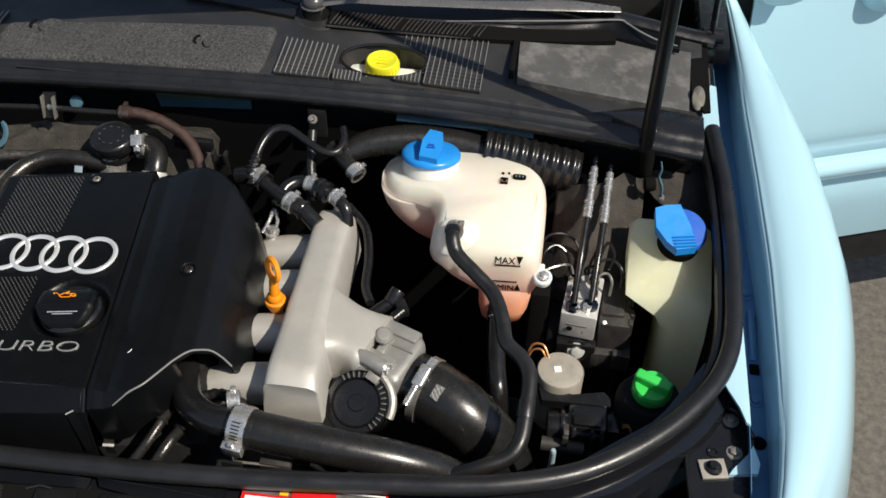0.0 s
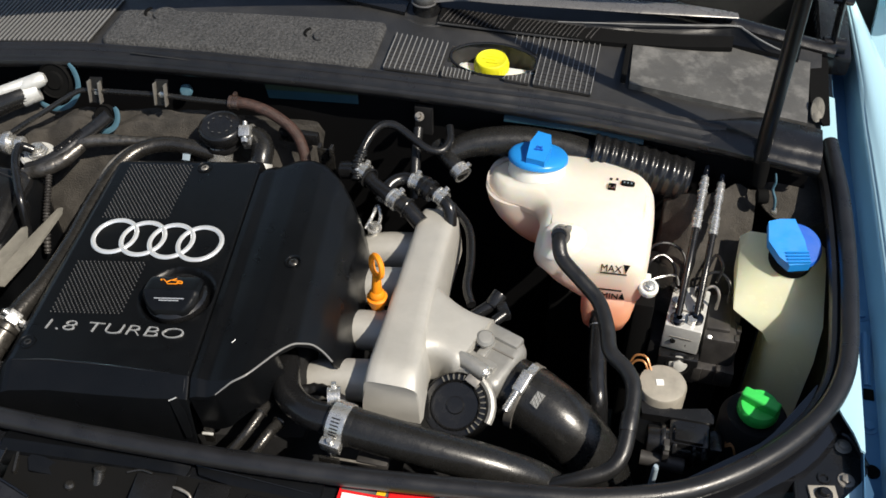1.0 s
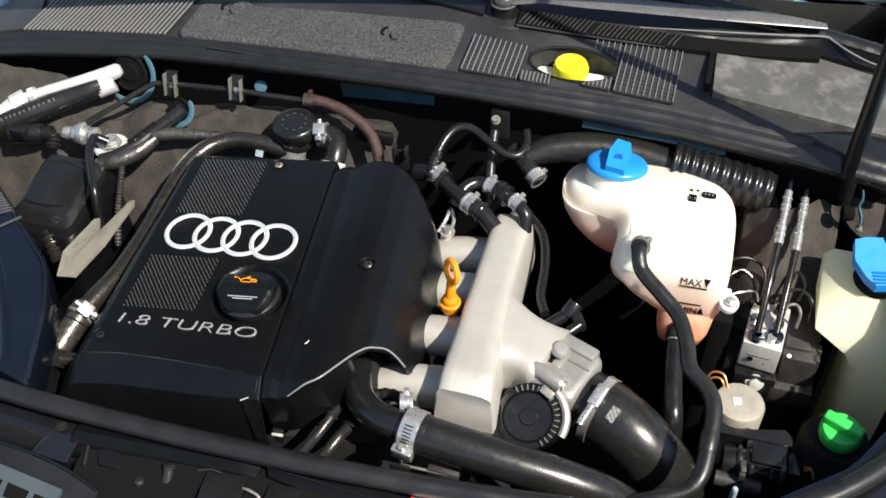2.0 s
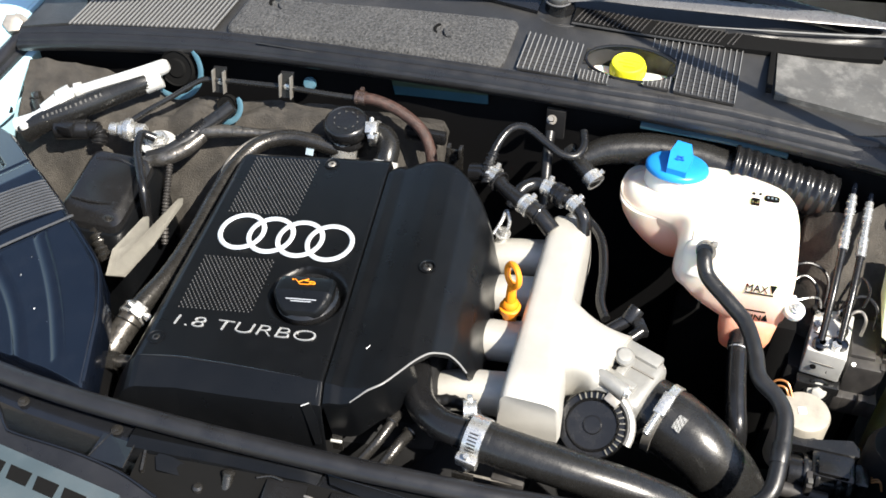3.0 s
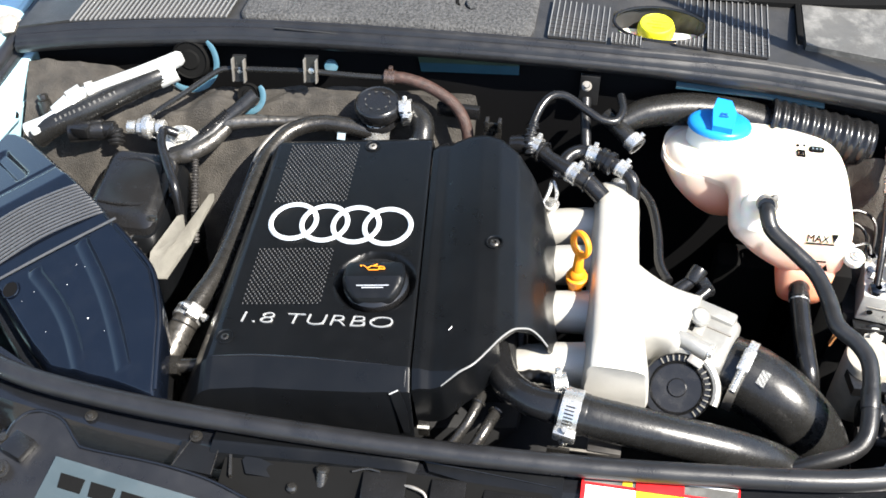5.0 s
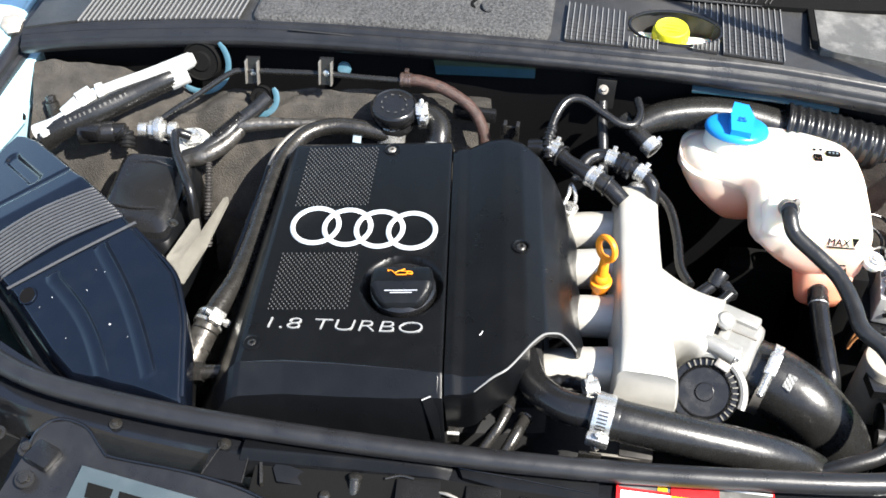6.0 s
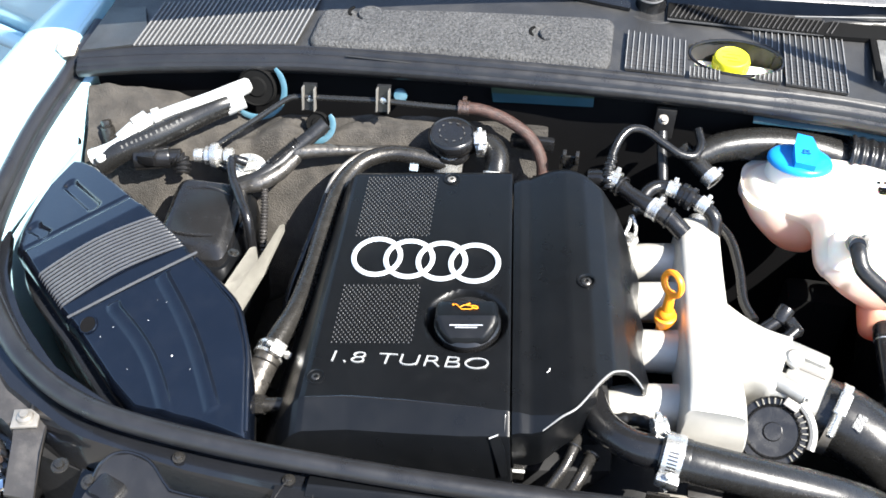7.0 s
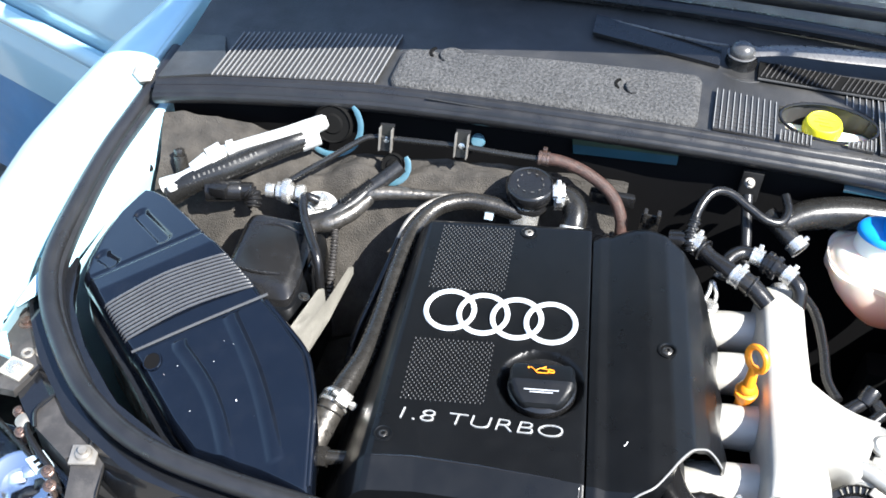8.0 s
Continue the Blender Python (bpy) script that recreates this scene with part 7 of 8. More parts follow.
part("fixing", joined(rod((-0.532, 0.808, 0.868), (-0.537, 0.817, 0.893), 0.0085, 0.0075, 18), rod((-0.537, 0.817, 0.893), (-0.5385, 0.8195, 0.900), 0.0062, seg=6, bevel=0.001)), M_PIPE, felt, "dark steel stud with a nut")
part("stud_hole", lathe([(0, 0), (0.006, 0), (0.006, 0.002), (0, 0.002)], (-0.569, 0.797, 0.8815), (0.3, -0.2, 1), 18), M_INK_SHADE, felt, "dark hole beside the felt")
part("fixing", box((-0.05, 0.868, 0.905), (0.05, 0.010, 0.016), 0.003), M_BLACK, felt)

for c, R, w, a0, a1, up in (((-0.377, 0.884, 0.922), 0.035, 0.0036, -125, 48, (0, 0.36, 0.93)), ((-0.296, 0.850, 0.908), 0.0195, 0.0036, -125, 40, (0, 0.5, 0.86))):
    g = thing("grommet", c, "black rubber grommet in a blue painted ring", "grommet", "grommets")
    c, side, up = Vector(c), Vector((1, 0, 0)), Vector(up).normalized()
    out = side.cross(up)
    part("painted_ring", tube([c + side * (R * math.cos(t)) + up * (R * math.sin(t)) for t in (math.radians(a0 + (a1 - a0) * k / 12) for k in range(13))], [0.002] + [w] * 11 + [w * 0.6], 10, 3, up=out, flat=0.35), M_RING, g, "blue painted crescent")
    part("rubber", lathe([(0, -0.002), (R * 0.30, -0.002), (R * 0.36, -0.004), (R * 0.58, -0.004), (R * 0.62, -0.002), (R * 0.66, -0.004), (R * 0.70, -0.008), (0, -0.012)], c, out, 28), M_INK_SHADE, g)

# air-conditioning pipe pair
ac = thing("air_conditioning_pipe", (-0.45, 0.82, 0.88), "bare aluminium air-conditioning pipe with a union", "pipe")
part("pipe", tube([(-0.388, 0.868, 0.934), (-0.398, 0.864, 0.931), (-0.4225, 0.846, 0.9275), (-0.481, 0.815, 0.9135), (-0.4915, 0.803, 0.909), (-0.5115, 0.782, 0.895), (-0.537, 0.770, 0.885)], [0.0078, 0.0075, 0.0068, 0.0066, 0.0070, 0.0088, 0.0100], 18, 8), M_ALU, ac)
part("end_block", lathe([(0, -0.016), (0.0080, -0.015), (0.0090, -0.008), (0.0096, 0.004), (0.0088, 0.012), (0.006, 0.016), (0, 0.0165)], (-0.391, 0.866, 0.931), (0.75, 0.45, 0.25), 28), M_ALU, ac)
part("union", joined(rod((-0.470, 0.821, 0.916), (-0.476, 0.818, 0.9145), 0.0115, seg=6), rod((-0.481, 0.815, 0.9135), (-0.493, 0.803, 0.909), 0.0120, seg=6), rod((-0.493, 0.803, 0.909), (-0.506, 0.789, 0.900), 0.0100, seg=18)), M_ALU, ac)
part("foot_block", box((-0.518, 0.774, 0.886), (0.030, 0.022, 0.020), 0.008, Matrix.Rotation(radians(28), 4, "Z"), 3), M_ALU, ac)
ach = thing("air_conditioning_hose", (-0.45, 0.81, 0.87), "fat black air-conditioning hose with faded print", "hose")
part("hose", tube([(-0.396, 0.862, 0.917), (-0.411, 0.850, 0.916), (-0.438, 0.830, 0.909), (-0.472, 0.802, 0.901), (-0.505, 0.782, 0.891), (-0.528, 0.768, 0.878)], 0.0138, 20, 8), M_HOSE, ach)
part("sleeve", rod((-0.388, 0.868, 0.920), (-0.406, 0.8545, 0.9155), 0.0142, seg=24, bevel=0.001), M_ALU, ach, "crimped aluminium sleeve")
line_h = smooth_path([(-0.396, 0.862, 0.917), (-0.411, 0.850, 0.916), (-0.438, 0.830, 0.909), (-0.472, 0.802, 0.901), (-0.505, 0.782, 0.891), (-0.528, 0.768, 0.878)], 40)
for k in range(13):
    x = -0.446 - 0.0046 * k
    i = min(range(len(line_h) - 1), key=lambda q: abs(line_h[q].x - x))
    d_h = (line_h[i + 1] - line_h[i]).normalized()
    o_h = Vector((0.25, -0.55, 0.80))
    o_h = (o_h - d_h * d_h.dot(o_h)).normalized()
    part("print_bar", box(line_h[i] + o_h * 0.0137, (0.0019 + 0.0008 * (k % 3 == 1), 0.0040 - 0.0010 * (k % 4 == 2), 0.0008), 0, Matrix((d_h, o_h.cross(d_h), o_h)).transposed().to_4x4()), M_LID, ach)

# pressure switch, unions and solenoids below the pipes
sw = thing("pressure_switch", (-0.47, 0.78, 0.86), "black plug on a bright zinc pressure switch", "sensor")
part("plug", joined(rod((-0.490, 0.778, 0.884), (-0.452, 0.790, 0.884), 0.0125, seg=20, bevel=0.002), box((-0.472, 0.776, 0.892), (0.020, 0.016, 0.014), 0.003), rod((-0.452, 0.790, 0.884), (-0.440, 0.793, 0.884), 0.009, seg=16)), M_BLACK, sw)
part("boot", tube([(-0.445, 0.790, 0.884), (-0.438, 0.788, 0.880), (-0.436, 0.780, 0.872)], 0.0085, 16, 30, 5, 0.0014), M_RUBBER, sw)
for k, (a, b_, r) in enumerate(((0.000, 0.010, 0.0080), (0.012, 0.024, 0.0105), (0.025, 0.032, 0.0080), (0.034, 0.044, 0.0095))):
    p = Vector((-0.425, 0.796, 0.886))
    q = Vector((1, 0.12, 0.02)).normalized()
    part("fitting", rod(p + q * a, p + q * b_, r, seg=6 if k % 2 else 20, bevel=0.001), M_STEEL, sw, "bright zinc fitting")
part("lock_ring", lathe([(0.006, -0.004), (0.0135, -0.004), (0.0145, -0.001), (0.0145, 0.003), (0.0125, 0.005), (0.006, 0.005)], (-0.402, 0.800, 0.886), (1, 0.12, 0.05), 32), M_STEEL, sw, "bright ribbed lock ring")
nut = thing("union_nut", (-0.362, 0.806, 0.87), "large bright union nut on a pipe", "fitting")
part("nut", joined(rod((-0.365, 0.799, 0.876), (-0.364, 0.798, 0.884), 0.0135, seg=6, bevel=0.0015), torus((-0.3645, 0.7985, 0.8845), 0.0085, 0.0022, (0.1, -0.1, 1), 28, 8), rod((-0.364, 0.798, 0.884), (-0.3635, 0.7975, 0.890), 0.0060, seg=18, bevel=0.001)), M_STEEL, nut)
part("flange", lathe([(0, 0), (0.0205, 0), (0.0215, 0.002), (0.0190, 0.004), (0.0175, 0.0035), (0.016, 0.0045), (0, 0.0045)], (-0.3655, 0.7995, 0.8725), (0.1, -0.1, 1), 36), M_ALU, nut, "stepped round flange")
for pts, r, lab in (([(-0.362, 0.790, 0.890), (-0.374, 0.786, 0.897), (-0.3735, 0.775, 0.899), (-0.366, 0.756, 0.897), (-0.349, 0.729, 0.893), (-0.335, 0.707, 0.886), (-0.327, 0.690, 0.85)], 0.0052, "bent black steel pipe over the heat shield"),
                    ([(-0.400, 0.796, 0.876), (-0.370, 0.790, 0.872), (-0.340, 0.795, 0.870), (-0.325, 0.80, 0.868)], 0.0045, "short black pipe beside the union nut"),
                    ([(-0.283, 0.845, 0.915), (-0.297, 0.832, 0.905), (-0.314, 0.816, 0.895), (-0.325, 0.800, 0.888), (-0.345, 0.780, 0.880), (-0.365, 0.772, 0.874)], 0.0085, "taped wiring loom from the grommet")):
    t = thing("pipe", pts[len(pts) // 2], lab, "pipe", "pipes in the left corner")
    part("pipe", tube(pts, r, 12, 8), M_BLACK if r < 0.008 else M_RUBBER, t)
con = thing("corrugated_conduit", (-0.335, 0.80, 0.87), "ribbed black wiring conduit", "conduit")
part("conduit", tube([(-0.310, 0.822, 0.902), (-0.322, 0.808, 0.895), (-0.335, 0.793, 0.889)], 0.0064, 14, 60, 13, 0.0009), M_BLACK, con)
con2 = thing("corrugated_conduit", (-0.345, 0.73, 0.81), "ribbed black wiring conduit hanging down", "conduit")
part("conduit", tube([(-0.338, 0.775, 0.876), (-0.333, 0.752, 0.858), (-0.330, 0.730, 0.835), (-0.328, 0.71, 0.80)], 0.0038, 12, 64, 26, 0.0008), M_WORN, con2)
foil = thing("foil_wrapped_pipe", (-0.28, 0.82, 0.87), "crumpled foil-wrapped pipe behind the cover", "pipe")
part("wrap", tube([(-0.205, 0.842, 0.893), (-0.245, 0.832, 0.892), (-0.285, 0.823, 0.893), (-0.310, 0.815, 0.892), (-0.325, 0.805, 0.889)], [0.0045, 0.0055, 0.0078, 0.0085, 0.006], 14, 10), M_FOIL, foil)
part("knuckle", tube([(-0.310, 0.812, 0.889), (-0.325, 0.790, 0.882), (-0.345, 0.772, 0.877), (-0.368, 0.766, 0.872)], [0.0075, 0.0095, 0.0090, 0.007], 14, 8), M_FOIL, foil)

# thin fuel pipe along the firewall with two clips, and the braided hose
fuel = thing("fuel_pipe", (-0.25, 0.87, 0.92), "thin black pipe clipped along the firewall", "pipe")
part("pipe", tube([(-0.418, 0.793, 0.882), (-0.397, 0.812, 0.897), (-0.365, 0.836, 0.913), (-0.333, 0.860, 0.929), (-0.320, 0.866, 0.931), (-0.305, 0.867, 0.932), (-0.265, 0.869, 0.934), (-0.222, 0.871, 0.936), (-0.175, 0.872, 0.936), (-0.132, 0.873, 0.937)], 0.0034, 10, 8), M_HOSE, fuel)
for x, y, z in ((-0.306, 0.868, 0.931), (-0.221, 0.872, 0.938)):
    c = thing("pipe_clip", (x, y, z - 0.015), "small dark steel pipe clip on the firewall", "clip", "pipe clips")
    part("plate", prism([(x - 0.0078, y + 0.002, z + 0.016), (x + 0.0078, y + 0.004, z + 0.016), (x + 0.0072, y - 0.006, z - 0.013), (x - 0.0072, y - 0.008, z - 0.013)], (0, 0.002, 0.001), 0.0006), M_BLACK, c)
    for s in (-1, 1):
        part("ear", box((x + s * 0.0068, y - 0.005, z + 0.002), (0.0016, 0.008, 0.028), 0.0005, Matrix.Rotation(radians(-12), 4, "X")), M_ZINC, c, "bright bent edge")
    part("rivet", lathe([(0, 0), (0.004, 0), (0.0036, 0.002), (0, 0.003)], (x, y - 0.002, z), (0, -0.9, 0.3), 16), M_STEEL, c)
part_b = thing("braided_hose", (-0.08, 0.865, 0.91), "brown braided fuel hose behind the engine", "hose")
part("hose", tube([(-0.137, 0.874, 0.9375), (-0.110, 0.875, 0.937), (-0.080, 0.871, 0.930), (-0.052, 0.861, 0.917), (-0.037, 0.846, 0.900), (-0.033, 0.836, 0.88)], 0.0068, 14, 8), M_BROWN, part_b)
spring_clip((-0.130, 0.8745, 0.9375), (1, 0.05, 0), 0.0070, "", M_RUST)

# round black valve cap behind the cover
valve = thing("vacuum_valve", (-0.137, 0.835, 0.88), "round black vacuum valve on a metal stub", "valve")
part("cap", lathe([(0, -0.022), (0.020, -0.022), (0.0255, -0.016), (0.0265, -0.010), (0.0265, -0.004), (0.025, -0.001), (0.0235, 0.0), (0.0225, -0.0015), (0.0, -0.0010)], (-0.138, 0.843, 0.927), (0.0, -0.10, 1), 44), M_BLACK, valve)
part("collar", lathe([(0.020, -0.004), (0.0225, -0.004), (0.0230, 0), (0.0215, 0.003), (0.018, 0.003)], (-0.138, 0.841, 0.904), (0.0, -0.10, 1), 40), M_BLACK, valve)
part("stub", rod((-0.139, 0.826, 0.880), (-0.138, 0.838, 0.906), 0.0155, seg=24), M_STEEL, valve)
for a in range(10):
    t = 2 * math.pi * a / 10
    part("mark", box((-0.138 + 0.014 * math.cos(t), 0.843 + 0.014 * math.sin(t), 0.9273 + 0.0014 * math.sin(t)), (0.0030, 0.0009, 0.0005), 0, Matrix.Rotation(t + 1.57, 4, "Z")), M_LID, valve)
hose_clamp((-0.106, 0.850, 0.909), (0.9, 0.15, 0.1), 0.0135, "", 0.012, (0, -0.5, 0.8))
velb = thing("vent_elbow", (-0.085, 0.83, 0.88), "smooth brown-black vent elbow behind the cover", "hose")
part("elbow", tube([(-0.125, 0.846, 0.909), (-0.106, 0.851, 0.909), (-0.094, 0.849, 0.907), (-0.086, 0.839, 0.903), (-0.084, 0.826, 0.896), (-0.084, 0.814, 0.884)], [0.011, 0.0125, 0.0135, 0.0135, 0.013, 0.0125], 20, 10), M_HOSE, velb)
part("end_ring", lathe([(0.0125, -0.005), (0.0145, -0.005), (0.0150, 0), (0.0145, 0.005), (0.0125, 0.005)], (-0.084, 0.819, 0.891), (0, 0.65, 0.7), 28), M_ALU, velb, "bright end ring")
sens = thing("blue_plug", (-0.176, 0.826, 0.87), "small black electrical plug with a pale blue tag", "connector")
part("plug", box((-0.176, 0.826, 0.891), (0.012, 0.010, 0.022), 0.002), M_BLACK, sens)
part("tag", box((-0.176, 0.8205, 0.896), (0.0095, 0.0012, 0.020), 0.0003, Matrix.Rotation(radians(-40), 4, "X")), M_PALE, sens, "pale blue tag")
hk = thing("hose_bracket", (-0.005, 0.838, 0.86), "dark steel bracket behind the cover", "bracket")
part("strap", joined(box((-0.006, 0.838, 0.895), (0.020, 0.003, 0.045), 0.001), box((-0.012, 0.835, 0.918), (0.004, 0.010, 0.014), 0.001), box((0.002, 0.835, 0.918), (0.004, 0.010, 0.014), 0.001)), M_PIPE, hk)

# pipes and unions between the cover and the manifold
crank = thing("breather_pipe", (0.05, 0.84, 0.90), "black arched breather pipe behind the engine", "pipe")
part("pipe", tube([(0.040, 0.806, 0.905), (0.037, 0.822, 0.916), (0.042, 0.850, 0.930), (0.053, 0.868, 0.939), (0.070, 0.872, 0.939), (0.092, 0.864, 0.931), (0.112, 0.857, 0.924), (0.128, 0.860, 0.922), (0.134, 0.876, 0.926), (0.130, 0.894, 0.931)], 0.0049, 14, 8), M_BLACK, crank)
part("boot", tube([(0.040, 0.806, 0.905), (0.037, 0.822, 0.916), (0.040, 0.838, 0.924)], 0.0062, 14, 30, 6, 0.0009), M_BLACK, crank, "ribbed boot at the foot of the pipe")
for pts, r, tapers in (([(0.018, 0.822, 0.903), (0.031, 0.821, 0.906), (0.047, 0.817, 0.907), (0.061, 0.804, 0.906), (0.082, 0.790, 0.904), (0.104, 0.781, 0.900), (0.124, 0.768, 0.890)], [0.0105, 0.0108, 0.0100, 0.0080, 0.0098, 0.0100, 0.0098], ((0.3, 0.42), (0.72, 0.85))),
                       ([(0.074, 0.786, 0.898), (0.080, 0.806, 0.907), (0.093, 0.817, 0.909), (0.108, 0.814, 0.909), (0.125, 0.806, 0.908), (0.140, 0.799, 0.906), (0.153, 0.788, 0.900), (0.156, 0.778, 0.884)], 0.0076, ())):
    t = thing("vacuum_pipe", pts[2], "black moulded vacuum pipe with clamped joints", "pipe", "vacuum pipes")
    part("pipe", tube(pts, r, 16, 8), M_BLACK, t)
    line = smooth_path(pts, 10)
    for a, b in tapers:
        p, q = line[int(a * (len(line) - 1))], line[int(b * (len(line) - 1))]
        part("sleeve", rod(p, q, 0.0088, 0.0112, 20, 0.0006), M_PIPE, t, "dark metal sleeve")
        part("collar", torus(q, 0.0112, 0.0016, q - p, 24, 8), M_BLACK, t)
for c, ax, r in (((0.045, 0.8175, 0.907), (1, -0.35, 0), 0.0108), ((0.091, 0.786, 0.903), (1, -0.6, -0.1), 0.0106), ((0.108, 0.814, 0.909), (1, -0.3, 0), 0.0082), ((0.141, 0.7985, 0.906), (1, -0.6, -0.2), 0.0084)):
    spring_clip(c, ax, r, "ear clamps on the vacuum pipes")
tee = thing("bracket_screw", (0.066, 0.775, 0.86), "small bright bracket and screw beside the first runner", "bracket")
part("strap", tube([(0.060, 0.764, 0.872), (0.066, 0.776, 0.882), (0.068, 0.790, 0.886), (0.074, 0.780, 0.880), (0.074, 0.768, 0.874)], 0.0022, 8, 6), M_STEEL, tee)
part("screw", joined(rod((0.068, 0.764, 0.860), (0.070, 0.768, 0.878), 0.0060, seg=16, bevel=0.001), lathe([(0, 0), (0.0085, 0), (0.0085, 0.002), (0, 0.003)], (0.070, 0.767, 0.872), (0.1, -0.2, 1), 18)), M_STEEL, tee)
nrv = thing("check_valve", (0.120, 0.806, 0.90), "ribbed black check valve in a vacuum pipe", "valve")
part("disc", lathe([(0, -0.009), (0.0125, -0.008), (0.0130, -0.003), (0.0115, -0.002), (0.0115, 0.002), (0.0130, 0.003), (0.0125, 0.008), (0, 0.009)], (0.123, 0.807, 0.908), (1, -0.50, -0.1), 28), M_BLACK, nrv)
stand = thing("coolant_stub", (0.098, 0.85, 0.88), "black upright coolant stub behind the manifold", "pipe")
part("pipe", tube([(0.092, 0.894, 0.922), (0.094, 0.876, 0.910), (0.098, 0.852, 0.896), (0.102, 0.828, 0.870)], 0.0058, 14, 6), M_RUBBER, stand)
wbolt = thing("earth_bolt", (0.091, 0.900, 0.93), "zinc earth bolt on the blue firewall", "bolt")
part("stud", joined(rod((0.091, 0.903, 0.932), (0.091, 0.895, 0.940), 0.0030, seg=6), torus((0.091, 0.900, 0.935), 0.0042, 0.0010, (0, -0.6, 0.7), 18, 6), lathe([(0, 0), (0.0058, 0), (0.0058, 0.002), (0, 0.002)], (0.091, 0.903, 0.932), (0, -0.6, 0.7), 18)), M_ZINC, wbolt)
part("plate", box((0.094, 0.914, 0.920), (0.022, 0.006, 0.040), 0.001), M_DARK, wbolt)
spot = thing("firewall_plug", (-0.211, 0.913, 0.915), "small blue painted plug in the firewall", "plug")
part("plug", lathe([(0, -0.004), (0.0075, -0.003), (0.0085, 0.0), (0.0070, 0.003), (0, 0.004)], (-0.211, 0.912, 0.915), (0, -0.8, 0.4), 20), M_RING, spot)
tag = thing("firewall_label", (-0.046, 0.905, 0.915), "green label on the blue firewall, darkened for shade", "label")
part("plate", prism([(-0.106, 0.912, 0.949), (0.012, 0.915, 0.957), (0.012, 0.915, 0.941), (-0.104, 0.912, 0.934)], (0, 0.002, 0), 0.0004), M_TAG, tag)
part("painted_strip", prism([(-0.104, 0.913, 0.934), (0.012, 0.916, 0.941), (0.012, 0.916, 0.928), (-0.102, 0.913, 0.921)], (0, 0.002, 0), 0.0004), M_TEAL, tag, "blue painted strip, darkened for shade")

duct = thing("air_duct", (0.25, 0.92, 0.86), "grey-black air duct with a corrugated end behind the tank", "duct")
part("duct", tube([(0.133, 0.880, 0.903), (0.160, 0.897, 0.908), (0.205, 0.912, 0.908), (0.255, 0.920, 0.902), (0.300, 0.918, 0.892)], [0.013, 0.017, 0.019, 0.021, 0.023], 22, 8), M_HOSE, duct)
part("bellows", tube([(0.296, 0.918, 0.900), (0.330, 0.918, 0.895), (0.370, 0.918, 0.888), (0.412, 0.918, 0.880)], 0.0285, 28, 40, 10, 0.0012), M_BLACK, duct, "corrugated rubber bellows")
part("stub", rod((0.116, 0.886, 0.909), (0.155, 0.853, 0.895), 0.0100, seg=20, bevel=0.002), M_HOSE, duct)
spring_clip((0.151, 0.8565, 0.8965), (0.8, -0.68, -0.3), 0.0102)
bl = thing("lower_loom", (0.17, 0.76, 0.80), "black loom hanging behind the manifold", "loom")
part("loom", tube([(0.150, 0.815, 0.88), (0.175, 0.790, 0.872), (0.186, 0.750, 0.865), (0.190, 0.710, 0.862), (0.20, 0.685, 0.862)], 0.0052, 12, 8), M_BLACK, bl)

# ---- air filter box ----
air = thing("air_filter_box", (-0.40, 0.58, 0.74), "glossy black air filter box with a ribbed band", "air filter box")
AU = Vector((0.882, 0.471, 0)).normalized()
AV = Vector((-0.471, 0.882, 0)).normalized()
AO = Vector((-0.400, 0.5625, 0))


def air_z(x, y, t):
    z = 0.945 + 0.239 * (x + 0.35) + 0.357 * (y - 0.60)
    if t > 0.085:
        z -= 0.30 * (t - 0.085)
    return z


def ap(s, t, dz=0.0):
    p = AO + AU * s + AV * t
    return Vector((p.x, p.y, air_z(p.x, p.y, t) + dz))


LEFT = [(-0.190, 0.066), (-0.172, 0.048), (-0.155, 0.030), (-0.115, -0.021), (-0.082, -0.036), (-0.008, -0.062), (0.014, -0.072), (0.062, -0.090), (0.121, -0.110), (0.140, -0.106), (0.170, -0.092), (0.197, -0.073), (0.214, -0.052), (0.220, -0.042)]
RIGHT = [(-0.190, 0.075), (-0.122, 0.092), (-0.102, 0.0945), (-0.068, 0.094), (-0.033, 0.081), (0.009, 0.063), (0.027, 0.057), (0.068, 0.038), (0.101, 0.022), (0.147, 0.004), (0.190, -0.014), (0.210, -0.026), (0.220, -0.036)]


def air_skin(u, v):
    t = -0.190 + 0.410 * v
    a, b = lerp_table(LEFT, t), lerp_table(RIGHT, t)
    s = a + (b - a) * u
    e = min(u, 1 - u) * (b - a)
    roll = -0.010 * max(0, 1 - e / 0.007) ** 2
    dz = 0.0
    for (s0, t0), (s1, t1) in (((-0.019, -0.013), (0.010, -0.129)), ((0.031, -0.007), (0.050, -0.145))):
        k = max(0, min(1, (t - t0) / (t1 - t0)))
        d = abs(s - (s0 + (s1 - s0) * (k + 0.25 * math.sin(math.pi * k))))
        if t < t0 + 0.006 and t > t1 - 0.01 and d < 0.008:
            dz += 0.0022 * math.cos(d / 0.008 * math.pi / 2)
    for (s0, t0), (s1, t1) in (((-0.046, 0.178), (-0.024, 0.124)), ((-0.088, 0.136), (-0.078, 0.120))):
        k = max(0, min(1, (t - t0) / (t1 - t0)))
        d = math.hypot(s - (s0 + (s1 - s0) * k), t - (t0 + (t1 - t0) * k))
        if d < 0.0095:
            k = min(1, (0.0095 - d) / 0.0055)
            dz -= 0.0036 * k * k * (3 - 2 * k)
    if 0.0 < t < 0.004:
        dz -= 0.0025
    if 0.105 < t < 0.112:
        dz -= 0.0015
    return ap(s, t, roll + dz)


part("lid", sheet(air_skin, 150, 260, 0.035), M_AIR, air, angle=60)
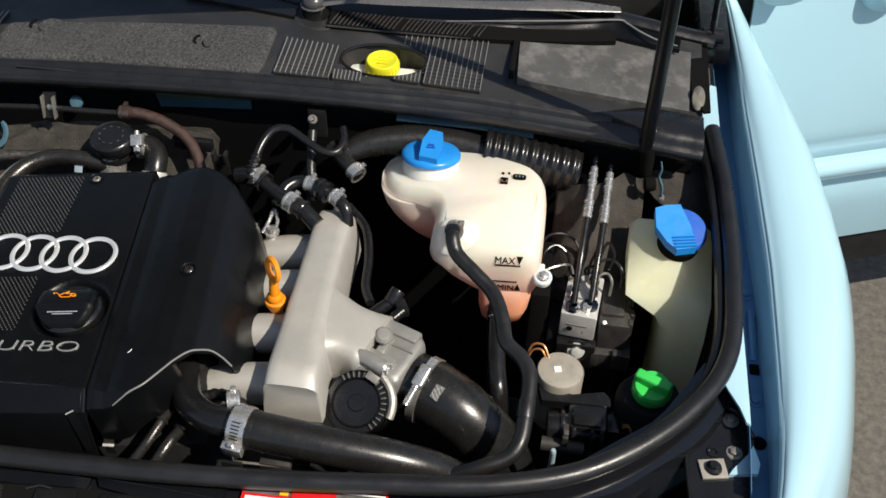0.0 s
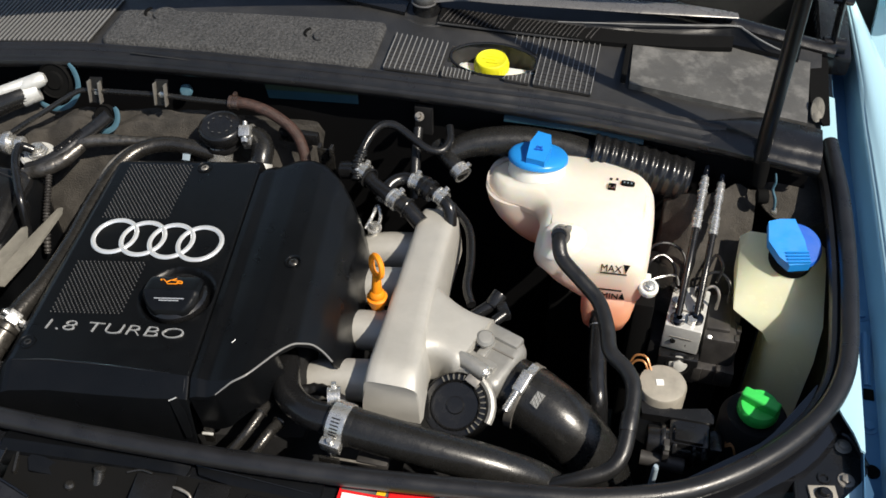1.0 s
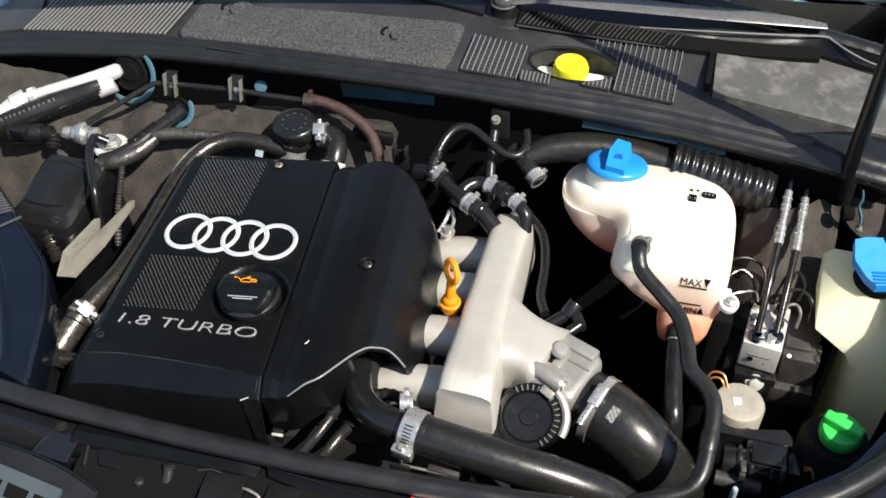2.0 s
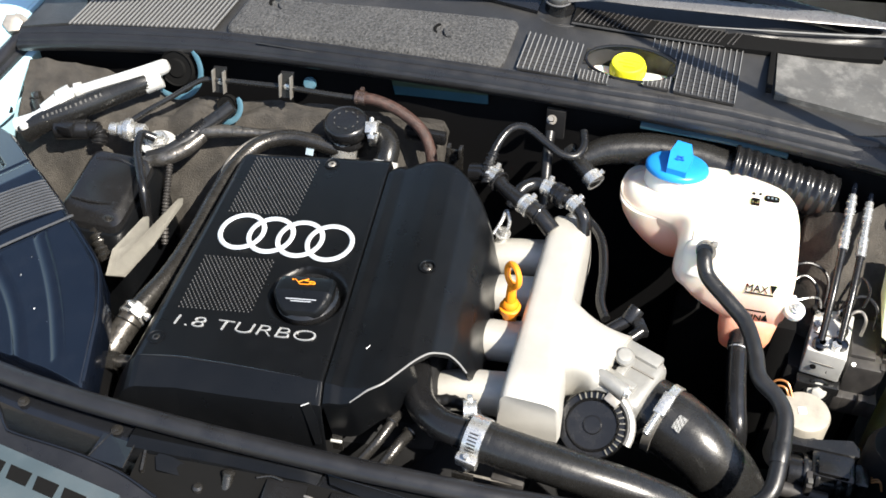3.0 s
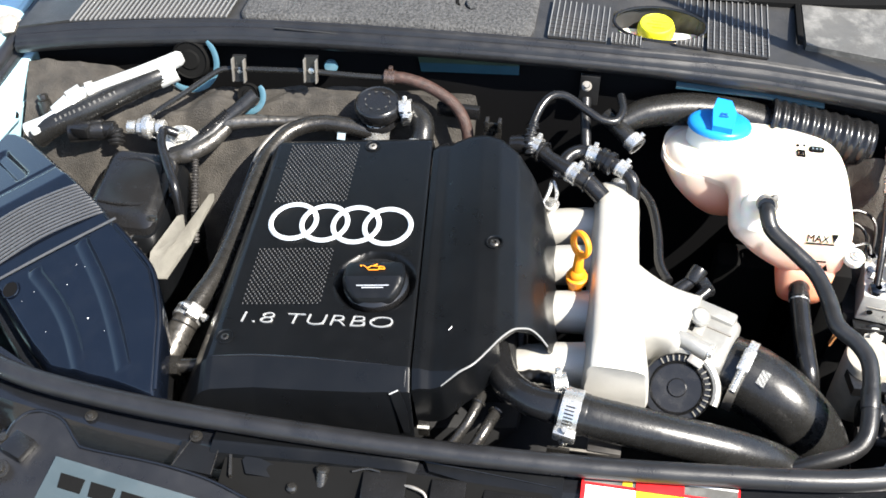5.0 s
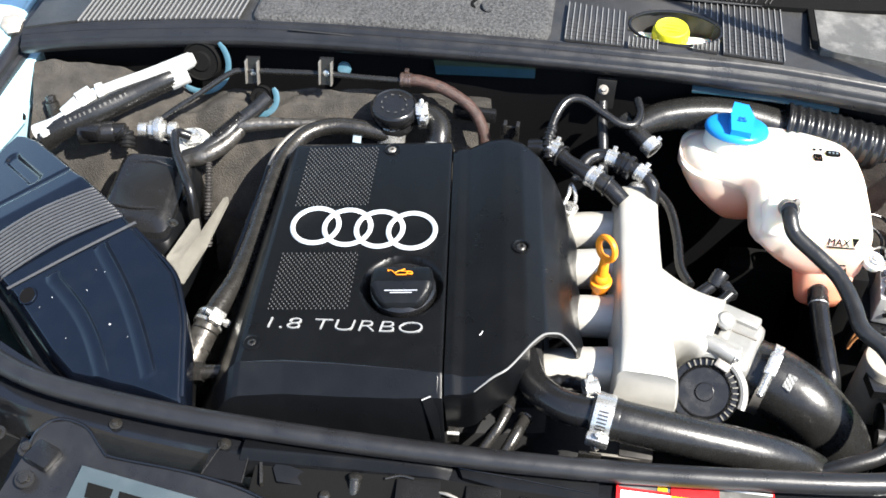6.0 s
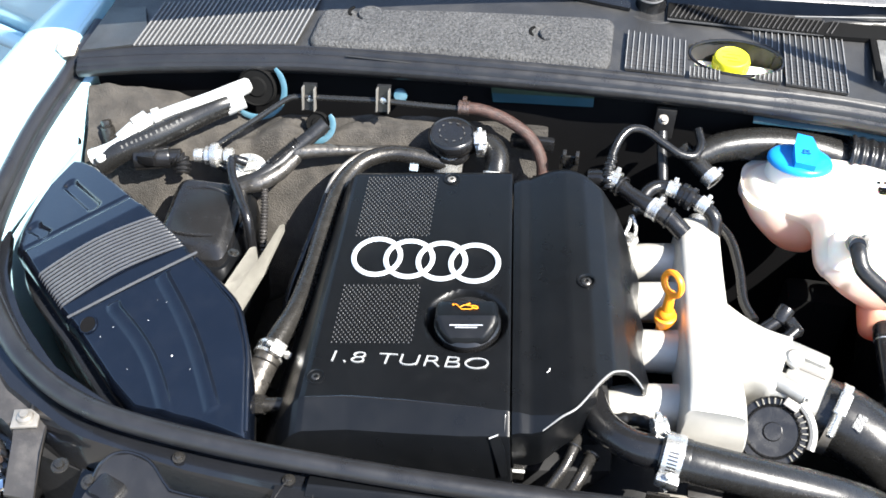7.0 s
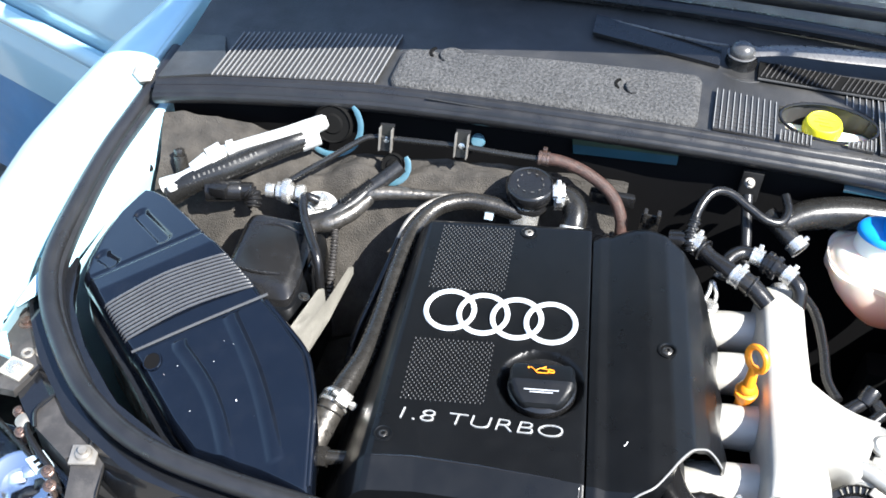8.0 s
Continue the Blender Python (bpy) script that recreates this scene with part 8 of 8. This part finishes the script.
part("lower_case", sheet(lambda u, v: ap(lerp_table(LEFT, -0.175 + 0.38 * v) * 0.97 + (lerp_table(RIGHT, -0.175 + 0.38 * v) - lerp_table(LEFT, -0.175 + 0.38 * v)) * u * 0.97, -0.175 + 0.38 * v, -0.036), 20, 40, 0.14), M_BLACK, air)
part("rim", tube([ap(lerp_table(LEFT, t) - 0.003, t, -0.034) for t in (-0.16, -0.13, -0.08, 0.0, 0.08, 0.152)], 0.006, 8, 4), M_BLACK, air)
part("ridge", tube([ap(-0.064, 0.002, 0.0015), ap(0.0, 0.002, 0.0025), ap(0.067, 0.002, 0.0015)], 0.0015, 8, 6), M_RIB, air, "raised moulded ridge")
# black disc laid on the lid in place of a hole's shade
part("hole_disc", lathe([(0, 0), (0.0085, 0), (0.0085, 0.0012), (0, 0.0012)], ap(-0.046, -0.016, 0.0006), (-0.2, -0.35, 1), 24), M_SHADE_BLACK, air)
part("hole_rim", torus(ap(-0.046, -0.016, 0.0014), 0.0086, 0.0009, (-0.2, -0.35, 1), 28, 6), M_AIR, air)
for k in range(12):
    t = 0.019 + 0.0042 * k
    a, b = lerp_table(LEFT, t) + 0.004, lerp_table(RIGHT, t) - 0.004
    part("rib", tube([ap(a, t, -0.004), ap(a + 0.008, t, 0.001), ap((a + b) / 2, t + 0.004, 0.003), ap(b - 0.008, t, 0.001), ap(b, t, -0.004)], 0.0014, 8, 5), M_RIB, air, "raised moulded rib")
bolt("lid_screw", ap(0.100, 0.000, -0.02), (0.2, 0.2, 1), 0.0034, air, M_PIPE)
part("edge_glint", tube([ap(lerp_table(RIGHT, t) - 0.002, t, -0.0035) for t in (-0.185, -0.15, -0.122, -0.10, -0.068, -0.033, 0.0)], 0.0022, 8, 5), M_AIR, air, "rounded edge of the lid")
rng = random.Random(11)
for k in range(11):
    t = rng.uniform(-0.15, -0.01)
    a, b = lerp_table(LEFT, t) + 0.01, lerp_table(RIGHT, t) - 0.01
    q = rng.choice((0.0003, 0.0004, 0.0005, 0.0009))
    part("paint_speck", lathe([(0, 0), (q, 0), (q * 0.7, 0.0004), (0, 0.0005)], ap(a + (b - a) * rng.random(), t, 0.0), (-0.2, -0.35, 1), 7), M_WHITE, air, "white paint speck")

turbo = thing("inlet_housing", (-0.39, 0.71, 0.70), "black moulded inlet housing beside the filter box", "housing")
part("housing", loft([(-0.392, 0.712, 0.72, 0.052, 0.064, 0), (-0.392, 0.712, 0.83, 0.050, 0.062, 0.12), (-0.392, 0.713, 0.848, 0.0485, 0.060, 0.15), (-0.393, 0.716, 0.858, 0.0440, 0.0550, 0.17)], 48, 0.26), M_COVER, turbo, angle=35)
part("lid", loft([(-0.393, 0.716, 0.857, 0.0410, 0.0520, 0.17), (-0.393, 0.717, 0.866, 0.0395, 0.0500, 0.18), (-0.3935, 0.719, 0.873, 0.0330, 0.0420, 0.20), (-0.394, 0.7195, 0.8745, 0.0290, 0.0380, 0.20)], 48, 0.24), M_BLACK, turbo, "stepped black lid", 32)
part("lid_rib", tube([(-0.421, 0.690, 0.869), (-0.396, 0.688, 0.8700), (-0.372, 0.692, 0.8695)], 0.0016, 6, 4), M_BLACK, turbo)
part("lid_rib", tube([(-0.419, 0.748, 0.8795), (-0.394, 0.752, 0.8815), (-0.369, 0.747, 0.8790)], 0.0016, 6, 4), M_BLACK, turbo)
part("side_clip", box((-0.347, 0.722, 0.852), (0.005, 0.016, 0.026), 0.0012), M_BLACK, turbo, "black lid clip")
bolt("housing_screw", (-0.355, 0.770, 0.872), (0.3, -0.2, 1), 0.0040, turbo, M_ZINC)

stub = thing("ribbed_stub", (-0.378, 0.662, 0.80), "ribbed zinc stub between the filter box and the housing", "fitting")
part("stub", tube([(-0.388, 0.676, 0.846), (-0.376, 0.660, 0.838), (-0.362, 0.646, 0.824)], 0.0095, 18, 16, 6, 0.0014), M_PIPE, stub)
shield = thing("heat_shield", (-0.318, 0.67, 0.80), "notched beige metal heat shield beside the housing", "heat shield")
part("plate", prism([(-0.339, 0.632, 0.862), (-0.327, 0.683, 0.868), (-0.3225, 0.686, 0.868), (-0.316, 0.671, 0.862), (-0.3095, 0.731, 0.858), (-0.3065, 0.735, 0.857), (-0.3045, 0.728, 0.854), (-0.3110, 0.664, 0.846), (-0.3180, 0.612, 0.846), (-0.335, 0.605, 0.850)], (0.0012, 0.0006, -0.0016), 0.0004), M_SHIELD, shield)

pipe_c = thing("coolant_pipe", (-0.25, 0.66, 0.82), "dark glossy steel coolant pipe along the cover", "pipe")
part("pipe", tube([(-0.140, 0.826, 0.894), (-0.172, 0.827, 0.899), (-0.205, 0.822, 0.902), (-0.232, 0.804, 0.900), (-0.247, 0.770, 0.894), (-0.251, 0.720, 0.887), (-0.250, 0.660, 0.880), (-0.251, 0.605, 0.878), (-0.258, 0.570, 0.876), (-0.263, 0.550, 0.874)], [0.0095, 0.0095, 0.0092, 0.0090, 0.0092, 0.0095, 0.0100, 0.0108, 0.0112, 0.0112], 20, 8), M_PIPE, pipe_c)
part("hose_end", tube([(-0.261, 0.556, 0.875), (-0.266, 0.534, 0.870), (-0.272, 0.505, 0.860), (-0.28, 0.475, 0.84)], [0.0128, 0.0132, 0.0132, 0.0128], 20, 6), M_FOIL, pipe_c, "dull coated hose end")
for k in range(4):
    part("wrap_seam", torus(Vector((-0.2655, 0.536, 0.8705)).lerp(Vector((-0.2765, 0.488, 0.851)), k / 3), 0.0131, 0.0011, (0.2, 0.9, 0.35), 24, 6), M_PIPE, pipe_c, "dark seam of the wrap")
hose_clamp((-0.2635, 0.547, 0.873), (0.2, 0.9, 0.15), 0.0135, "", 0.012, (0.6, 0.0, 0.8))
tw = thing("shield_wire", (-0.235, 0.77, 0.86), "thin bright pipe beside the coolant pipe", "pipe")
part("pipe", tube([(-0.180, 0.838, 0.895), (-0.215, 0.832, 0.898), (-0.243, 0.812, 0.897), (-0.258, 0.785, 0.892), (-0.263, 0.760, 0.884)], 0.0030, 10, 8), M_ZINC, tw)
part("loom", tube([(-0.263, 0.762, 0.885), (-0.266, 0.735, 0.872), (-0.274, 0.70, 0.850), (-0.284, 0.665, 0.82), (-0.286, 0.63, 0.78)], [0.0034, 0.0042, 0.0040, 0.0044, 0.004], 10, 8), M_BLACK, tw, "black taped loom")
bs = thing("bleed_stub", (-0.245, 0.486, 0.86), "small bolted pipe stub beside the filter box", "pipe")
part("stub", joined(rod((-0.258, 0.486, 0.872), (-0.225, 0.490, 0.876), 0.007, seg=14), rod((-0.262, 0.486, 0.872), (-0.250, 0.487, 0.873), 0.010, seg=6)), M_PIPE, bs)

# ---- the many small slats of the cowl grilles ----
for g, c, rz, length, rx in GRILLES:
    piece("slat", slat, g, Matrix.Translation(c) @ Matrix.Rotation(rz, 4, "Z") @ Matrix.Rotation(rx, 4, "X") @ Matrix.Diagonal((1, length, 1, 1)))
